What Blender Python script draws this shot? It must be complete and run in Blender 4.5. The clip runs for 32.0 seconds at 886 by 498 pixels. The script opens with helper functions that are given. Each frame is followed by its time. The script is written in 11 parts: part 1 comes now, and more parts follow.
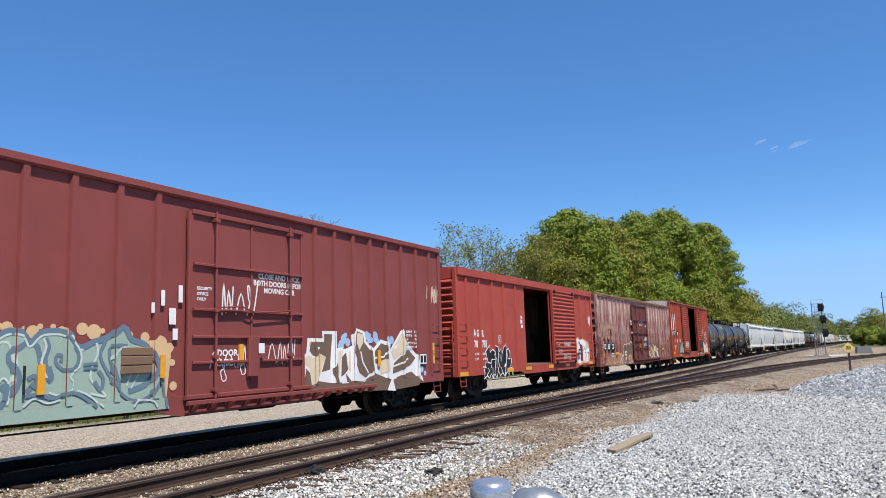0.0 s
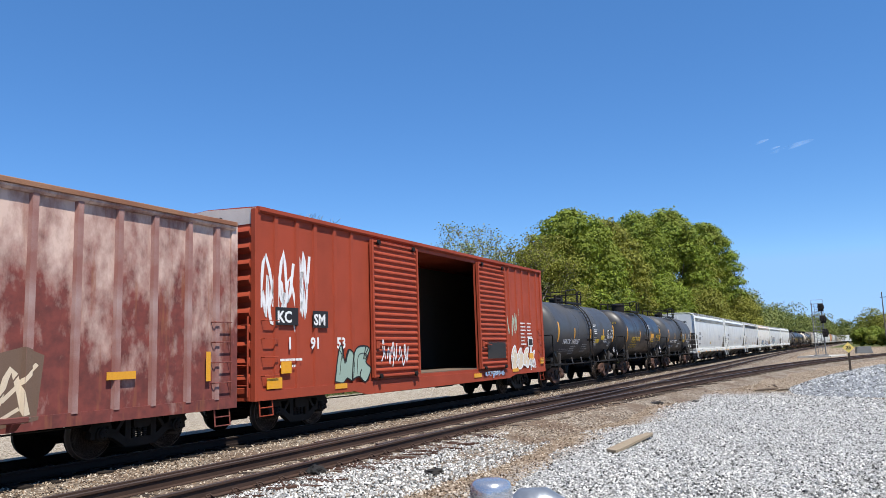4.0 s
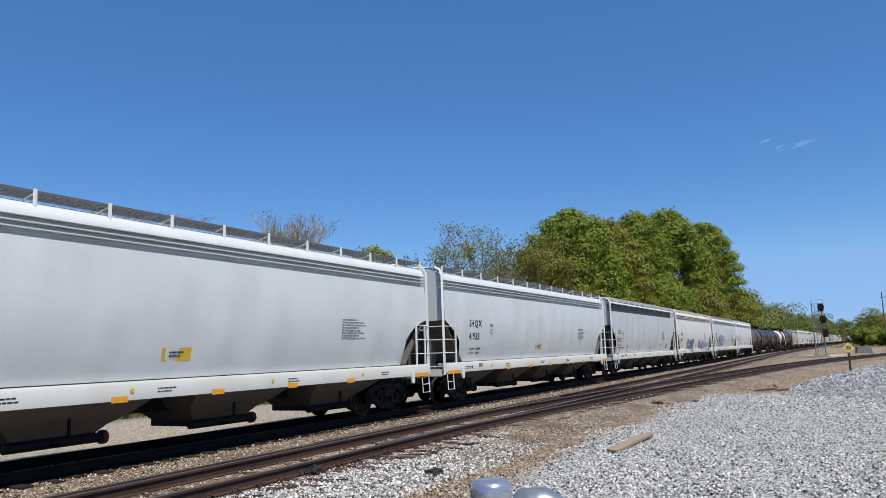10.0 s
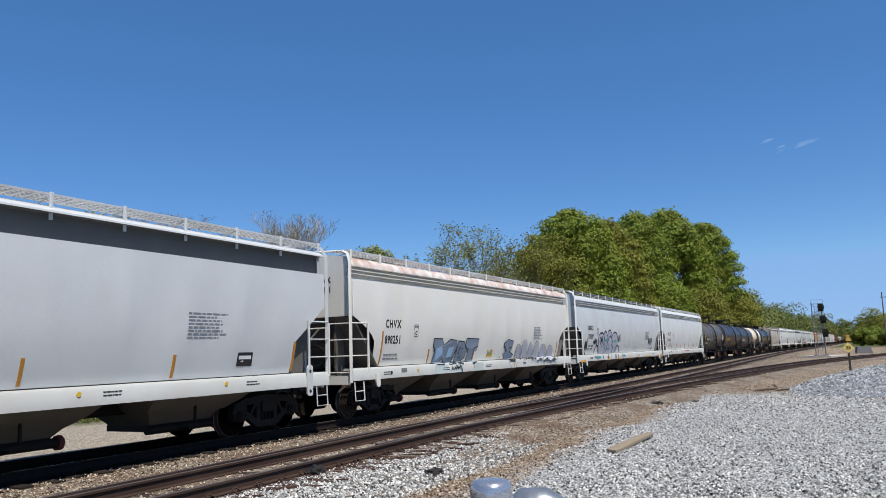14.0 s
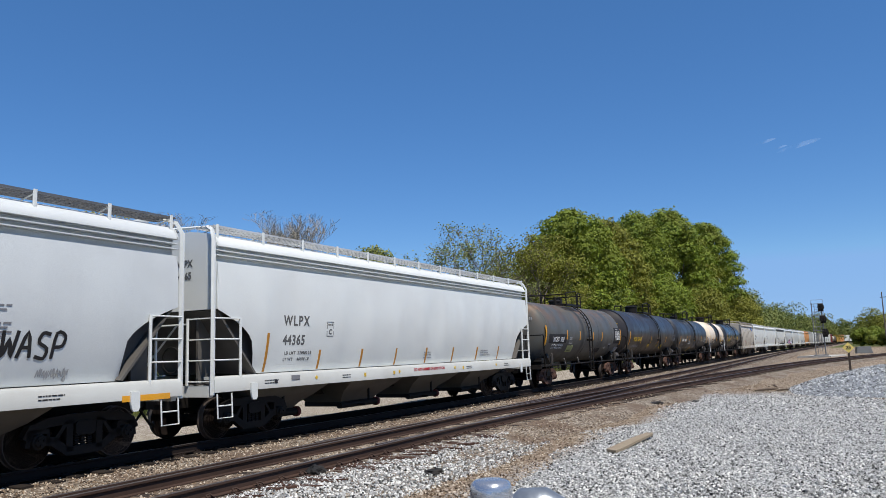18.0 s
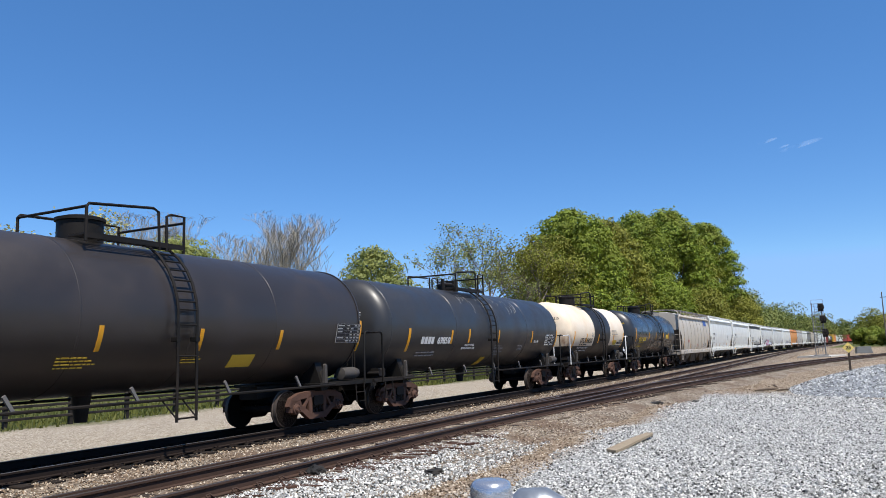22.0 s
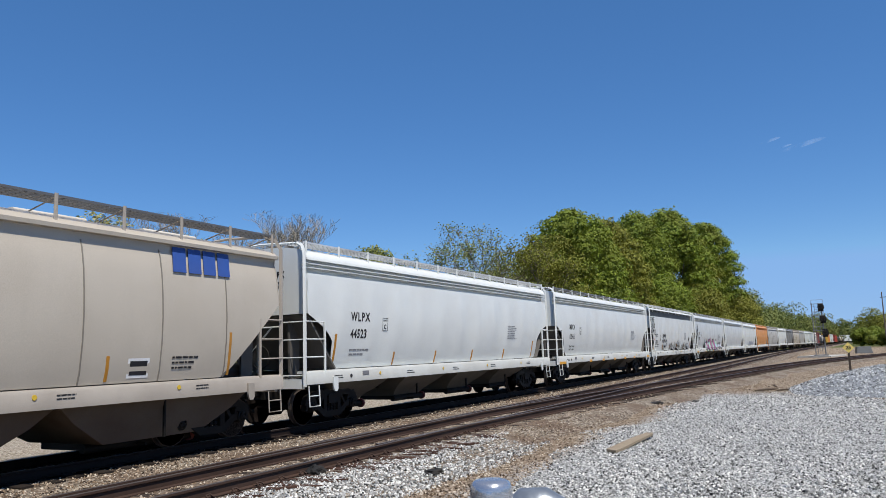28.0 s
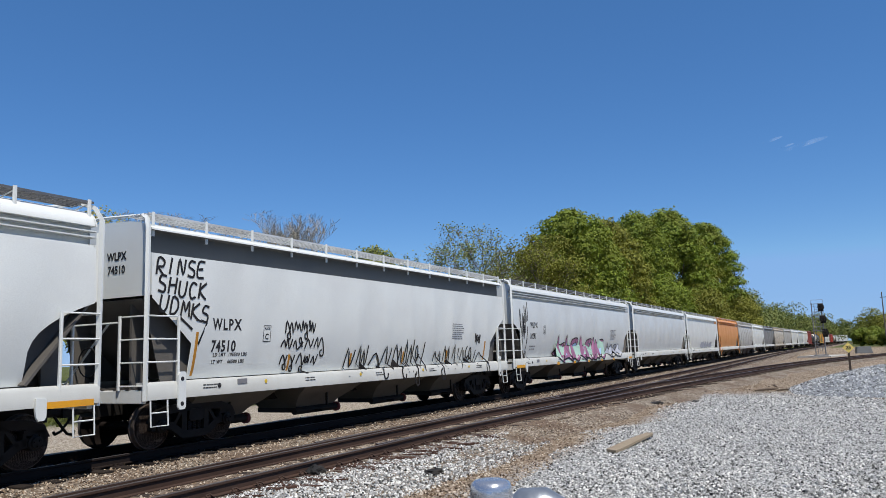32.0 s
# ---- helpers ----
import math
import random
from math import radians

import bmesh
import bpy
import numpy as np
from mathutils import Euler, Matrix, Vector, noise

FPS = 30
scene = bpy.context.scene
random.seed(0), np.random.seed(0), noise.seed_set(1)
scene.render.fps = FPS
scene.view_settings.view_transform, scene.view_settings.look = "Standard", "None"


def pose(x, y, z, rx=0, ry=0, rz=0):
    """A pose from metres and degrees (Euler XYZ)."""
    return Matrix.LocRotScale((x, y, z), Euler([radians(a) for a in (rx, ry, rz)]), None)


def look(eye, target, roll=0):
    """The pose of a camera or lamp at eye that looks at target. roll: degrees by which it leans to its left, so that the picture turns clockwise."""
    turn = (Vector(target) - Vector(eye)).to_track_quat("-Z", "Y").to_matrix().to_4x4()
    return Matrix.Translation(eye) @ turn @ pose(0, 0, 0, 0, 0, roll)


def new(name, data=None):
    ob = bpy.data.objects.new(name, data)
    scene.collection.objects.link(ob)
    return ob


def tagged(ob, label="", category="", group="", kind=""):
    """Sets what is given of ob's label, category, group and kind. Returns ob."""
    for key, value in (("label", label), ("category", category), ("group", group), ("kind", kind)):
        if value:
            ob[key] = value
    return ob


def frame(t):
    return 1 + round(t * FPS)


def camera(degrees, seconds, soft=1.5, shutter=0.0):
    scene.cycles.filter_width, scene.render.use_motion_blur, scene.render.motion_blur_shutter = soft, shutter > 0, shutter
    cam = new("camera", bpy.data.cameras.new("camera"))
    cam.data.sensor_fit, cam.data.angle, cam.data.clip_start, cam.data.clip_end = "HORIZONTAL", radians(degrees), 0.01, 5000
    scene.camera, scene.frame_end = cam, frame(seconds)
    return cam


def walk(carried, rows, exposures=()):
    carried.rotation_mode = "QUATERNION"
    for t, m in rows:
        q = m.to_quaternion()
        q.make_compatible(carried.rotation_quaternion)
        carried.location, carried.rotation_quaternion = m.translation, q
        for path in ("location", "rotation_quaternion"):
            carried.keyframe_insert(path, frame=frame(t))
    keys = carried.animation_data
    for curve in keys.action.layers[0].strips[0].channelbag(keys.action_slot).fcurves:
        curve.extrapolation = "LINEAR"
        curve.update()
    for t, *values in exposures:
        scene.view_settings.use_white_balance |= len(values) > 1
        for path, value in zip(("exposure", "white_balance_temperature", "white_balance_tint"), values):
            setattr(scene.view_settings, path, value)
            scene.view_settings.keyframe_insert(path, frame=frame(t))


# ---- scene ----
# ------------------------------------------------------------------ camera
EYE = Vector((0.0, 0.0, 1.704))
YAW, PITCH = 0.48, 0.1381
cam = camera(61.12, 32.0, soft=0.4)
VIEW = look(EYE, EYE + Vector((math.cos(YAW) * math.cos(PITCH), math.sin(YAW) * math.cos(PITCH), math.sin(PITCH))), -1.92)
walk(cam, [(0.0, VIEW), (32.0, VIEW)], exposures=[(0.0, 0.68), (6.0, 0.72), (9.0, 0.47), (10.0, 0.36), (13.0, 0.33), (17.0, 0.3), (18.2, 0.32), (19.0, 0.34), (20.0, 0.57), (22.0, 0.62), (24.0, 0.46), (25.0, 0.42), (28.0, 0.31), (29.0, 0.27), (32.0, 0.28)])

# ------------------------------------------------------------------ sky and sun
SUN_EL, SUN_AZ = radians(61), math.atan2(-0.857, -0.515)
world = bpy.data.worlds.new("sky")
scene.world = world
world.use_nodes = True
wn, wl = world.node_tree.nodes, world.node_tree.links
sky = wn.new("ShaderNodeTexSky")
sky.sky_type, sky.sun_disc = "NISHITA", False
sky.sun_elevation, sky.sun_rotation = SUN_EL, math.pi / 2 - SUN_AZ
sky.altitude, sky.air_density, sky.dust_density, sky.ozone_density = 1800, 1.0, 0.0, 3.5
wn["Background"].inputs["Strength"].default_value = 0.114
clear = wn.new("ShaderNodeHueSaturation")
clear.inputs["Saturation"].default_value = 1.26
clear.inputs["Hue"].default_value = 0.506
wl.new(sky.outputs[0], clear.inputs["Color"])
even = wn.new("ShaderNodeMix")
even.data_type = "RGBA"
even.inputs[0].default_value = 0.3
even.inputs[7].default_value = (0.72, 1.72, 3.45, 1)
wl.new(clear.outputs[0], even.inputs[6])
haze = wn.new("ShaderNodeMix")
haze.data_type, haze.blend_type = "RGBA", "DARKEN"
haze.inputs[0].default_value = 0.85
haze.inputs[7].default_value = (1.75, 3.2, 5.8, 1)
wl.new(even.outputs[2], haze.inputs[6])
wl.new(haze.outputs[2], wn["Background"].inputs[0])
sun = new("sun", bpy.data.lights.new("sun", "SUN"))
sun.data.energy, sun.data.angle, sun.data.color = 4.2, radians(0.55), (1.0, 0.945, 0.865)
sun.matrix_world = look((0, 0, 60), Vector((0, 0, 60)) - Vector((math.cos(SUN_EL) * math.cos(SUN_AZ), math.cos(SUN_EL) * math.sin(SUN_AZ), math.sin(SUN_EL))))

# ------------------------------------------------------------------ materials
MATS = {}


def node_mat(name):
    m = bpy.data.materials.new(name)
    m.use_nodes = True
    return m, m.node_tree.nodes, m.node_tree.links, m.node_tree.nodes["Principled BSDF"]


def mix(n, l, fac, a, b):
    x = n.new("ShaderNodeMix")
    x.data_type = "RGBA"
    for s, v in ((x.inputs[0], fac), (x.inputs[6], a), (x.inputs[7], b)):
        if hasattr(v, "links"):
            l.new(v, s)
        elif isinstance(v, (int, float)):
            s.default_value = v
        else:
            s.default_value = (*v, 1)
    return x.outputs[2]


def ramp(n, l, src, lo, hi):
    r = n.new("ShaderNodeMapRange")
    r.inputs[1].default_value, r.inputs[2].default_value = lo, hi
    l.new(src, r.inputs[0])
    return r.outputs[0]


def noise_tex(n, l, scale, detail=4.0, stretch=(1, 1, 1), rough=0.55, coord="Object"):
    tc, mp, t = n.new("ShaderNodeTexCoord"), n.new("ShaderNodeMapping"), n.new("ShaderNodeTexNoise")
    mp.inputs[3].default_value = stretch
    t.inputs["Scale"].default_value, t.inputs["Detail"].default_value, t.inputs["Roughness"].default_value = scale, detail, rough
    l.new(tc.outputs[coord], mp.inputs[0])
    l.new(mp.outputs[0], t.inputs[0])
    return t.outputs[0]


def paint(name, col, rough=0.5, metal=0.0, dirt=(0.1, 0.08, 0.06), amount=0.35, streak=0.25, size=0.7, bump=0.15, fine=60.0, island=0.0, random=0.0):
    """Painted, rusty or plain surface: colour, broad stains, vertical streaks, fine grain and relief."""
    if name in MATS:
        return MATS[name]
    m, n, l, b = node_mat(name)
    broad = ramp(n, l, noise_tex(n, l, size, 5), 0.42, 0.75)
    streaks = ramp(n, l, noise_tex(n, l, size * 4, 3, (1, 1, 0.12)), 0.5, 0.8)
    grain = noise_tex(n, l, fine, 3)
    mul = n.new("ShaderNodeMath")
    mul.operation, mul.inputs[1].default_value = "MULTIPLY", amount
    l.new(broad, mul.inputs[0])
    c = mix(n, l, mul.outputs[0], col, dirt)
    mul2 = n.new("ShaderNodeMath")
    mul2.operation, mul2.inputs[1].default_value = "MULTIPLY", streak
    l.new(streaks, mul2.inputs[0])
    c = mix(n, l, mul2.outputs[0], c, tuple(0.6 * a + 0.4 * d for a, d in zip(col, dirt)))
    val = ramp(n, l, grain, 0.2, 0.8)
    hsv = n.new("ShaderNodeHueSaturation")
    vr = n.new("ShaderNodeMapRange")
    vr.inputs[3].default_value, vr.inputs[4].default_value = 0.88, 1.1
    l.new(val, vr.inputs[0])
    v_out = vr.outputs[0]
    for amount_r, node, sock in ((island, "ShaderNodeNewGeometry", "Random Per Island"), (random, "ShaderNodeObjectInfo", "Random")):
        if amount_r:
            src, rr, mm = n.new(node), n.new("ShaderNodeMapRange"), n.new("ShaderNodeMath")
            rr.inputs[3].default_value, rr.inputs[4].default_value = 1 - amount_r, 1 + amount_r
            mm.operation = "MULTIPLY"
            l.new(src.outputs[sock], rr.inputs[0])
            l.new(rr.outputs[0], mm.inputs[0])
            l.new(v_out, mm.inputs[1])
            v_out = mm.outputs[0]
    l.new(v_out, hsv.inputs["Value"])
    l.new(c, hsv.inputs["Color"])
    l.new(hsv.outputs[0], b.inputs["Base Color"])
    b.inputs["Metallic"].default_value = metal
    b.inputs["Specular IOR Level"].default_value = 0.5 if rough < 0.46 else 0.3 if rough < 0.6 else 0.12
    rr = n.new("ShaderNodeMapRange")
    rr.inputs[3].default_value, rr.inputs[4].default_value = max(0.05, rough - 0.12), min(1, rough + 0.15)
    l.new(broad, rr.inputs[0])
    l.new(rr.outputs[0], b.inputs["Roughness"])
    if bump:
        bp = n.new("ShaderNodeBump")
        bp.inputs["Strength"].default_value, bp.inputs["Distance"].default_value = bump, 0.01
        l.new(grain, bp.inputs["Height"])
        l.new(bp.outputs[0], b.inputs["Normal"])
    MATS[name] = m
    return m


BLACK_DIRT = paint("black_dirty_steel", (0.012, 0.0115, 0.011), 0.62, dirt=(0.035, 0.026, 0.02), amount=0.5)
TRUCK_MAT = paint("brown_rusty_cast_steel", (0.105, 0.058, 0.043), 0.75, dirt=(0.035, 0.025, 0.022), amount=0.7, bump=0.4)
WHEEL_MAT = paint("dark_oily_wheel_steel", (0.012, 0.009, 0.008), 0.85, dirt=(0.028, 0.017, 0.013), amount=0.5)
TREAD_MAT = paint("polished_wheel_steel", (0.10, 0.078, 0.066), 0.5, 0.5, amount=0.3)
WHITE_LET = paint("white_lettering_paint", (0.72, 0.72, 0.70), 0.6, amount=0.15, bump=0)
BLACK_LET = paint("black_lettering_paint", (0.025, 0.025, 0.028), 0.6, amount=0.1, bump=0)
YELLOW_LET = paint("yellow_lettering_paint", (0.62, 0.42, 0.05), 0.6, amount=0.15, bump=0)
YELLOW_REF = paint("amber_reflective_strip", (0.72, 0.33, 0.015), 0.4, amount=0.15, bump=0)
AMBER_DULL = paint("dull_amber_strip", (0.44, 0.20, 0.025), 0.5, amount=0.2, bump=0)
GREY_LET = paint("faded_lettering_paint", (0.33, 0.33, 0.33), 0.7, amount=0.2, bump=0)
RED_LET = paint("red_lettering_paint", (0.42, 0.03, 0.04), 0.6, amount=0.1, bump=0)
BLUE_LET = paint("blue_emblem_paint", (0.035, 0.085, 0.30), 0.5, amount=0.15, bump=0)
RAIL_MAT = paint("brown_rail_steel", (0.065, 0.04, 0.03), 0.7, dirt=(0.03, 0.019, 0.015), amount=0.6, bump=0.3, fine=40)
TIE_MAT = paint("weathered_creosoted_wood", (0.04, 0.03, 0.024), 0.9, dirt=(0.09, 0.072, 0.056), amount=0.6, streak=0.2, bump=0.6, fine=30, random=0.3)
GALV = paint("galvanised_steel", (0.66, 0.66, 0.65), 0.5, 0.35, dirt=(0.42, 0.43, 0.45), amount=0.35)
POST_GREY = paint("dull_grey_bracket_steel", (0.15, 0.145, 0.14), 0.7, dirt=(0.05, 0.04, 0.035), amount=0.6)
DARKSHEET = paint("grey_weathered_underside_steel", (0.075, 0.068, 0.062), 0.65, dirt=(0.035, 0.029, 0.025), amount=0.6)


# ------------------------------------------------------------------ mesh building
class Mesh:
    def __init__(self):
        self.v, self.f, self.m = [], [], []

    def add(self, verts, faces, mi=0):
        k = len(self.v)
        self.v.extend(verts)
        self.f.extend([tuple(i + k for i in q) for q in faces])
        self.m.extend([mi] * len(faces))
        return self

    def box(self, x0, x1, y0, y1, z0, z1, mi=0):
        v = [(x, y, z) for x in (x0, x1) for y in (y0, y1) for z in (z0, z1)]
        return self.add(v, [(0, 1, 3, 2), (4, 6, 7, 5), (0, 4, 5, 1), (2, 3, 7, 6), (0, 2, 6, 4), (1, 5, 7, 3)], mi)

    def cbox(self, x0, x1, y0, y1, z0, z1, c=0.012, mi=0):
        """A box with its long edges chamfered."""
        d = (x1 - x0, y1 - y0, z1 - z0)
        a = d.index(max(d))
        lo, hi = (x0, y0, z0), (x1, y1, z1)
        u, w = [i for i in range(3) if i != a]
        c = min(c, 0.3 * d[u], 0.3 * d[w])
        pr = [(lo[u] + c, lo[w]), (hi[u] - c, lo[w]), (hi[u], lo[w] + c), (hi[u], hi[w] - c), (hi[u] - c, hi[w]), (lo[u] + c, hi[w]), (lo[u], hi[w] - c), (lo[u], lo[w] + c)]
        return self.prism(pr, a, lo[a], hi[a], mi)

    def prism(self, prof, axis, a0, a1, mi=0):
        """A polygon in the two other axes (in order), drawn out along axis."""
        def pt(a, p):
            q = list(p)
            q.insert(axis, a)
            return tuple(q)
        k = len(prof)
        v = [pt(a0, p) for p in prof] + [pt(a1, p) for p in prof]
        f = [(i, (i + 1) % k, (i + 1) % k + k, i + k) for i in range(k)] + [tuple(range(k))[::-1], tuple(range(k, 2 * k))]
        return self.add(v, f, mi)

    def tube(self, pts, r, n=6, mi=0, closed=False):
        pts = [Vector(p) for p in pts]
        v, f = [], []
        side = None
        for i, p in enumerate(pts):
            d = (pts[min(i + 1, len(pts) - 1)] - pts[max(i - 1, 0)]).normalized()
            if side is None:
                side = d.cross(Vector((0.13, 0.31, 0.94))).normalized()
            side = (side - d * side.dot(d)).normalized()
            up = d.cross(side)
            rr = r[i] if isinstance(r, (list, tuple)) else r
            v += [tuple(p + (side * math.cos(a) + up * math.sin(a)) * rr) for a in (2 * math.pi * j / n for j in range(n))]
        for i in range(len(pts) - 1):
            for j in range(n):
                f.append((i * n + j, i * n + (j + 1) % n, (i + 1) * n + (j + 1) % n, (i + 1) * n + j))
        f += [tuple(range(n))[::-1], tuple(range((len(pts) - 1) * n, len(pts) * n))]
        return self.add(v, f, mi)

    def lathe(self, prof, axis, n=24, centre=(0, 0, 0), mi=0):
        """A row of (place along axis, radius), turned round the axis through centre."""
        v, f = [], []
        for a, r in prof:
            for j in range(n):
                t = 2 * math.pi * j / n
                q = [r * math.cos(t), r * math.sin(t)]
                q.insert(axis, a)
                v.append(tuple(c + k for c, k in zip(centre, q)))
        for i in range(len(prof) - 1):
            for j in range(n):
                f.append((i * n + j, i * n + (j + 1) % n, (i + 1) * n + (j + 1) % n, (i + 1) * n + j))
        f += [tuple(range(n))[::-1], tuple(range((len(prof) - 1) * n, len(prof) * n))]
        return self.add(v, f, mi)

    def bar(self, pts, w, y0, y1, mi=0):
        """A flat bar along points (x, z), w wide, between y0 and y1."""
        p = [Vector((a[0], a[1])) for a in pts]
        lft, rgt = [], []
        for i, q in enumerate(p):
            d = (p[min(i + 1, len(p) - 1)] - p[max(i - 1, 0)]).normalized()
            nrm = Vector((-d.y, d.x)) * w / 2
            lft.append(q + nrm)
            rgt.append(q - nrm)
        for i in range(len(p) - 1):
            quad = [lft[i], lft[i + 1], rgt[i + 1], rgt[i]]
            self.add([(a.x, y, a.y) for y in (y0, y1) for a in quad], [(0, 1, 2, 3), (7, 6, 5, 4), (0, 4, 5, 1), (1, 5, 6, 2), (2, 6, 7, 3), (3, 7, 4, 0)], mi)
        return self

    def ribbon(self, pts, w, y, t=0.004, mi=0):
        """A painted stroke along points (x, z) on the plane y."""
        return self.bar(pts, w, y - t, y, mi)

    def data(self, name, mats, smooth=True):
        me = bpy.data.meshes.new(name)
        me.from_pydata(self.v, [], self.f)
        for m in mats if isinstance(mats, (list, tuple)) else [mats]:
            me.materials.append(m)
        if len(me.materials) > 1:
            me.polygons.foreach_set("material_index", self.m)
        bm = bmesh.new()
        bm.from_mesh(me)
        bmesh.ops.recalc_face_normals(bm, faces=bm.faces)
        bm.to_mesh(me)
        bm.free()
        if smooth:
            me.polygons.foreach_set("use_smooth", [True] * len(me.polygons))
            me.set_sharp_from_angle(angle=radians(38))
        return me


SHARED = {}


def part(name, mesh, mats, parent, label="", key=None, at=None, smooth=True):
    """One mesh object under a thing or a part. key: share the mesh under that key."""
    if key is not None and key in SHARED:
        me = SHARED[key]
    else:
        me = mesh() if callable(mesh) else mesh
        me = me.data(name, mats, smooth)
        if key is not None:
            SHARED[key] = me
    ob = new(name, me)
    ob.parent = parent
    if at is not None:
        ob.matrix_basis = at
    if label:
        tagged(ob, label)
    return ob


def thing(name, m, label, category, group="", kind="", mesh=None):
    ob = new(name, mesh)
    ob.matrix_basis = m
    return tagged(ob, label, category, group, kind)


def letters(text, x, y, z, size, mat, parent, tilt=0.0, aspect=1.0, name="lettering", align="LEFT", rz=0.0, gap=1.0):
    """Painted letters that stand on the side at y, seen from the camera's side; z is their foot."""
    cu = bpy.data.curves.new(name, "FONT")
    cu.body, cu.size, cu.extrude, cu.align_x, cu.space_character = text, size / 0.72, 0.001, align, gap
    cu.offset = size * 0.042
    cu.resolution_u = 2
    cu.materials.append(mat)
    ob = new(name, cu)
    ob.parent = parent
    ob.matrix_basis = pose(x, y, z, 90 + tilt, 0, rz) @ Matrix.Diagonal((aspect, 1, 1, 1))
    return ob


def bars(rows, x, y, z, w, h, mat, parent, seed=1, name="small_print", tilt=0.0):
    """Rows of small unreadable writing as plain bars."""
    rnd, m = random.Random(seed), Mesh()
    step = h / rows
    for i in range(rows):
        a = 0.0
        end = w * rnd.uniform(0.65, 1.0)
        while a < end:
            b = min(end, a + w * rnd.uniform(0.05, 0.2))
            m.box(a, b, -0.002, 0.002, -(i + 0.7) * step, -(i + 0.32) * step)
            a = b + w * 0.03
    return tagged(part(name, m, mat, parent, at=pose(x, y, z, tilt, 0, 0), smooth=False), kind="stuff")


def plate(x, y, z, w, h, mat, parent, name="placard", label="", tilt=0.0):
    return part(name, Mesh().box(-w / 2, w / 2, -0.003, 0.003, -h / 2, h / 2), mat, parent, label, at=pose(x, y, z, tilt, 0, 0), smooth=False)


# ------------------------------------------------------------------ the train's track and its run
KNOTS = (-104, 0, 23, 120, 161, 447, 582, 832, 1456)
TURNS = (0.0118, 0.0218, -0.0014, 0.003, -0.027, -0.031, -0.25, -0.7, -1.2)
ARC = np.arange(-104, 1456, 1.0)
HEAD = np.interp(ARC, KNOTS, TURNS)
TRACK_X = np.concatenate([[0], np.cumsum(np.cos(HEAD))[:-1]]) - 104
TRACK_Y = np.concatenate([[0], np.cumsum(np.sin(HEAD))[:-1]])
TRACK_Y += 13.12 - np.interp(12.5, TRACK_X, TRACK_Y)


def on_track(s, off=0.0, z=0.0):
    t = float(np.interp(s, ARC, HEAD))
    return Vector((float(np.interp(s, ARC, TRACK_X)) - math.sin(t) * off, float(np.interp(s, ARC, TRACK_Y)) + math.cos(t) * off, z)), t


def run(t):
    """Metres that the train has gone by t seconds; it slows a little."""
    return 11.89 * t - 0.0189 * t * t


def coupled(c):
    """A car's place in the train and the ratio of its true to its nominal length: longer cars run at the head."""
    t = (11.232 - math.sqrt(11.232 ** 2 - 0.01872 * (c - 10))) / 0.00936 if c < 370 else 33.0
    k = (11.89 - 0.0378 * t) / (11.232 - 0.00936 * t)
    return 10 + run(t) + k * (c - 10 - 11.232 * t + 0.00468 * t * t), k


def car_pose(c, t):
    p, a = on_track(c - run(t))
    return pose(p.x, p.y, 0, 0, 0, math.degrees(a))


TRAIN = []


# ------------------------------------------------------------------ running gear
def side_frame_mesh(sgn):
    m = Mesh()
    y0, y1 = sgn * 0.95, sgn * 1.09
    m.bar([(-1.1, 0.5), (-1.02, 0.66), (-0.72, 0.76), (-0.3, 0.79), (0.3, 0.79), (0.72, 0.76), (1.02, 0.66), (1.1, 0.5)], 0.16, y0, y1)
    m.bar([(-0.84, 0.48), (-0.62, 0.44), (-0.33, 0.24), (0.33, 0.24), (0.62, 0.44), (0.84, 0.48)], 0.15, y0, y1)
    for s in (-1, 1):
        m.bar([(s * 0.3, 0.24), (s * 0.3, 0.78)], 0.13, y0, y1)
        m.bar([(s * 0.60, 0.42), (s * 0.36, 0.74)], 0.07, y0, y1)
        m.bar([(s * 0.70, 0.42), (s * 0.72, 0.62), (s * 1.06, 0.62), (s * 1.08, 0.38)], 0.09, y0, y1)
    m.cbox(-0.26, 0.26, y0 - 0.02, y1 + 0.02, 0.19, 0.28, 0.02)
    return m


def wheelset_mesh():
    m = Mesh()
    m.lathe([(-1.12, 0.075), (1.12, 0.075)], 1, 12)
    for s in (-1, 1):
        m.lathe([(s * 0.66, 0.10), (s * 0.685, 0.15), (s * 0.70, 0.37), (s * 0.685, 0.40), (s * 0.685, 0.483), (s * 0.71, 0.48)], 1, 22)
        m.lathe([(s * 0.71, 0.48), (s * 0.725, 0.459), (s * 0.815, 0.455), (s * 0.82, 0.44)], 1, 22, mi=1)
        m.lathe([(s * 0.82, 0.44), (s * 0.82, 0.395), (s * 0.79, 0.37), (s * 0.755, 0.16), (s * 0.84, 0.12), (s * 0.86, 0.08)], 1, 22)
        m.lathe([(s * 0.93, 0.135), (s * 1.06, 0.14), (s * 1.12, 0.13), (s * 1.13, 0.10), (s * 1.165, 0.09), (s * 1.17, 0.02)], 1, 14, mi=2)
        for k in range(3):
            a = 2 * math.pi * k / 3
            m.lathe([(s * 1.165, 0.022), (s * 1.195, 0.022)], 1, 6, (0.055 * math.cos(a), 0, 0.055 * math.sin(a)), 2)
    return m


def spring_mesh():
    prof = []
    for k in range(7):
        z = 0.30 + k * 0.042
        prof += [(z, 0.042), (z + 0.012, 0.062), (z + 0.028, 0.062), (z + 0.036, 0.042)]
    return Mesh().lathe(prof, 2, 5)


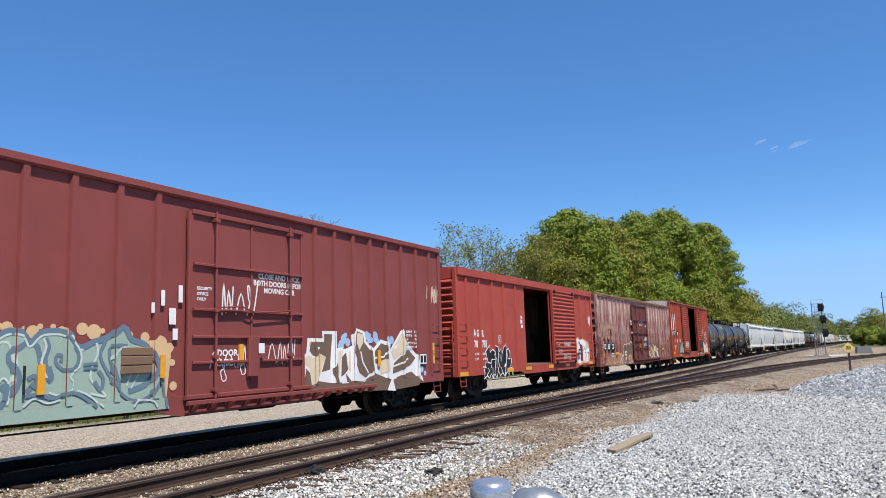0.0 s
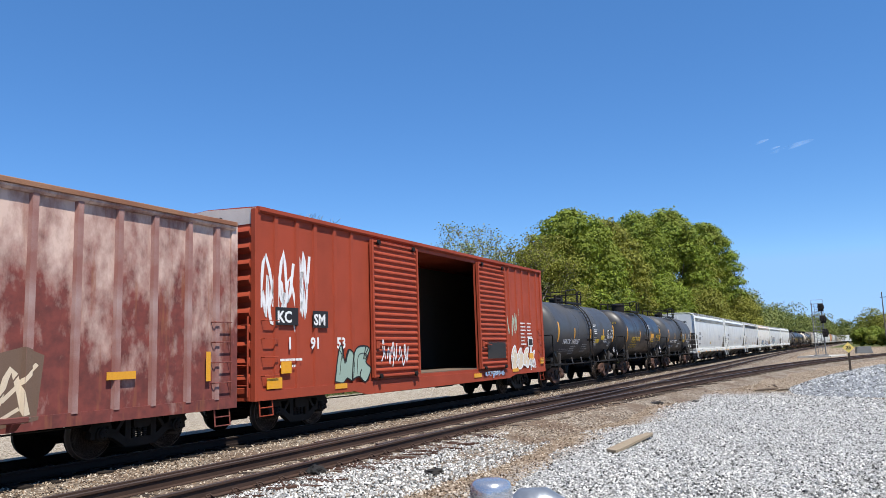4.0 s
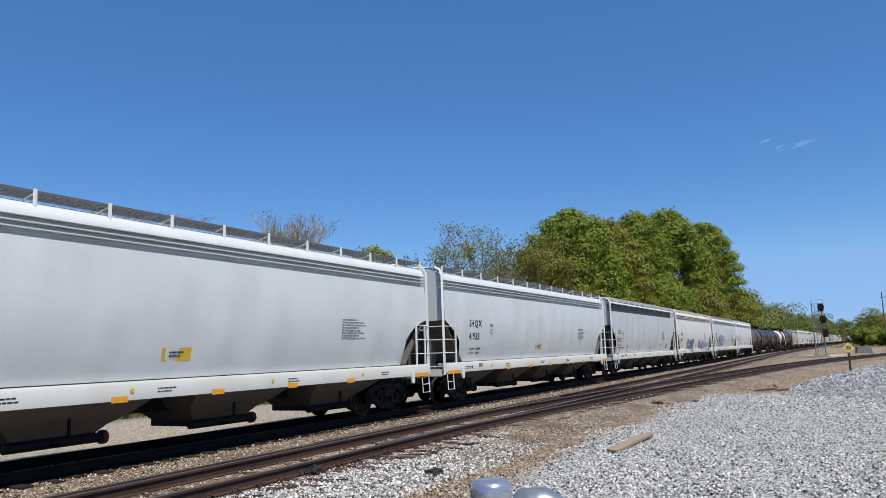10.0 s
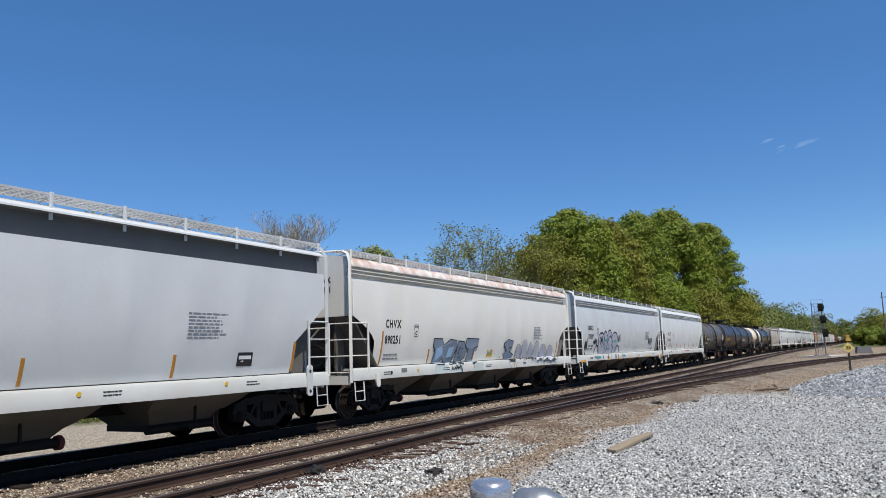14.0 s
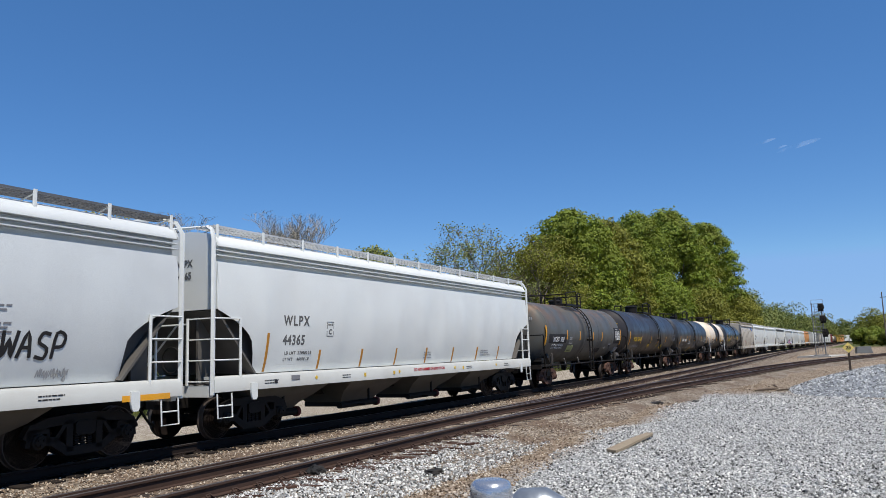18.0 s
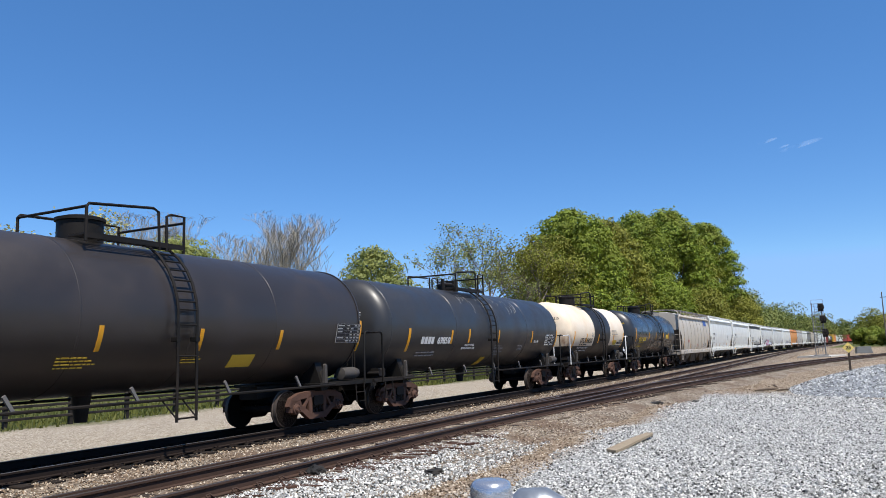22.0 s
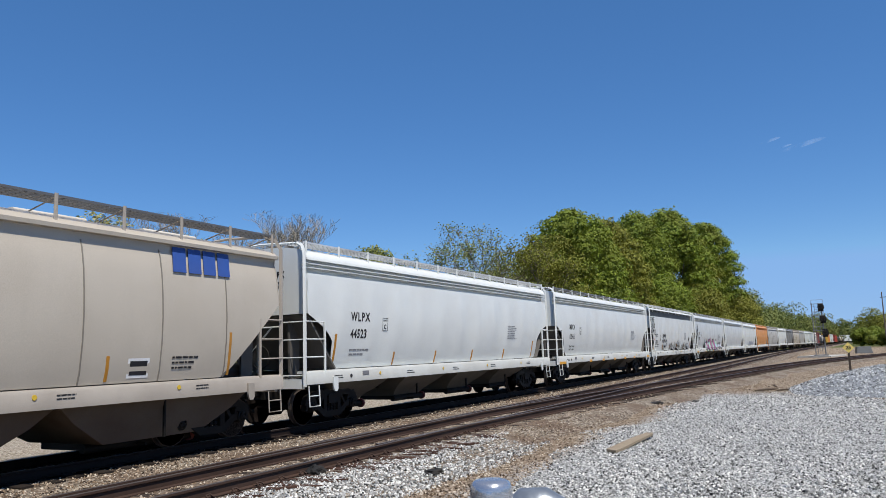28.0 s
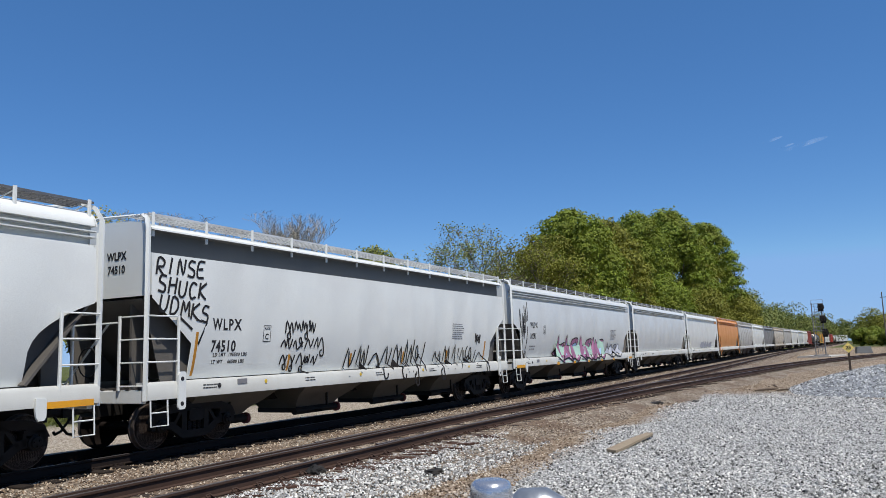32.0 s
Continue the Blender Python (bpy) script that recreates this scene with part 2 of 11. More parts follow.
def truck(parent, x, paint_key="brown", mat=None):
    mat = mat or TRUCK_MAT
    ob = part("truck", lambda: Mesh().cbox(-0.2, 0.2, -1.12, 1.12, 0.5, 0.74, 0.04).lathe([(0.74, 0.2), (0.86, 0.2)], 2, 16).cbox(-0.62, -0.54, -0.8, 0.8, 0.36, 0.5).cbox(0.54, 0.62, -0.8, 0.8, 0.36, 0.5), BLACK_DIRT, parent, "three-piece cast steel truck with two wheelsets", key="truck", at=pose(x, 0, 0))
    for s in (-1, 1):
        part("side_frame", lambda: side_frame_mesh(s), mat, ob, "rust-brown cast side frame", key=("side_frame", s, paint_key))
        for xs in (-0.13, 0.0, 0.13):
            part("coil_spring", spring_mesh, BLACK_DIRT, ob, key="springs", at=pose(xs, s * 1.03, 0))
    for s in (-1, 1):
        w = part("wheelset", wheelset_mesh, [WHEEL_MAT, TREAD_MAT, mat], ob, "steel wheels on an axle with bearing caps", key=("wheelset", paint_key), at=pose(s * 0.889, 0, 0.457))
        WHEELS[s].append(w)
    return ob


WHEELS = {-1: [], 1: []}


def draft_gear(parent, end):
    """Coupler, air hose and centre sill at both ends; end: place of the end sill."""
    for s in (-1, 1):
        def coupler():
            m = Mesh().cbox(0, 0.45, -0.1, 0.1, 0.78, 0.96, 0.03)
            m.prism([(0.4, -0.14), (0.62, -0.16), (0.66, 0.0), (0.6, 0.06), (0.52, 0.02), (0.5, 0.16), (0.4, 0.14)], 2, 0.74, 1.0)
            return m
        part("coupler", coupler, BLACK_DIRT, parent, "rusty knuckle coupler", key="coupler", at=pose(s * end, 0, 0, 0, 0, 0 if s > 0 else 180))
        part("air_hose", lambda: Mesh().tube([(0.1, -0.32, 0.78), (0.22, -0.33, 0.62), (0.38, -0.3, 0.46), (0.55, -0.24, 0.42), (0.66, -0.12, 0.47)], 0.028, 6), BLACK_DIRT, parent, key="air_hose", at=pose(s * end, 0, 0, 0, 0, 0 if s > 0 else 180))
        part("uncoupling_lever", lambda: Mesh().tube([(0.06, -1.45, 0.78), (0.06, -1.4, 0.98), (0.08, -0.4, 0.98), (0.14, -0.1, 0.92)], 0.014, 5), BLACK_DIRT, parent, key="lever", at=pose(s * end, 0, 0, 0, 0, 0 if s > 0 else 180))


def car_base(name, c, label, category, group):
    c, k = coupled(c)
    ob = thing(name, car_pose(c, 0), label, category, group)
    TRAIN.append((ob, c, k))
    return ob


def grab(parent, x, y, z, w=0.45, mat=None, out=-0.1, name="grab_iron"):
    """A U-shaped grab iron on the near side."""
    return part(name, lambda: Mesh().tube([(-w / 2, 0.02, 0), (-w / 2, out, 0), (w / 2, out, 0), (w / 2, 0.02, 0)], 0.013, 5), mat, parent, key=("grab", w, out, mat.name), at=pose(x, y, z))


def step(parent, x, y, z, mat, w=0.42, h=0.4):
    """A hanging sill step."""
    return part("sill_step", lambda: Mesh().tube([(-w / 2, 0, 0), (-w / 2, -0.03, -h), (w / 2, -0.03, -h), (w / 2, 0, 0)], 0.018, 5).tube([(-w / 2, -0.02, -h * 0.5), (w / 2, -0.02, -h * 0.5)], 0.014, 5), mat, parent, key=("step", w, h, mat.name), at=pose(x, y, z))


# ------------------------------------------------------------------ graffiti


def gpaint(name, col):
    return paint("spray_" + name, col, 0.6, amount=0.18, streak=0.1, bump=0)


SP_WHITE, SP_BLACK, SP_TAN = gpaint("white", (0.74, 0.74, 0.73)), gpaint("black", (0.02, 0.02, 0.022)), gpaint("tan", (0.62, 0.42, 0.23))
SP_BROWN, SP_SAGE, SP_BLUE = gpaint("brown", (0.16, 0.105, 0.075)), gpaint("sage", (0.30, 0.40, 0.33)), gpaint("slate_blue", (0.10, 0.16, 0.24))
SP_SKY, SP_MINT = gpaint("light_blue", (0.33, 0.48, 0.66)), gpaint("mint", (0.42, 0.62, 0.50))
SP_CREAM, SP_RED, SP_LILAC, SP_TEAL = gpaint("cream", (0.66, 0.55, 0.40)), gpaint("red", (0.30, 0.03, 0.04)), gpaint("lilac", (0.40, 0.42, 0.48)), gpaint("teal", (0.03, 0.36, 0.38))



def scrawl(rnd):
    """An abstract stroke in a unit cell: a zigzag with a loop now and then."""
    n, p = rnd.randint(3, 6), []
    for i in range(n):
        p.append(((i + rnd.uniform(-0.25, 0.35)) / (n - 1), rnd.uniform(0.75, 1.05) if i % 2 else rnd.uniform(-0.05, 0.3)))
    if rnd.random() < 0.6:
        k = rnd.randint(1, n - 1)
        x, z = p[k]
        p[k:k] = [(x + 0.25, z - 0.3), (x - 0.05, z - 0.45), (x - 0.2, z - 0.1)]
    return p


STROKES = {"R": [[(0, 0), (0.1, 1), (0.8, 0.85), (0.7, 0.5), (0.15, 0.45), (0.9, -0.05)]], "I": [[(0.3, 0), (0.45, 1)]], "N": [[(0, 0), (0.15, 1), (0.7, 0.05), (0.9, 1)]],
           "S": [[(0.9, 0.95), (0.3, 1), (0.1, 0.65), (0.8, 0.4), (0.7, 0.02), (0, 0.1)]], "E": [[(0.9, 1), (0.1, 0.95), (0, 0.05), (0.85, 0)], [(0.1, 0.5), (0.7, 0.55)]],
           "H": [[(0, 0), (0.1, 1)], [(0.8, 0), (0.9, 1)], [(0.05, 0.5), (0.85, 0.55)]], "U": [[(0.05, 1), (0, 0.3), (0.3, 0), (0.75, 0.2), (0.9, 1)]], "C": [[(0.9, 0.85), (0.4, 1), (0.05, 0.55), (0.3, 0.02), (0.85, 0.12)]],
           "K": [[(0, 0), (0.1, 1)], [(0.9, 1), (0.1, 0.5), (0.95, -0.05)]], "D": [[(0, 0), (0.1, 1), (0.7, 0.85), (0.85, 0.4), (0.5, 0.02), (0, 0)]], "M": [[(0, 0), (0.15, 1), (0.5, 0.35), (0.85, 1), (1, 0)]],
           "W": [[(0, 1), (0.2, 0), (0.5, 0.7), (0.8, 0), (1, 1)]], "A": [[(0, 0), (0.45, 1), (0.9, 0)], [(0.2, 0.4), (0.75, 0.4)]], "P": [[(0.05, 0), (0.1, 1), (0.8, 0.9), (0.7, 0.5), (0.1, 0.45)]], "T": [[(0, 0.95), (0.95, 1)], [(0.5, 1), (0.4, 0)]], "B": [[(0, 0), (0.1, 1), (0.7, 0.85), (0.6, 0.55), (0.1, 0.5), (0.8, 0.35), (0.7, 0.02), (0, 0)]], "F": [[(0.9, 1), (0.1, 0.95), (0, 0)], [(0.1, 0.5), (0.7, 0.55)]]}


def spray_word(parent, word, x, z, h, y, mat, w=0.05, slope=0.0, seed=1, wide=0.62):
    """Sprayed capitals of single strokes that lean and dance a little."""
    rnd, m = random.Random(seed), Mesh()
    for i, ch in enumerate(word):
        dz = rnd.uniform(-0.06, 0.06) * h
        for st in STROKES[ch]:
            m.ribbon(curve_pts([(x + (i + 0.1 + 0.8 * a) * h * wide + 0.12 * h * b, z + dz + h * b + slope * i) for a, b in st], 3), w, y)
    return part("spray_writing", m, mat, parent, smooth=False)


def curve_pts(p, k=3):
    """A smooth run of points through p."""
    out = []
    for i in range(len(p) - 1):
        a, b, c, d = p[max(i - 1, 0)], p[i], p[i + 1], p[min(i + 2, len(p) - 1)]
        for j in range(k):
            t = j / k
            out.append(tuple(0.5 * (2 * b[q] + (c[q] - a[q]) * t + (2 * a[q] - 5 * b[q] + 4 * c[q] - d[q]) * t * t + (3 * b[q] - a[q] - 3 * c[q] + d[q]) * t ** 3) for q in (0, 1)))
    return out + [p[-1]]


def fill_shape(m, pts, y, t=0.003, mi=0):
    """A flat painted patch bounded by points (x, z)."""
    k = len(pts)
    m.add([(a, y, b) for a, b in pts] + [(a, y + t, b) for a, b in pts], [tuple(range(k)), tuple(range(k, 2 * k))[::-1]] + [(i, (i + 1) % k, (i + 1) % k + k, i + k) for i in range(k)], mi)


def piece(parent, x0, x1, z0, z1, y, seed, shapes, fill, edge, fat=0.30, rim=0.09, second=None, name="graffiti", ground=None, label=""):
    """Fat abstract graffiti: overlapping jagged shapes, each rimmed, with a second tone inside."""
    rnd, m = random.Random(seed), Mesh()
    w, h = (x1 - x0) / shapes, z1 - z0
    if ground:
        pts = [(x0 + (x1 - x0) * k / 40, z0 + h * (0.55 + 0.4 * rnd.random())) for k in range(41)]
        fill_shape(m, [(x1, z0), (x0, z0)] + pts, y + 0.003, mi=2)
    for i in range(shapes):
        a, b = x0 + (i - 0.08) * w, x0 + (i + 1.08) * w
        u = lambda f: a + (b - a) * f
        v = lambda f: z0 + h * f
        r = rnd.uniform
        kind = rnd.randint(0, 3)
        if kind == 0:
            p = [(u(0.02), v(r(0, 0.1))), (u(0.2), v(r(0.75, 0.9))), (u(0.38), v(1.0)), (u(0.5), v(r(0.45, 0.6))), (u(0.68), v(r(0.85, 1.0))), (u(0.98), v(r(0.6, 0.8))), (u(0.9), v(r(0, 0.12))), (u(0.62), v(r(0.1, 0.3))), (u(0.4), v(0.02))]
        elif kind == 1:
            p = [(u(0.0), v(r(0.05, 0.2))), (u(0.12), v(r(0.6, 0.8))), (u(0.45), v(r(0.9, 1.05))), (u(0.95), v(r(0.8, 0.95))), (u(0.72), v(0.55)), (u(1.0), v(r(0.2, 0.4))), (u(0.7), v(0.0)), (u(0.35), v(r(0.1, 0.2)))]
        elif kind == 2:
            p = [(u(0.1), v(0.0)), (u(0.0), v(r(0.4, 0.6))), (u(0.25), v(r(0.8, 1.0))), (u(0.6), v(r(0.95, 1.1))), (u(0.78), v(r(0.6, 0.75))), (u(1.05), v(r(0.5, 0.6))), (u(0.85), v(r(0.15, 0.25))), (u(0.55), v(0.0))]
        else:
            p = [(u(-0.1), v(r(0.1, 0.4))), (u(0.3), v(r(0.5, 0.7))), (u(r(0.4, 0.6)), v(1.12)), (u(0.62), v(r(0.6, 0.75))), (u(1.1), v(r(0.55, 0.95))), (u(0.8), v(r(0.2, 0.4))), (u(r(0.85, 1.0)), v(0.0)), (u(0.45), v(r(0.05, 0.2)))]
        if seed not in (12, 31):
            p = curve_pts(p + [p[0]], 3)[:-1]
        yy = y - 0.006 * (i % 3)
        fill_shape(m, p, yy, mi=0)
        m.ribbon(p + [p[0]], rim, yy - 0.002, mi=1)
        cx, cz = sum(q[0] for q in p) / len(p), sum(q[1] for q in p) / len(p)
        inner = [(cx + (q[0] - cx) * 0.55, cz + (q[1] - cz) * 0.6) for q in p]
        if second:
            fill_shape(m, inner[: 2 + len(p) // 2], yy - 0.003, mi=3)
        m.ribbon(curve_pts(inner[: len(p) // 2], 2), rim * 0.45, yy - 0.004, mi=1)
        for j in range(3):
            k = rnd.randrange(len(p))
            q = ((p[k][0] + p[k - 1][0]) / 2, (p[k][1] + p[k - 1][1]) / 2)
            g = r(0.45, 0.8)
            bend = (q[0] + (cx - q[0]) * g * 0.5 + r(-0.06, 0.06), q[1] + (cz - q[1]) * g * 0.5)
            m.ribbon([q, bend, (q[0] + (cx - q[0]) * g, q[1] + (cz - q[1]) * g)], rim * r(0.5, 0.9), yy - 0.0045, mi=1)
    return tagged(part(name, m, [fill, edge, ground or fill, second or edge], parent, label, smooth=False), kind="stuff")


def spray_polys(shapes):
    """Flat painted polygons (material, points, layer) for fills, dots and strokes on a side."""
    out = []
    for layer, (kind, mi, w, pts) in enumerate(shapes):
        if kind == "fill":
            out.append((mi, list(pts), layer))
        elif kind == "dot":
            out.append((mi, [(pts[0][0] + w * math.cos(0.524 * k), pts[0][1] + w * math.sin(0.524 * k)) for k in range(12)], layer))
        else:
            p = [Vector(q) for q in (curve_pts(pts, 4) if kind == "curve" else pts)]
            lft, rgt = [], []
            for i, q in enumerate(p):
                d = (p[min(i + 1, len(p) - 1)] - p[max(i - 1, 0)]).normalized() * w * 0.5
                lft.append((q.x - d.y, q.y + d.x))
                rgt.append((q.x + d.y, q.y - d.x))
            for i in range(len(p) - 1):
                out.append((mi, [lft[i], lft[i + 1], rgt[i + 1], rgt[i]], layer + 0.02 * i))
    return out


def clip_poly(pts, axis, at, keep_more):
    """The part of a polygon on one side of a line along an axis."""
    out = []
    for p, q in zip(pts, pts[1:] + pts[:1]):
        ip, iq = (p[axis] >= at) == keep_more, (q[axis] >= at) == keep_more
        if ip:
            out.append(p)
        if ip != iq:
            f = (at - p[axis]) / (q[axis] - p[axis])
            out.append((p[0] + (q[0] - p[0]) * f, p[1] + (q[1] - p[1]) * f))
    return out if len(out) > 2 else []


POSTS = {}


def spray(car, shapes, mats, label):
    """Sprayed paint that lies on a boxcar's wall, on the fronts of its posts and on its side sill."""
    posts, out, sill, yo = POSTS[car]
    m = Mesh()

    def lay(pts, y, mi):
        if pts:
            m.add([(a, y, b) for a, b in pts], [tuple(range(len(pts)))], mi)

    for mi, pts, layer in spray_polys(shapes):
        lift = 0.003 + 0.0006 * layer
        lay(clip_poly(pts, 1, sill + 0.22, False), -yo - 0.055 - lift, mi)
        up = clip_poly(pts, 1, sill + 0.22, True)
        lay(up, -yo - lift, mi)
        for x in posts if up else ():
            strip = clip_poly(up, 0, x - 0.055, True)
            lay(clip_poly(strip, 0, x + 0.055, False) if strip else [], -yo - out - lift, mi)
            edge = clip_poly(up, 0, x - 0.08, True)
            edge = clip_poly(edge, 0, x - 0.055, False) if edge else []
            if edge:
                m.add([(a - lift, -yo - out * min(1.0, max(0.0, (a - x + 0.075) / 0.02)) - lift, b) for a, b in edge], [tuple(range(len(edge)))], mi)
    return tagged(part("graffiti", m, mats, car, label, smooth=False), kind="stuff")


def tag(parent, x0, x1, z0, z1, y, seed, n, mat, w=0.035, name="graffiti_tag", tilt=0.0):
    """A scrawled tag of thin strokes."""
    rnd, m = random.Random(seed), Mesh()
    cw, h = (x1 - x0) / n, z1 - z0
    for i in range(n):
        g = scrawl(rnd)
        p = [(x0 + (i + 0.05 + 0.85 * a) * cw, z0 + h * b * rnd.uniform(0.85, 1.1) + tilt * (i * cw)) for a, b in g]
        m.ribbon(curve_pts(p, 3), w, y)
    return part(name, m, mat, parent, smooth=False)


# ------------------------------------------------------------------ boxcars
def corrugated_door(parent, x0, x1, z0, z1, y, mat, ribs, label):
    d = part("door", Mesh().cbox(x0, x1, y - 0.03, y + 0.03, z0, z1), mat, parent, label)
    w = 0.07
    part("door_frame", Mesh().cbox(x0, x0 + w, y - 0.09, y - 0.03, z0, z1).cbox(x1 - w, x1, y - 0.09, y - 0.03, z0, z1).cbox(x0 + w, x1 - w, y - 0.08, y - 0.03, z0, z0 + w).cbox(x0 + w, x1 - w, y - 0.08, y - 0.03, z1 - w, z1), mat, d)
    pitch = (z1 - z0 - 0.2) / ribs
    for k in range(ribs):
        z = z0 + 0.1 + pitch * (k + 0.5)
        hh = 0.032 if k % 7 != 3 else 0.05
        part("corrugation", lambda: Mesh().prism([(y - 0.03, -pitch * 0.38), (y - 0.075, -pitch * 0.1), (y - 0.075, pitch * 0.1), (y - 0.03, pitch * 0.38)], 0, x0 + w + 0.03, x1 - w - 0.03), mat, d, key=("corr", x0, x1, y, round(pitch, 4), mat.name), at=pose(0, 0, z))
    part("door_handle", Mesh().tube([(x0 + 0.25, y - 0.09, z0 + 0.9), (x0 + 0.25, y - 0.16, z0 + 0.9), (x0 + 0.75, y - 0.16, z0 + 0.86), (x0 + 0.75, y - 0.09, z0 + 0.86)], 0.018, 6).cbox(x0 + 0.1, x0 + 0.25, y - 0.12, y - 0.05, z0 + 0.8, z0 + 1.0), mat, d)
    for zz in (z0 + 0.03, z1 - 0.05):
        for xr in (x0 + 0.3, x1 - 0.3):
            part("door_roller", Mesh().lathe([(y - 0.13, 0.07), (y - 0.05, 0.07)], 1, 10, (xr, 0, zz)), BLACK_DIRT, d)
    return d


def plug_door(parent, x0, x1, z0, z1, y, mat):
    d = part("door", Mesh().cbox(x0, x1, y - 0.04, y + 0.04, z0, z1), mat, parent, "closed plug door with locking rods")
    part("door_frame", Mesh().cbox(x0 - 0.06, x0 + 0.05, y - 0.08, y, z0, z1).cbox(x1 - 0.05, x1 + 0.06, y - 0.08, y, z0, z1).cbox(x0, x1, y - 0.1, y, z1 - 0.05, z1 + 0.05).cbox(x0 - 0.1, x1 + 0.3, y - 0.1, y, z0 - 0.09, z0), mat, d)
    for k, f in enumerate((0.71, 0.46, 0.31, 0.17)):
        part("door_panel_rib", Mesh().cbox(x0 + 0.05, x1 - 0.05, y - 0.11, y - 0.04, z0 + f * (z1 - z0) - 0.03, z0 + f * (z1 - z0) + 0.03), mat, d)
    xm = (x0 + x1) / 2
    part("door_panel_rib", Mesh().cbox(xm - 0.03, xm + 0.03, y - 0.07, y - 0.04, z0 + 0.2, z1 - 0.05), mat, d)
    for x in (x0 + 0.62, x1 - 0.5):
        part("lock_rod", Mesh().tube([(x, y - 0.13, z0 - 0.1), (x, y - 0.13, z1 + 0.08)], 0.03, 8), mat, d, "vertical locking rod")
        for f in (0.02, 0.2, 0.46, 0.71, 0.97):
            z = z0 + f * (z1 - z0)
            part("rod_bracket", lambda: Mesh().cbox(-0.06, 0.06, y - 0.17, y - 0.04, -0.04, 0.04), mat, d, key=("rodb", y, mat.name), at=pose(x, 0, z))
    part("lock_box", Mesh().cbox(xm - 0.16, xm + 0.16, y - 0.17, y - 0.04, z0 + 0.3, z0 + 1.15, 0.03), mat, d)
    part("lock_lever", Mesh().tube([(x0 + 0.62, y - 0.16, z0 + 1.75), (xm - 0.4, y - 0.17, z0 + 1.8), (xm, y - 0.17, z0 + 1.68), (x1 - 0.5, y - 0.16, z0 + 1.76)], 0.018, 5), mat, d)
    part("door_track", Mesh().cbox(x0 - 0.1, x1 + 3.0, y - 0.16, y - 0.1, z0 - 0.2, z0 - 0.11), mat, parent)
    for k in range(14):
        x = x0 + 0.1 + k * (x1 - x0 + 2.7) / 13
        part("track_bracket", lambda: Mesh().prism([(y - 0.2, 0.0), (y - 0.02, 0.0), (y - 0.02, -0.12), (y - 0.08, -0.12)], 0, -0.06, 0.06), mat, parent, key=("trackb", y, mat.name), at=pose(x, 0, z0 - 0.2))
    return d


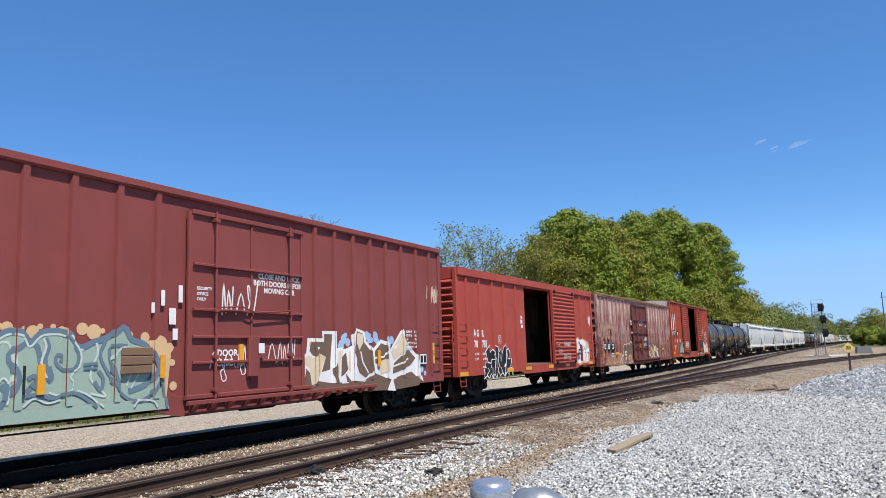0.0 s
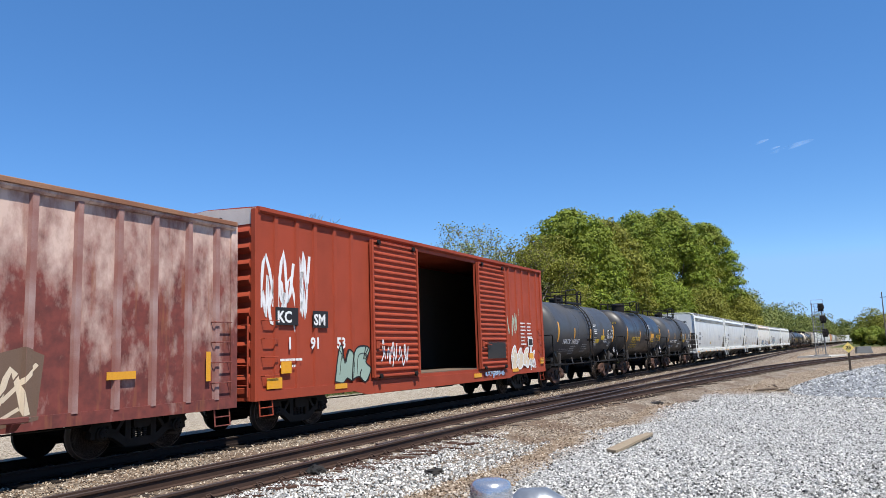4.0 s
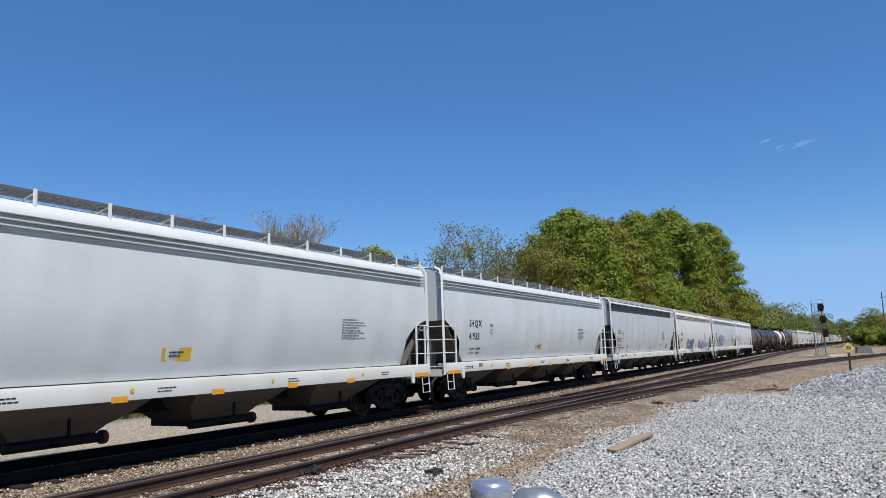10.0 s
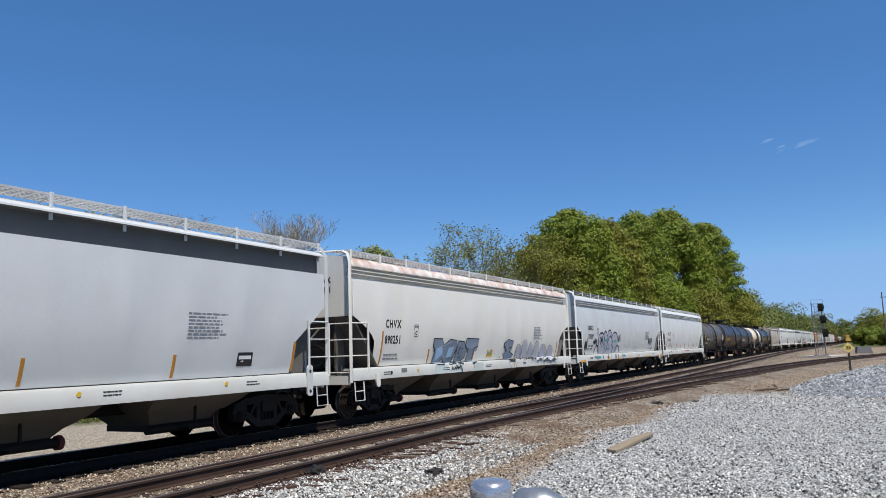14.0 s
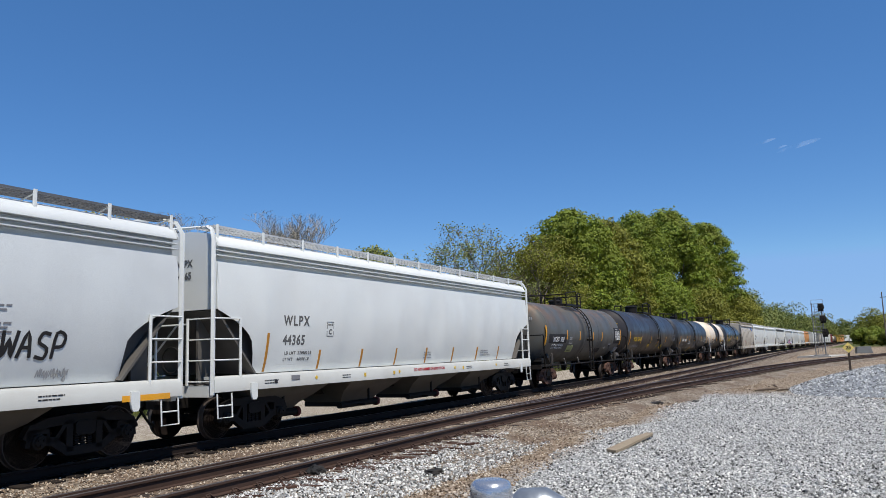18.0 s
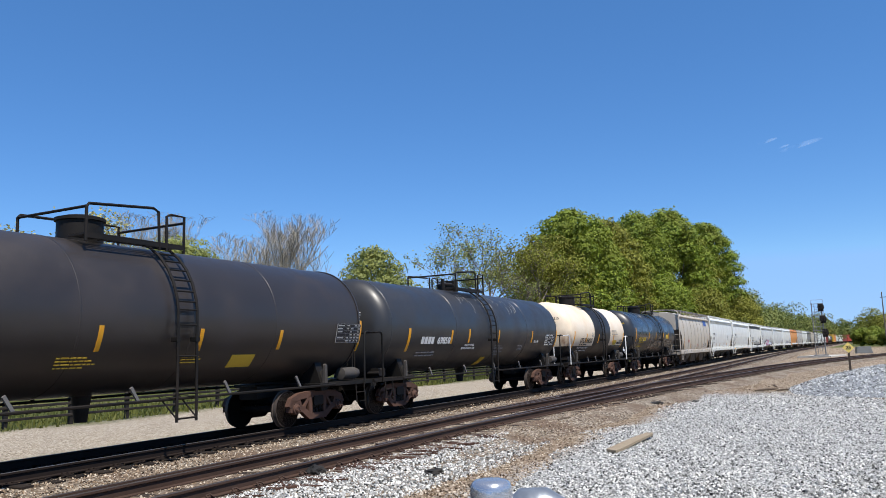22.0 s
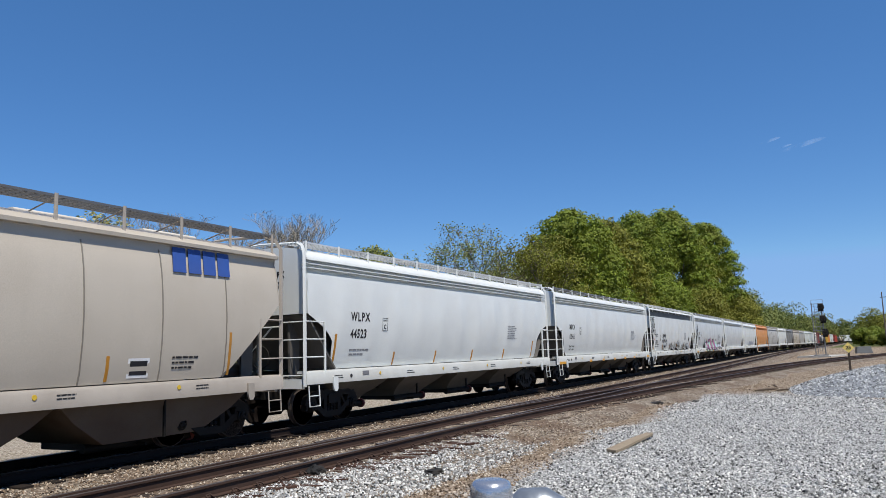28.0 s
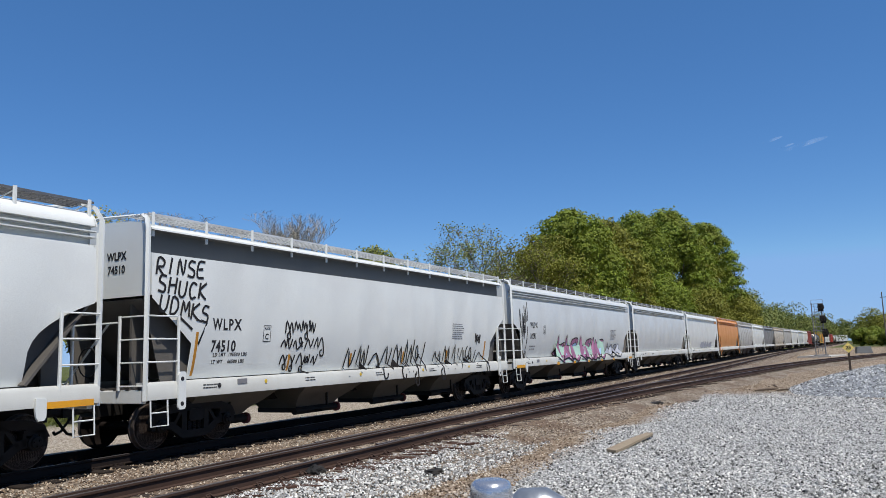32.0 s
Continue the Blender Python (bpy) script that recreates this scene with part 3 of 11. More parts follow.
def boxcar(c, half, eave, sill, mat, label, posts, opening=None, post_out=0.06, chord=0.25, end_ribs=13, inside=None, roof_mat=None, end_top=None, post_mat=None, group="freight cars of the train", dip=None):
    ob = car_base("boxcar", c, label, "boxcar", group)
    roof_mat, post_mat = roof_mat or mat, post_mat or mat
    inside = inside or mat
    yo = 1.50
    POSTS[ob] = (posts, post_out, sill, yo)
    z0, z1 = sill + 0.1, eave - 0.02
    if opening:
        for a, b in ((-half, opening[0]), (opening[1], half)):
            part("side_wall", Mesh().box(a, b, -yo, -yo + 0.05, z0, z1), mat, ob)
        part("door_header", Mesh().box(opening[0], opening[1], -yo, -yo + 0.05, opening[2], z1), mat, ob)
        part("door_threshold", Mesh().box(opening[0], opening[1], -yo, -yo + 0.05, z0, 1.1), mat, ob)
    else:
        part("side_wall", Mesh().box(-half, half, -yo, -yo + 0.05, z0, z1), mat, ob)
    part("side_wall", Mesh().box(-half, half, yo - 0.05, yo, sill + 0.1, eave - 0.02), mat, ob)
    if opening:
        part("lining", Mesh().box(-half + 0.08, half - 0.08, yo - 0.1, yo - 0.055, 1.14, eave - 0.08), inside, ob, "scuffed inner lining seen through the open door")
        # inner end walls coloured dark to stand for the shade inside the car
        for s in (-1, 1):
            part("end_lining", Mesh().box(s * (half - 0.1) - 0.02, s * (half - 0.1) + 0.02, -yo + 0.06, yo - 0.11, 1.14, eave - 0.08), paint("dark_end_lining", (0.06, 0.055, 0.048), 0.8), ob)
    part("floor", Mesh().box(-half + 0.05, half - 0.05, -yo + 0.055, yo - 0.055, 1.02, 1.13), paint("worn_nailable_floor", (0.16, 0.12, 0.09), 0.8), ob)
    for s in (-1, 1):
        part("top_chord", Mesh().prism([(s * (yo - 0.01), eave - chord), (s * (yo + 0.06), eave - chord), (s * (yo + 0.10), eave - chord + 0.04), (s * (yo + 0.10), eave), (s * (yo - 0.01), eave)], 0, -half, half), mat, ob)
    if dip:
        lo = [(-half, sill), (-half, sill + 0.22), (half, sill + 0.22), (half, sill), (dip[1] + 0.6, sill), (dip[1], dip[2]), (dip[0], dip[2]), (dip[0] - 0.6, sill)]
    else:
        lo = [(-half, sill), (-half, sill + 0.22), (half, sill + 0.22), (half, sill)]
    part("side_sill", Mesh().prism(lo, 1, -yo - 0.055, -yo - 0.003), mat, ob)
    part("side_sill", Mesh().prism(lo, 1, yo + 0.003, yo + 0.055), mat, ob)
    for x in posts:
        part("side_post", lambda: Mesh().prism([(-0.075, -yo), (-0.055, -yo - post_out), (0.055, -yo - post_out), (0.075, -yo)], 2, sill + 0.2, eave - chord + 0.02), post_mat, ob, key=("post", eave, sill, post_out, post_mat.name), at=pose(x, 0, 0))
    part("roof", Mesh().prism([(-yo - 0.1, eave), (-yo - 0.1, eave + 0.03), (-1.0, eave + 0.07), (0, eave + 0.12), (1.0, eave + 0.07), (yo + 0.1, eave + 0.03), (yo + 0.1, eave)], 0, -half, half), roof_mat, ob)
    for k in range(int(2 * half / 1.25)):
        x = -half + 0.7 + k * 1.25
        part("roof_rib", lambda: Mesh().prism([(-yo, eave + 0.035), (0, eave + 0.125), (yo, eave + 0.035), (yo, eave + 0.06), (0, eave + 0.16), (-yo, eave + 0.06)], 0, -0.04, 0.04), roof_mat, ob, key=("roofrib", eave, roof_mat.name), at=pose(x, 0, 0))
    for s in (-1, 1):
        e = part("end_wall", Mesh().box(s * half - 0.03, s * half + 0.03, -yo + 0.02, yo - 0.02, sill + 0.12, eave - 0.35), mat, ob, at=None)
        part("corner_post", Mesh().cbox(s * half - 0.08, s * half + 0.10, -yo - 0.05, -yo + 0.1, sill, eave - 0.02), mat, e)
        part("corner_post", Mesh().cbox(s * half - 0.08, s * half + 0.10, yo - 0.1, yo + 0.05, sill, eave - 0.02), mat, e)
        part("end_header", Mesh().prism([(-yo, eave - 0.36), (yo, eave - 0.36), (yo, eave), (0, eave + 0.1), (-yo, eave)], 0, s * half - 0.04, s * half + 0.09), end_top or mat, e)
        part("end_sill", Mesh().cbox(s * half - 0.1, s * half + 0.12, -yo + 0.1, yo - 0.1, sill, sill + 0.3), mat, e)
        pitch = (eave - 0.36 - sill - 0.3) / end_ribs
        for k in range(end_ribs):
            part("end_corrugation", lambda: Mesh().add(*rib_prism(pitch, yo)), mat, e, key=("endrib", round(pitch, 4), yo, mat.name), at=pose(s * half, 0, sill + 0.3 + pitch * (k + 0.5), 0, 0, 0 if s > 0 else 180))
        for k in range(4):
            grab(ob, s * (half - 0.38), -yo - 0.02, sill + 0.55 + k * 0.42, 0.46, mat)
        lad = part("end_ladder", Mesh().cbox(0.14, 0.18, -1.42, -1.38, sill + 0.1, sill + 1.9).cbox(0.14, 0.18, -0.98, -0.94, sill + 0.1, sill + 1.9), mat, ob, at=pose(s * half, 0, 0) if s > 0 else pose(s * half, 0, 0) @ Matrix.Diagonal((-1, 1, 1, 1)))
        for k in range(4):
            part("rung", lambda: Mesh().tube([(0.16, -1.4, 0), (0.16, -0.96, 0)], 0.014, 5), mat, lad, key=("rung", mat.name), at=pose(0, 0, sill + 0.35 + k * 0.45))
        part("crossover_platform", Mesh().cbox(s * half + (0.1 if s > 0 else -0.4), s * half + (0.4 if s > 0 else -0.1), -0.9, 0.9, 1.42, 1.46), BLACK_DIRT, ob)
        step(ob, s * (half - 0.3), -yo, sill + 0.02, mat, 0.42, 0.36)
    part("center_sill", Mesh().box(-half - 0.05, half + 0.05, -0.3, 0.3, 0.68, 1.02), BLACK_DIRT, ob)
    for k in range(9):
        x = -half + 1.2 + k * (2 * half - 2.4) / 8
        part("crossbearer", lambda: Mesh().prism([(-1.42, 1.0), (-1.42, 0.9), (-0.3, 0.7), (0.3, 0.7), (1.42, 0.9), (1.42, 1.0)], 0, -0.06, 0.06), BLACK_DIRT, ob, key="crossbearer", at=pose(x, 0, 0))
    part("brake_reservoir", Mesh().lathe([(-0.6, 0.05), (-0.55, 0.18), (0.55, 0.18), (0.6, 0.05)], 0, 14, (1.2, -0.75, 0.72)), BLACK_DIRT, ob)
    part("brake_rod", Mesh().tube([(-half + 2.5, -0.9, 0.62), (0, -0.9, 0.6), (half - 2.5, -0.9, 0.62)], 0.018, 5), BLACK_DIRT, ob)
    for s in (-1, 1):
        truck(ob, s * (half - 1.95), "dark", BLACK_DIRT)
    draft_gear(ob, half + 0.05)
    return ob


def rib_prism(pitch, yo):
    prof = [(0.03, -pitch * 0.34), (0.10, -pitch * 0.2), (0.135, 0.0), (0.10, pitch * 0.2), (0.03, pitch * 0.34)]
    k = len(prof)
    v = [(x, y, z) for y in (-yo + 0.1, yo - 0.1) for x, z in prof]
    return v, [(i, (i + 1) % k, (i + 1) % k + k, i + k) for i in range(k)] + [tuple(range(k))[::-1], tuple(range(k, 2 * k))]


# ------------------------------------------------------------------ tank cars
def shell_patch(parent, zc, r, x0, x1, a0, a1, mat, name="reflective_strip", label="", out=0.008):
    """A strip that follows the shell between two heights (angles from the side's middle, degrees)."""
    n, v = max(6, int(abs(a1 - a0) / 4)), []
    for k in range(n + 1):
        a = radians(a0 + (a1 - a0) * k / n)
        for q in (r + out, r - 0.01):
            v += [(x, -q * math.cos(a), zc + q * math.sin(a)) for x in (x0, x1)]
    f = [(0, 1, 3, 2), (4 * n, 4 * n + 2, 4 * n + 3, 4 * n + 1)]
    for k in range(n):
        b = 4 * k
        f += [(b, b + 4, b + 5, b + 1), (b + 2, b + 3, b + 7, b + 6), (b, b + 2, b + 6, b + 4), (b + 1, b + 5, b + 7, b + 3)]
    m = Mesh().add(v, f)
    return part(name, m, mat, parent, label)


def on_shell(text, x, a, size, mat, parent, zc, r, aspect=1.0, out=0.012, gap=1.0):
    """Letters that lie on the shell with their middle at angle a."""
    c, s = math.cos(radians(a)), math.sin(radians(a))
    y, z = -(r + out + size * size / (8 * r)) * c, zc + (r + out) * s
    return letters(text, x, y + 0.5 * size * -s, z - 0.5 * size * c, size, mat, parent, -a, aspect, gap=gap)


def shell_bars(rows, x, a, w, h, mat, parent, zc, r, seed):
    c, s = math.cos(radians(a)), math.sin(radians(a))
    return bars(rows, x, -(r + 0.02) * c, zc + (r + 0.02) * s, w, h, mat, parent, seed, tilt=-a)


def diamond(parent, x, y, z, size, text=""):
    d = part("hazard_placard", Mesh().prism([(0, -size), (size, 0), (0, size), (-size, 0)], 1, -0.006, 0.006), SP_WHITE, parent, "white and black diamond hazard placard", at=pose(x, y, z), smooth=False)
    part("placard_tip", Mesh().prism([(0, -size * 0.95), (size * 0.6, -size * 0.35), (-size * 0.6, -size * 0.35)], 1, -0.012, -0.007), BLACK_LET, d, smooth=False)
    part("placard_tip", Mesh().prism([(0, size * 0.95), (size * 0.72, size * 0.24), (-size * 0.72, size * 0.24)], 1, -0.012, -0.007), BLACK_LET, d, smooth=False)
    if text:
        letters(text, 0, -0.014, -size * 0.17, size * 0.36, BLACK_LET, d, align="CENTER", aspect=0.9)
    return d


def banded_paint(band):
    """Cream paint with a black waist band and belly, and a rusty smear on the head."""
    x0, x1, z1 = band
    if "cream_tank_paint_with_black_band" in MATS:
        return MATS["cream_tank_paint_with_black_band"]
    m = paint("cream_tank_paint_with_black_band", (0.76, 0.65, 0.50), 0.5, dirt=(0.62, 0.44, 0.26), amount=0.55, streak=0.2, bump=0.05)
    n, l = m.node_tree.nodes, m.node_tree.links
    b = n["Principled BSDF"]
    src = b.inputs["Base Color"].links[0].from_socket
    tc, sep = n.new("ShaderNodeTexCoord"), n.new("ShaderNodeSeparateXYZ")
    l.new(tc.outputs["Object"], sep.inputs[0])

    def test(op, a, value):
        q = n.new("ShaderNodeMath")
        q.operation, q.inputs[1].default_value = op, value
        l.new(a, q.inputs[0])
        return q.outputs[0]

    def both(op, a, c):
        q = n.new("ShaderNodeMath")
        q.operation = op
        l.new(a, q.inputs[0])
        l.new(c, q.inputs[1])
        return q.outputs[0]

    spot = n.new("ShaderNodeVectorMath")
    spot.operation, spot.inputs[1].default_value = "DISTANCE", (-5.2, -1.12, 2.1)
    l.new(tc.outputs["Object"], spot.inputs[0])
    near = n.new("ShaderNodeMapRange")
    near.inputs[1].default_value, near.inputs[2].default_value, near.inputs[3].default_value, near.inputs[4].default_value = 0.1, 0.62, 1.0, 0.0
    l.new(spot.outputs["Value"], near.inputs[0])
    smear = both("MULTIPLY", near.outputs[0], ramp(n, l, noise_tex(n, l, 2.2, 4, (1, 1, 0.4)), 0.3, 0.6))
    c = mix(n, l, smear, src, (0.20, 0.10, 0.05))
    black = both("MAXIMUM", both("MULTIPLY", test("GREATER_THAN", sep.outputs[0], x0), test("LESS_THAN", sep.outputs[0], x1)), test("LESS_THAN", sep.outputs[2], z1))
    l.new(mix(n, l, black, c, (0.022, 0.021, 0.021)), b.inputs["Base Color"])
    return m


def tank_car(c, half, r, zc, mat, label, truck_x, lad_x=0.0, dome="wide", strips=(), rail_mat=None, seams=(), end_rail=None, two_tone=None, plat=1.18, dished=False):
    """half: to the heads' outmost point. two_tone: (band from, band to, height of the black belly)."""
    ob = car_base("tank_car", c, label, "tank car", "freight cars of the train")
    rail_mat = rail_mat or BLACK_DIRT
    hd = 0.42 if dished else 0.6
    left = []
    for k in range(12):
        u = (k / 11) ** 1.8
        left.append((-half + hd * u, max(0.02, r * math.sqrt(u) if dished else r * (1 - (1 - u) ** 2.3) ** (1 / 2.3))))
    straight = [-half + hd + (2 * half - 2 * hd) * k / 12 for k in range(1, 12)]
    full = left + [(x, r) for x in straight] + [(-x, q) for x, q in left[::-1]]
    m = Mesh().lathe(full, 0, 64, (0, 0, zc))
    sh = part("tank_shell", m, banded_paint(two_tone) if two_tone else mat, ob)
    for x in (-half + hd, half - hd, *seams):
        if two_tone:
            part("weld_seam", Mesh().lathe([(x - 0.02, r), (x - 0.014, r + 0.004), (x + 0.014, r + 0.004), (x + 0.02, r)], 0, 64, (0, 0, zc)), banded_paint(two_tone), sh)
        else:
            part("weld_seam", lambda: Mesh().lathe([(-0.025, r), (-0.018, r + 0.007), (0.018, r + 0.007), (0.025, r)], 0, 64, (0, 0, zc)), mat, sh, key=("seam", r, zc, mat.name), at=pose(x, 0, 0))
    if dished:
        for x in (-half + hd, half - hd):
            part("jacket_rim", lambda: Mesh().lathe([(-0.03, r - 0.02), (-0.03, r + 0.025), (0.03, r + 0.025), (0.03, r - 0.02)], 0, 64, (0, 0, zc)), mat, sh, "raised rim of the jacket", key=("rim", r, zc, mat.name), at=pose(x, 0, 0))
    # platform, manway and rails on top
    top = zc + r
    gm = Mesh()
    for y0, y1 in ((-1.0, -0.5), (0.5, 1.0)):
        for k in range(7):
            y = y0 + (y1 - y0) * k / 6
            gm.box(-plat, plat, y - 0.012, y + 0.012, top - 0.02, top + 0.02)
        for k in range(12):
            x = -plat + 2 * plat * k / 11
            gm.box(x - 0.012, x + 0.012, y0, y1, top - 0.03, top + 0.0)
    pl = part("top_platform", gm, rail_mat, ob, "grated platform round the manway", at=pose(lad_x, 0, 0), smooth=False)
    for y in (-1.0, 1.0):
        part("platform_rail", Mesh().tube([(-plat, y, top - 0.15), (-plat, y, top + 0.5), (-plat + 0.05, y, top + 0.56), (plat * 0.3, y, top + 0.7 if y < 0 else top + 0.6), (plat * 0.42, y, top + 0.64), (plat * 0.45, y, top - 0.15)], 0.03, 7), rail_mat, pl)
        part("platform_rail", Mesh().tube([(plat * 0.6, y, top - 0.15), (plat * 0.6, y, top + 0.58), (plat * 0.7, y, top + 0.63), (plat, y, top + 0.63), (plat, y, top - 0.15)], 0.03, 7), rail_mat, pl)
    for x in (-plat, plat):
        part("platform_rail", Mesh().tube([(x, -1.0, top + 0.5), (x, 1.0, top + 0.5)], 0.028, 6), rail_mat, pl)
    for y in (-1.0, 1.0):
        part("platform_bracket", Mesh().bar([(-plat, top - 0.05), (plat, top - 0.05)], 0.07, y - 0.02, y + 0.02), rail_mat, pl)
    if dome == "wide":
        part("manway", Mesh().lathe([(top - 0.1, 0.43), (top + 0.38, 0.43), (top + 0.39, 0.47), (top + 0.45, 0.47), (top + 0.5, 0.3), (top + 0.5, 0.02)], 2, 28, (lad_x - 0.55, 0, 0)), rail_mat, ob, "round manway housing with a bolted lid")
    else:
        part("manway", Mesh().lathe([(top - 0.1, 0.3), (top + 0.18, 0.3), (top + 0.19, 0.34), (top + 0.24, 0.34), (top + 0.3, 0.22), (top + 0.32, 0.02)], 2, 24, (lad_x - 0.1, 0, 0)).cbox(lad_x + 0.3, lad_x + 0.62, -0.2, 0.2, top - 0.05, top + 0.42, 0.03).lathe([(top - 0.05, 0.07), (top + 0.4, 0.07)], 2, 10, (lad_x - 0.75, -0.25, 0)), rail_mat, ob, "manway lid and valve housings")
    # ladder
    rr = r + 0.13
    path = [(-rr * math.cos(radians(a)), zc + rr * math.sin(radians(a))) for a in (72, 60, 48, 36, 24, 12, 4)] + [(-rr, zc - 0.3), (-rr, 1.2), (-rr, 0.55)]
    lad = part("ladder", Mesh().tube([(lad_x + 0.46, y, z) for y, z in path], 0.03, 6).tube([(lad_x + 0.96, y, z) for y, z in path], 0.03, 6), rail_mat, ob, "steel ladder down the shell")
    for k in range(13):
        q = k / 12 * (len(path) - 1.3) + 0.2
        i = int(q)
        f = q - i
        y, z = (path[i][j] * (1 - f) + path[i + 1][j] * f for j in (0, 1))
        part("rung", lambda: Mesh().tube([(-0.27, 0, 0), (0.27, 0, 0)], 0.02, 5), rail_mat, lad, key=("tank_rung", rail_mat.name), at=pose(lad_x + 0.7, y, z))
    for x in (0.46, 0.96):
        part("ladder_brace", Mesh().tube([(lad_x + x, -rr, 1.02), (lad_x + x - 0.28, -1.45, 1.06), (lad_x + x, -rr, 0.62)], 0.018, 5).cbox(lad_x + x - 0.05, lad_x + x + 0.05, -rr - 0.03, -r + 0.01, 2.1, 2.2), rail_mat, lad)
    # walk rails along the bottom
    for s in (-1, 1):
        part("side_rail", Mesh().tube([(-truck_x - 0.3, s * 1.42, 1.0), (-truck_x + 0.6, s * 1.53, 1.0), (truck_x - 0.6, s * 1.53, 1.0), (truck_x + 0.3, s * 1.42, 1.0)], 0.03, 7), rail_mat, ob)
        for k in range(5):
            x = -truck_x + 1.3 + k * (2 * truck_x - 2.6) / 4
            part("rail_bracket", lambda: Mesh().bar([(-0.12, 1.27), (0.06, 0.99)], 0.06, -0.02, 0.02), POST_GREY if s < 0 else rail_mat, ob, key=("rail_bracket", s, rail_mat.name), at=pose(x, s * 1.5, 0))
    a0 = zc - math.sqrt(max(0.01, r * r - 1.1 ** 2))
    for s in (-1, 1):
        part("bolster_saddle", Mesh().prism([(-1.3, 0.86), (1.3, 0.86), (1.3, 0.98), (1.05, a0 + 0.06), (0.6, zc - r + 0.05), (-0.6, zc - r + 0.05), (-1.05, a0 + 0.06), (-1.3, 0.98)], 0, -0.13, 0.13), rail_mat, ob, at=pose(s * truck_x, 0, 0))
        part("saddle_post", Mesh().prism([(-0.065, 0.98), (0.065, 0.98), (0.04, 1.5), (0.0, 1.54), (-0.04, 1.5)], 1, -1.36, -1.28).prism([(-1.34, 1.02), (-1.34, 1.48), (-1.0, 1.2), (-1.0, 1.02)], 0, -0.02, 0.02), DARKSHEET, ob, at=pose(s * truck_x, 0, 0))
        xe = half + 0.35
        part("stub_sill", Mesh().cbox(min(s * (truck_x - 1.4), s * xe), max(s * (truck_x - 1.4), s * xe), -0.28, 0.28, 0.72, 1.05, 0.03), rail_mat, ob)
        part("end_deck", Mesh().box(min(s * (truck_x - 0.35), s * xe), max(s * (truck_x - 0.35), s * xe), -1.42, 1.42, 0.96, 1.05).cbox(min(s * (xe - 0.08), s * xe), max(s * (xe - 0.08), s * xe), -1.42, 1.42, 0.86, 1.0), rail_mat, ob)
        for y in (-1.44, 1.44):
            part("handrail", Mesh().tube([(s * xe, y, 2.36), (s * (half + 0.1), y, 2.38), (s * (half + 0.0), y, 2.37), (s * (half - 0.06), y, 2.29), (s * (half - 0.08), y, 0.95)], 0.028, 7), end_rail or rail_mat, ob)
        part("handrail", Mesh().tube([(s * xe, -1.44, 2.36), (s * xe, 1.44, 2.36)], 0.024, 6).tube([(s * xe, -0.75, 2.36), (s * xe, -0.75, 1.02)], 0.022, 6).tube([(s * xe, 0.75, 2.36), (s * xe, 0.75, 1.02)], 0.022, 6), end_rail or rail_mat, ob)
        step(ob, s * (half - 0.35), -1.46, 0.98, rail_mat, 0.4, 0.48)
        truck(ob, s * truck_x)
    part("brake_cylinder", Mesh().lathe([(-0.42, 0.05), (-0.4, 0.16), (0.15, 0.17), (0.35, 0.13), (0.42, 0.05)], 0, 16, (half - 0.35, -1.1, 1.25)), DARKSHEET, ob, "grey brake cylinder on the end deck")
    part("brake_valve", Mesh().cbox(-half + 0.15, -half + 0.5, -1.25, -0.95, 1.08, 1.34, 0.04).lathe([(-1.3, 0.05), (-0.9, 0.05)], 1, 10, (-half + 0.1, 0, 1.2)), BLACK_DIRT, ob)
    part("hand_brake_wheel", Mesh().tube([(-half - 0.3, -0.2 + 0.28 * math.cos(a), 1.5 + 0.28 * math.sin(a)) for a in (2 * math.pi * k / 16 for k in range(17))], 0.016, 5), BLACK_DIRT, ob)
    part("bottom_outlet", Mesh().lathe([(0.62, 0.12), (0.8, 0.14), (zc - r + 0.06, 0.2)], 2, 14), BLACK_DIRT, ob)
    for x, a1, a2, w in strips:
        shell_patch(ob, zc, r, x - w / 2, x + w / 2, a1, a2, YELLOW_REF)
    draft_gear(ob, half + 0.35)
    return ob


# ------------------------------------------------------------------ covered hoppers
SIDES = []


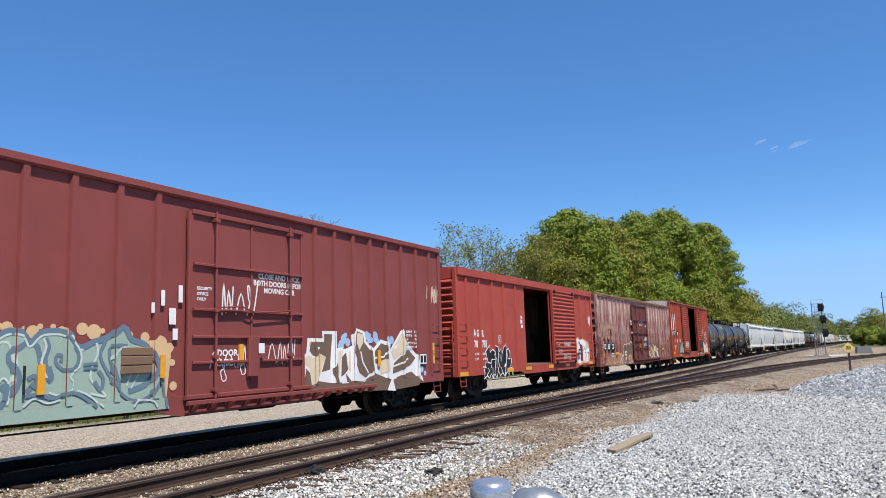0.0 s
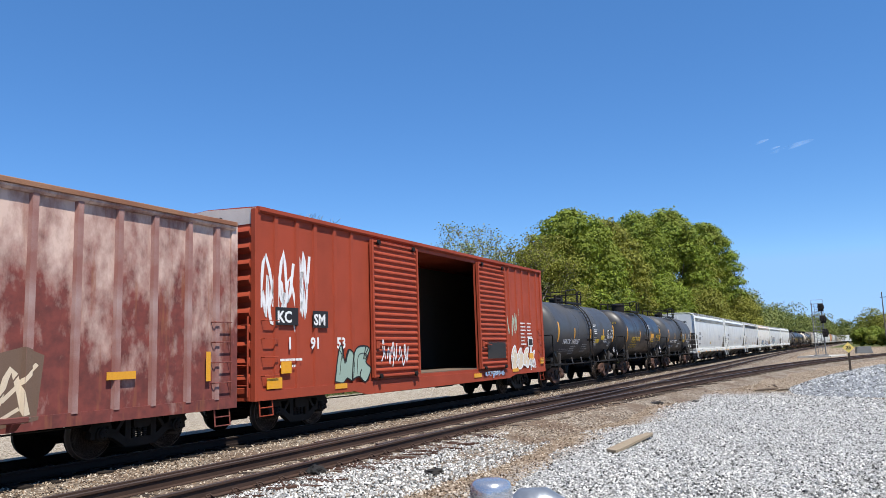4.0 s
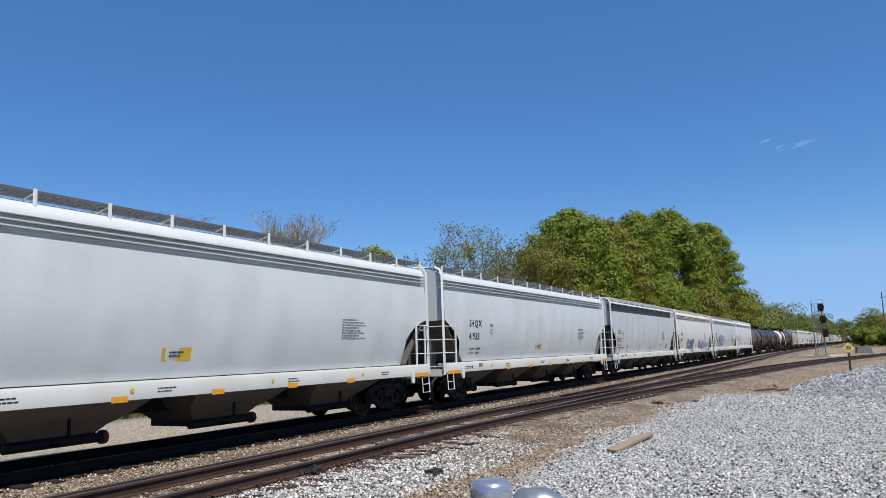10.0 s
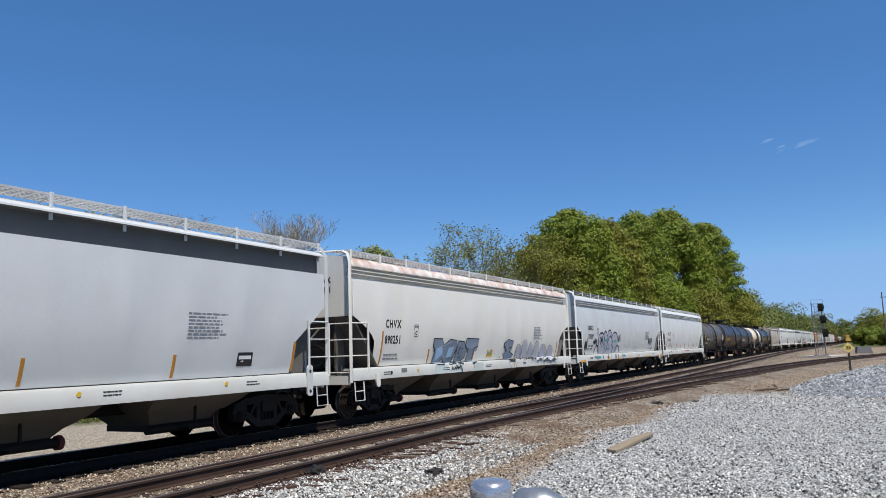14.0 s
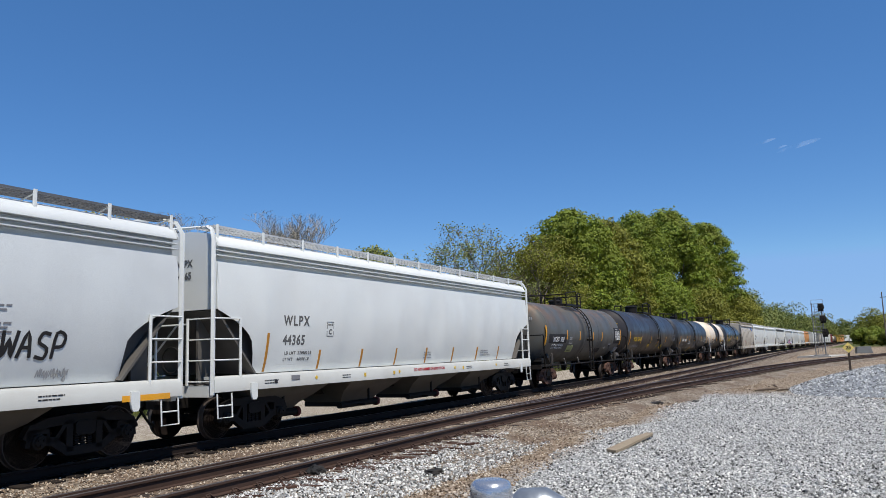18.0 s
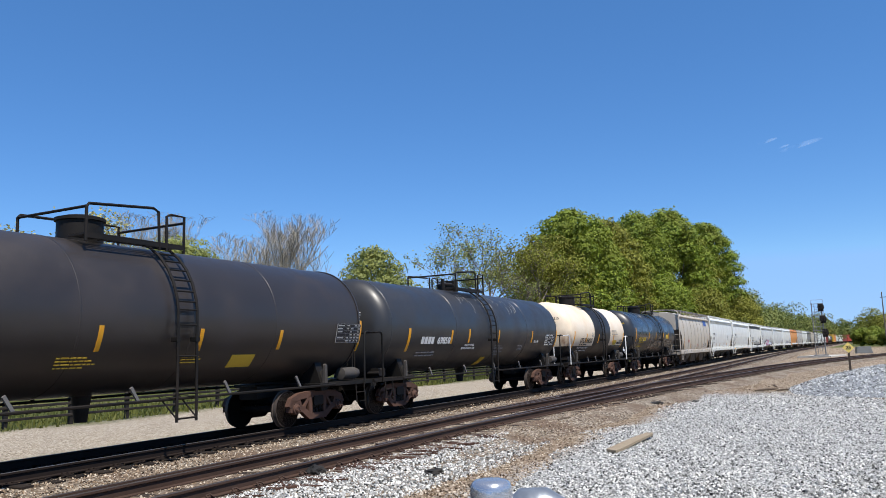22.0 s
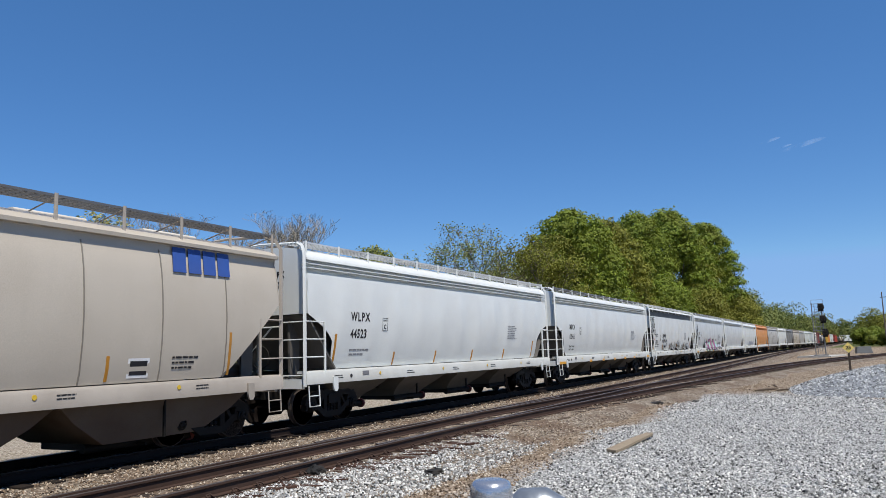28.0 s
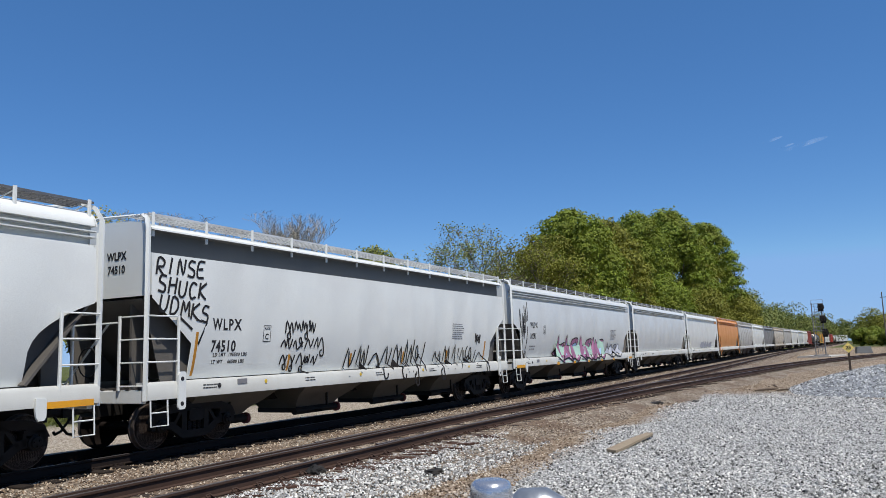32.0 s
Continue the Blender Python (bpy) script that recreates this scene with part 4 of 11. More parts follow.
def hopper(c, half, mat, label, style="flat", end_mat=None, band=None, bays=4, number_of_panels=12, post_mat=None, board_mat=None, seed=0, strips=(), strip_z=(1.4, 1.85), roof_mat=None, deep=False):
    ob = car_base("covered_hopper", c, label, "hopper car", "freight cars of the train")
    rnd = random.Random(seed)
    end_mat, post_mat, board_mat, roof_mat = end_mat or mat, post_mat or mat, board_mat or GALV, roof_mat or mat
    top = 4.17
    xe = half - 0.12
    # the side's outline across the car: (y, z) from the sill up to the eave
    if style == "curved":
        prof = [(1.46, 1.36), (1.52, 1.6), (1.575, 2.1), (1.59, 2.6), (1.575, 3.0), (1.54, 3.4), (1.48, 3.75), (1.43, 3.9), (1.44, 4.02), (1.55, 4.03), (1.56, 4.1), (1.42, 4.2), (0.9, 4.36), (0.0, 4.46)]
        z_low, z_cut, run_cut = 1.36, 2.95, 1.75
    elif style == "arch":
        prof = [(1.325, 1.40), (1.375, 1.55), (1.418, 1.7), (1.482, 2.0), (1.54, 2.4), (1.565, 2.8), (1.55, 3.3), (1.52, 3.75), (1.515, 3.815), (1.36, 3.84), (1.36, 3.945), (1.535, 3.947), (1.535, 3.967), (1.36, 3.98), (1.36, 4.05), (1.53, 4.052), (1.53, 4.072), (1.38, 4.085), (1.38, 4.15), (1.54, 4.152), (1.535, 4.2), (1.45, 4.35), (1.3, 4.44), (0.8, 4.52), (0.0, 4.55)]
        z_low, z_cut, run_cut = 1.40, 2.78, 1.18
    else:
        prof = [(1.305, 1.36), (1.36, 1.52), (1.40, 1.67), (1.468, 2.0), (1.525, 2.4), (1.545, 3.0), (1.54, 3.5), (1.53, 3.82), (1.33, 3.84), (1.33, 4.1), (1.565, 4.105), (1.56, 4.17), (1.47, 4.34), (1.3, 4.43), (0.9, 4.5), (0.0, 4.54)]
        if deep:
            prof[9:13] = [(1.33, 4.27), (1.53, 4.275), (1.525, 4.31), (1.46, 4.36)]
        z_low, z_cut, run_cut = 1.36, 2.95, 1.12

    def y_at(z):
        for (ya, za), (yb, zb) in zip(prof, prof[1:]):
            if za <= z <= zb and zb > za:
                return ya + (yb - ya) * (z - za) / (zb - za)
        return prof[0][0]

    def cut(x):
        d = xe - abs(x)
        if d >= run_cut:
            return z_low
        q = d / run_cut
        if style == "arch":
            return z_low + (z_cut - z_low) * (0.33 + 0.67 * max(0.0, 1 - q) ** 0.45)
        if style == "flat":
            return z_cut - 0.8 * d
        return z_low + (z_cut - z_low) * (1 - q)

    run_slope = 1.75 if style == "flat" else run_cut
    panel = 2 * (half - 0.12) / number_of_panels
    dents = [rnd.uniform(-1, 1) for _ in range(number_of_panels + 1)]

    def side_y(z, x):
        ph = (x + xe) / panel
        i = max(0, min(int(ph), number_of_panels - 1))
        if style != "curved" and 1.5 < z < 3.7:
            return y_at(z) - 0.045 * math.sin(math.pi * (ph - i)) * (0.75 + 0.55 * dents[i]) * math.sin(math.pi * (z - 1.4) / 2.4)
        return y_at(z)

    SIDES.append((ob, side_y, z_low, max(q[0] for q in prof[:8])))
    n = number_of_panels * 8
    xs = sorted(set([round(-xe + 2 * xe * k / n, 4) for k in range(n + 1)] + [round(s * (xe - run_cut * f), 4) for s in (-1, 1) for f in (0.1, 0.25, 0.4, 0.55, 0.7, 0.85, 0.94, 1.0)]))
    bodym = Mesh()
    lower = [q for q in prof]
    for s in (-1, 1):
        v, f = [], []
        for x in xs:
            zc = cut(x)
            for j, (y, z) in enumerate(lower):
                zz = max(z, zc + 0.0004 * j)
                yy = y_at(zz) if zz > z else y
                yy -= y_at(zz) - side_y(zz, x)
                v.append((x, s * yy, zz))
        k = len(lower)
        for a in range(len(xs) - 1):
            for j in range(k - 1):
                f.append((a * k + j, (a + 1) * k + j, (a + 1) * k + j + 1, a * k + j + 1))
        base = len(bodym.m)
        bodym.add(v, f)
        # faces of the recess below the eave take the second, dark grey material
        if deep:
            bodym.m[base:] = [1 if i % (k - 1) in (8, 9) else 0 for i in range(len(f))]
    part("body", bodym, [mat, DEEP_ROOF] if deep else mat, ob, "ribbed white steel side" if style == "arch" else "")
    if style == "curved":
        for k in range(1, number_of_panels):
            x = -xe + panel * k
            zc = cut(x)
            pts = [(x, -(y + 0.004), z) for y, z in prof[:8] if z >= zc]
            part("side_seam", Mesh().tube(pts, 0.014, 5), paint("dirty_seam", (0.22, 0.20, 0.17), 0.8), ob)
    # ends: upright panel above, slope sheet below
    for s in (-1, 1):
        up = [(y, max(z, z_cut)) for y, z in prof if z > z_cut - 0.35]
        ring = [(-y, z) for y, z in up] + [(y, z) for y, z in up[::-1] if y > 0]
        part("end_panel", Mesh().prism(ring, 0, s * xe - 0.02, s * xe + 0.02), end_mat, ob)
        part("end_rib", Mesh().cbox(min(s * xe, s * (xe + 0.1)), max(s * xe, s * (xe + 0.1)), -0.04, 0.04, z_cut, 4.35), end_mat, ob)
        # sheet, plates and braces get a grey darkened for the shade at the end
        sl = [(s * (xe - 0.015), z_cut), (s * (xe - run_slope - 0.015), z_low), (s * (xe - run_slope - 0.06), z_low + 0.02), (s * (xe - 0.06), z_cut + 0.02)]
        part("slope_sheet", Mesh().prism(sl, 1, -1.23 if style == "flat" else -1.49, 1.23 if style == "flat" else 1.49), SLOPE_MAT, ob, "dusty grey sloping end sheet, its colour darkened for shade")
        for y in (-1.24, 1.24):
            part("shroud_plate", Mesh().prism([(s * (xe - 0.03), z_cut + 0.1), (s * (xe - (0.5 if style == "flat" else run_cut)), z_low - 0.02), (s * (xe - run_slope - 0.4), z_low - 0.02), (s * (xe - run_slope - 0.4), z_cut + 0.1)], 1, y - 0.01, y + 0.01), SLOPE_MAT, ob, "dusty grey plate inside the side's cut-away end, its colour darkened for shade")
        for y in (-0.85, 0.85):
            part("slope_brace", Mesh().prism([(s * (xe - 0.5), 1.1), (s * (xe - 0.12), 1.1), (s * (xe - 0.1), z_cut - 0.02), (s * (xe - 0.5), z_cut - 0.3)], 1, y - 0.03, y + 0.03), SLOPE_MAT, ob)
    # side sills
    zs = z_low - 0.02
    for s in (-1, 1):
        part("side_sill", Mesh().prism([(s * 1.44, zs - 0.33), (s * 1.60, zs - 0.33), (s * 1.60, zs - 0.07), (s * 1.55, zs), (s * 1.29, zs), (s * 1.29, zs - 0.06), (s * 1.44, zs - 0.06)], 0, -half, half), paint("dusty_white_sill_paint", (0.52, 0.525, 0.49), 0.6, dirt=(0.36, 0.34, 0.30), amount=0.5, streak=0.4) if style != "curved" else post_mat, ob)
    for s in (-1, 1):
        part("jacking_pad", Mesh().prism([(-0.1, 1.2), (0.08, 1.2), (0.1, 1.16), (0.1, 0.9), (0.06, 0.84), (-0.04, 0.84), (-0.08, 0.9), (-0.1, 1.0)] if style != "flat" else [(-0.1, 1.46), (-0.05, 1.52), (0.07, 1.52), (0.1, 1.47), (0.1, 0.84), (0.06, 0.79), (-0.06, 0.79), (-0.1, 0.84)], 1, -1.645, -1.605), post_mat, ob, at=pose(s * (half - (1.15 if style != "flat" else 0.83)), 0, 0))
        if style == "flat":
            for z in (0.9, 1.38):
                part("pad_hole", lambda: Mesh().lathe([(-1.6475, 0.045), (-1.644, 0.045)], 1, 12), BLACK_LET, ob, key="pad_hole", at=pose(s * (half - 0.83), 0, z))
        part("end_sill", Mesh().cbox(min(s * (half - 0.12), s * half), max(s * (half - 0.12), s * half), -1.43, 1.43, 0.95, 1.2), post_mat, ob)
        pm = Mesh()
        for k in range(9):
            y = -1.38 + k * 0.345
            pm.box(min(s * half, s * (half - 1.0)), max(s * half, s * (half - 1.0)), y - 0.03, y + 0.03, 1.2, 1.225)
        part("end_platform", pm, DARKSHEET, ob, smooth=False)
    # corner posts, ladders and end rails
    for s in (-1, 1):
        for y in (-1, 1):
            yy = y * 1.54
            part("corner_post", Mesh().tube([(s * half, yy, 1.0), (s * half, yy, 4.28), (s * (half - 0.06), yy * 0.93, 4.5), (s * (half - 0.16), yy * 0.78, 4.6)], 0.05, 4), post_mat, ob)
        part("end_hoop", Mesh().tube([(s * (half - 0.16), -1.2, 4.6), (s * (half - 0.16), 0, 4.66), (s * (half - 0.16), 1.2, 4.6)], 0.035, 4), post_mat, ob)
        x2 = s * (half - 0.78)
        lad = part("side_ladder", Mesh().cbox(x2 - 0.025, x2 + 0.025, -1.60, -1.54, 1.3, 2.62), post_mat, ob, "white side ladder")
        for k in range(4):
            part("rung", Mesh().tube([(s * half, -1.57, 1.28 + k * 0.44), (x2, -1.57, 1.28 + k * 0.44)], 0.017, 5), post_mat, lad)
        lad2 = part("end_ladder", Mesh().cbox(s * (half + 0.02) - 0.025, s * (half + 0.02) + 0.025, -0.86, -0.80, 1.2, 2.62), post_mat, ob)
        for k in range(4):
            part("rung", Mesh().tube([(s * (half + 0.01), -1.54, 1.28 + k * 0.44), (s * (half + 0.01), -0.83, 1.28 + k * 0.44)], 0.016, 5), post_mat, lad2)
        part("end_handrail", Mesh().tube([(s * half, -0.83, 2.5), (s * half, 0.9, 2.5), (s * half, 1.54, 2.5)], 0.02, 5), post_mat, ob)
        part("end_brace", Mesh().tube([(s * half, -0.5, 2.5), (s * half, 0.9, 1.2)], 0.028, 4), post_mat, ob)
        step(ob, s * (half - 0.3), -1.58, 1.02, post_mat, 0.42, 0.5)
    # running boards on the roof
    zb = 4.60
    for y0, y1 in ((-1.42, -0.86), (0.86, 1.42)):
        gm = Mesh()
        for k in range(6):
            y = y0 + (y1 - y0) * k / 5
            gm.box(-half + 0.1, half - 0.1, y - 0.016, y + 0.016, zb - 0.02, zb + 0.02)
        for k in range(int(half * 2 / 0.18)):
            x = -half + 0.15 + k * 0.18
            gm.box(x - 0.014, x + 0.014, y0, y1, zb - 0.015, zb + 0.012)
        part("running_board", gm, board_mat, ob, "grated roof walkway", smooth=False)
    nb = int(2 * half / 1.45)
    for k in range(nb + 1):
        x = -half + 0.2 + k * (2 * half - 0.4) / nb
        for s in (-1, 1):
            part("board_bracket", lambda: Mesh().cbox(-0.035, 0.035, -1.46, -1.42, 4.16, zb + 0.04).tube([(0, -1.42, zb - 0.03), (0, -0.6, 4.38)], 0.018, 4), post_mat, ob, key=("board_bracket", post_mat.name), at=pose(x, 0, 0, 0, 0, 0 if s < 0 else 180))
    for k in range(5):
        part("roof_hatch", lambda: Mesh().cbox(-0.75, 0.75, -0.3, 0.3, 4.44, 4.54, 0.03), roof_mat, ob, key=("hatch", roof_mat.name), at=pose(-half * 0.72 + k * half * 0.36, 0, 0))
    # discharge bays and outlet gates
    span = (2 * half - (1.9 if style == "curved" else 3.0)) / bays
    for k in range(bays):
        x = -span * bays / 2 + span * (k + 0.5) - (0.5 if style != "curved" else 0.0)
        zt, zb2, lw, bw = (1.12, 0.34, span * 0.39, 0.8) if style != "curved" else (1.12, 0.16, span * 0.52, span * 0.25)
        rings = ((zt, lw, 1.40), (0.98, lw * 0.9, 1.30), (0.78, 0.6 * lw + 0.4 * bw, 1.0), (0.60, 0.22 * lw + 0.78 * bw, 0.74), (zb2 + 0.1, bw, 0.6)) if style != "curved" else ((zt, lw, 1.40), (0.7, 0.6 * lw + 0.4 * bw, 1.25), (zb2 + 0.1, bw, 1.05))
        v = [(x + sx * hw, sy * hy, hz) for hz, hw, hy in rings for sx, sy in ((-1, -1), (1, -1), (1, 1), (-1, 1))]
        f = [(4 * q + e, 4 * q + (e + 1) % 4, 4 * q + 4 + (e + 1) % 4, 4 * q + 4 + e) for q in range(len(rings) - 1) for e in range(4)]
        part("hopper_bay", Mesh().add(v, f + [(0, 3, 2, 1), tuple(range(4 * len(rings) - 4, 4 * len(rings)))]), BAY_MAT if style != "curved" else BAY_TAN, ob, "dirty discharge hopper under the body")
        for yr in (-1.0, 1.0):
            part("bay_stiffener", lambda: Mesh().prism([(-0.02, zb2 + 0.12), (-0.02, 1.1), (0.02, 1.1), (0.02, zb2 + 0.12)], 1, -0.05, 0.0), BLACK_DIRT, ob, key=("bay_stiffener", zb2), at=pose(x, yr * (0.98 if style != "curved" else 1.3), 0))
        part("outlet_gate", lambda: Mesh().cbox(-bw, bw, -0.66, 0.66, zb2 - 0.02, zb2 + 0.12, 0.02).lathe([(-bw - 0.1, 0.09), (bw + 0.12, 0.09)], 0, 10, (0, -0.62, zb2 + 0.02)).tube([(-0.1, -0.95, zb2), (-0.1, 0.95, zb2)], 0.03, 6), BLACK_DIRT, ob, key=("outlet_gate", round(bw, 3), zb2), at=pose(x, 0, 0))
        part("outlet_cap", lambda: Mesh().lathe([(0, 0.13), (0.09, 0.13), (0.1, 0.03)], 0, 12), OUTLET_RED, ob, "dull red outlet cap", key="outlet_cap", at=pose(x + bw + 0.12, -0.62, zb2 + 0.02))
    part("center_sill", Mesh().box(-half, half, -0.25, 0.25, 0.7, 1.0), BLACK_DIRT, ob)
    part("under_panel", Mesh().box(-half + 1.6, half - 1.6, -1.36, 1.36, 1.06, 1.10), BLACK_DIRT, ob)
    part("brake_reservoir", Mesh().lathe([(-0.5, 0.05), (-0.46, 0.2), (0.46, 0.2), (0.5, 0.05)], 0, 14, (half - 0.75, -0.5, 1.45)), DARKSHEET, ob)
    part("hand_brake_wheel", Mesh().tube([(-half - 0.06, -0.3 + 0.28 * math.cos(a), 1.75 + 0.28 * math.sin(a)) for a in (2 * math.pi * k / 16 for k in range(17))], 0.014, 5), BLACK_DIRT, ob)
    for x, z0, z1 in strips:
        zs_ = [z0 + (z1 - z0) * k / 4 for k in range(5)]
        part("amber_strip", Mesh().prism([(-y_at(z) - 0.012, z) for z in zs_] + [(-y_at(z) + 0.01, z) for z in zs_[::-1]], 0, x - 0.03, x + 0.03), AMBER_DULL, ob, "narrow amber reflective strip", smooth=False)
    for s in (-1, 1):
        truck(ob, s * (half - 1.75), "dark", BLACK_DIRT)
    draft_gear(ob, half)
    return ob


# dark grey for the recess faces below the eave of deep-roofed hoppers
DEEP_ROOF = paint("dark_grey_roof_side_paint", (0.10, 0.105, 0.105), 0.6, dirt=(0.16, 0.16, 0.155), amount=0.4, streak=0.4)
# the cars' dusty grey, darkened so that the colour holds the end's shade
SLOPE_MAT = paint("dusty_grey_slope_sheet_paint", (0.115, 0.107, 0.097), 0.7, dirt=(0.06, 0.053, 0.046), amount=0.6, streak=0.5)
OUTLET_RED = paint("dull_red_outlet_cap", (0.16, 0.035, 0.035), 0.7)
BAY_MAT = paint("dusty_bay_steel", (0.13, 0.115, 0.098), 0.8, dirt=(0.08, 0.085, 0.07), amount=0.7, streak=0.5)
BAY_TAN = paint("dusty_tan_bay_steel", (0.12, 0.096, 0.072), 0.8, dirt=(0.08, 0.05, 0.035), amount=0.7)


# ------------------------------------------------------------------ the train, car by car
OXIDE = paint("oxide_red_car_paint", (0.225, 0.060, 0.054), 0.6, dirt=(0.155, 0.045, 0.040), amount=0.5, streak=0.3, bump=0.08)
BRIGHT_RED = paint("faded_red_car_paint", (0.37, 0.066, 0.046), 0.6, dirt=(0.24, 0.056, 0.042), amount=0.5, streak=0.25, bump=0.08)
ORANGE_RED = paint("orange_red_car_paint", (0.33, 0.060, 0.030), 0.6, dirt=(0.18, 0.042, 0.027), amount=0.5, streak=0.3, bump=0.08)


def peeled_paint():
    """Red paint gone chalky white in streaked patches, most of all high on the side."""
    m, n, l, b = node_mat("chalky_peeling_red_paint")
    tc, sep = n.new("ShaderNodeTexCoord"), n.new("ShaderNodeSeparateXYZ")
    l.new(tc.outputs["Object"], sep.inputs[0])
    high = ramp(n, l, sep.outputs[2], 0.6, 4.4)
    add = n.new("ShaderNodeMath")
    add.operation = "MULTIPLY_ADD"
    add.inputs[1].default_value = 0.32
    l.new(high, add.inputs[0])
    l.new(noise_tex(n, l, 2.3, 7, (1, 1, 0.5), 0.62), add.inputs[2])
    worn = ramp(n, l, add.outputs[0], 0.60, 0.93)
    red = mix(n, l, ramp(n, l, noise_tex(n, l, 5, 4), 0.35, 0.7), (0.20, 0.055, 0.045), (0.12, 0.04, 0.035))
    c = mix(n, l, worn, red, (0.60, 0.44, 0.365))
    c = mix(n, l, ramp(n, l, noise_tex(n, l, 7, 4, (1, 1, 0.1)), 0.58, 0.8), c, (0.26, 0.10, 0.05))
    l.new(c, b.inputs["Base Color"])
    b.inputs["Roughness"].default_value = 0.75
    b.inputs["Specular IOR Level"].default_value = 0.2
    return m


PEELED = peeled_paint()
WORN_POST = paint("worn_red_post", (0.26, 0.12, 0.10), 0.7, dirt=(0.46, 0.36, 0.33), amount=0.7, streak=0.5, size=1.5)
RUSTY = paint("rusty_roof_steel", (0.22, 0.10, 0.06), 0.8, dirt=(0.34, 0.20, 0.12), amount=0.6)
LINING = paint("scuffed_cream_lining", (0.56, 0.54, 0.45), 0.7, dirt=(0.10, 0.09, 0.075), amount=0.7, streak=0.6)
# near-black inner walls for the orange-red boxcar
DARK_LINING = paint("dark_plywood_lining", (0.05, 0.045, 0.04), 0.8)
PALE_END = paint("chalked_white_end", (0.55, 0.50, 0.46), 0.7)

# painted pieces on the sides: kind, paint, width, points (x, z)
BROWN_PIECE = []
BROWN_PIECE.append(("dot", 3, 0.13, [(3.54, 2.17)]))
BROWN_PIECE.append(("dot", 3, 0.11, [(3.71, 2.08)]))
BROWN_PIECE.append(("dot", 3, 0.12, [(3.42, 2.02)]))
BROWN_PIECE.append(("dot", 3, 0.09, [(3.27, 1.95)]))
BROWN_PIECE.append(("dot", 3, 0.07, [(3.61, 2.27)]))
BROWN_PIECE.append(("dot", 3, 0.12, [(4.59, 2.27)]))
BROWN_PIECE.append(("dot", 3, 0.09, [(4.69, 2.14)]))
BROWN_PIECE.append(("dot", 3, 0.15, [(4.98, 2.24)]))
BROWN_PIECE.append(("dot", 3, 0.1, [(5.08, 2.12)]))
BROWN_PIECE.append(("dot", 3, 0.09, [(5.59, 2.17)]))
BROWN_PIECE.append(("dot", 3, 0.12, [(5.84, 2.14)]))
BROWN_PIECE.append(("dot", 3, 0.11, [(5.69, 2.02)]))
BROWN_PIECE.append(("dot", 3, 0.14, [(7.28, 1.37)]))
BROWN_PIECE.append(("dot", 3, 0.11, [(7.52, 1.24)]))
BROWN_PIECE.append(("dot", 3, 0.08, [(7.72, 1.11)]))
BROWN_PIECE.append(("dot", 3, 0.12, [(7.33, 1.09)]))
BROWN_PIECE.append(("dot", 3, 0.14, [(1.81, 1.29)]))
BROWN_PIECE.append(("dot", 3, 0.14, [(1.73, 1.07)]))
BROWN_PIECE.append(("dot", 3, 0.09, [(4.59, 2.0)]))
BROWN_PIECE.append(("fill", 0, 0, [(1.93, 0.81), (1.9, 1.45), (3.3, 1.47), (4.86, 1.44), (6.84, 1.35), (7.42, 0.92), (7.23, 0.76), (5.81, 0.7), (3.32, 0.8)]))
BROWN_PIECE.append(("fill", 1, 0, [(1.68, 1.67), (2.0, 1.82), (2.05, 2.19), (2.64, 2.18), (2.61, 2.37), (3.13, 2.37), (3.13, 1.92), (3.52, 1.96), (3.03, 1.39), (3.1, 1.03), (2.39, 1.13), (2.0, 1.45), (1.95, 1.25), (1.81, 0.98), (1.68, 1.01)]))
BROWN_PIECE.append(("fill", 1, 0, [(3.15, 1.9), (3.61, 1.91), (3.88, 1.99), (3.86, 2.27), (4.05, 2.47), (4.47, 2.37), (4.54, 2.12), (4.83, 1.87), (4.91, 1.22), (4.37, 1.01), (3.83, 1.06), (3.59, 1.27), (3.64, 1.01), (3.35, 1.01), (3.2, 1.38)]))
BROWN_PIECE.append(("fill", 1, 0, [(4.86, 1.89), (5.25, 2.16), (5.62, 2.08), (5.71, 1.84), (6.4, 2.48), (6.69, 2.06), (7.25, 1.67), (7.3, 1.33), (7.52, 0.85), (6.89, 1.19), (6.2, 1.08), (5.79, 0.99), (5.91, 0.67), (5.47, 0.71), (5.69, 1.0), (4.96, 1.22)]))
BROWN_PIECE.append(("fill", 2, 0, [(1.78, 1.63), (2.08, 1.76), (2.3, 1.69), (2.39, 1.84), (2.1, 1.99), (2.12, 2.11), (2.69, 2.09), (2.93, 2.26), (3.0, 2.2), (2.95, 1.7), (2.66, 1.59), (2.51, 1.24), (2.2, 1.0), (2.12, 1.44)]))
BROWN_PIECE.append(("fill", 0, 0, [(2.17, 2.09), (2.69, 2.09), (2.69, 2.29), (3.03, 2.29), (2.95, 1.7), (2.93, 1.39), (2.59, 1.34), (2.76, 1.71), (2.51, 1.81), (2.3, 1.72), (2.12, 1.87)]))
BROWN_PIECE.append(("fill", 1, 0, [(2.34, 1.97), (2.54, 1.96), (2.42, 1.83)]))
BROWN_PIECE.append(("fill", 2, 0, [(3.22, 1.83), (3.49, 1.87), (3.37, 1.63), (3.3, 1.19), (3.22, 1.38)]))
BROWN_PIECE.append(("fill", 0, 0, [(3.42, 1.69), (3.61, 1.82), (3.69, 1.36), (3.52, 1.24), (3.39, 1.19)]))
BROWN_PIECE.append(("fill", 2, 0, [(3.74, 1.84), (3.83, 1.84), (3.81, 1.29), (3.71, 1.36)]))
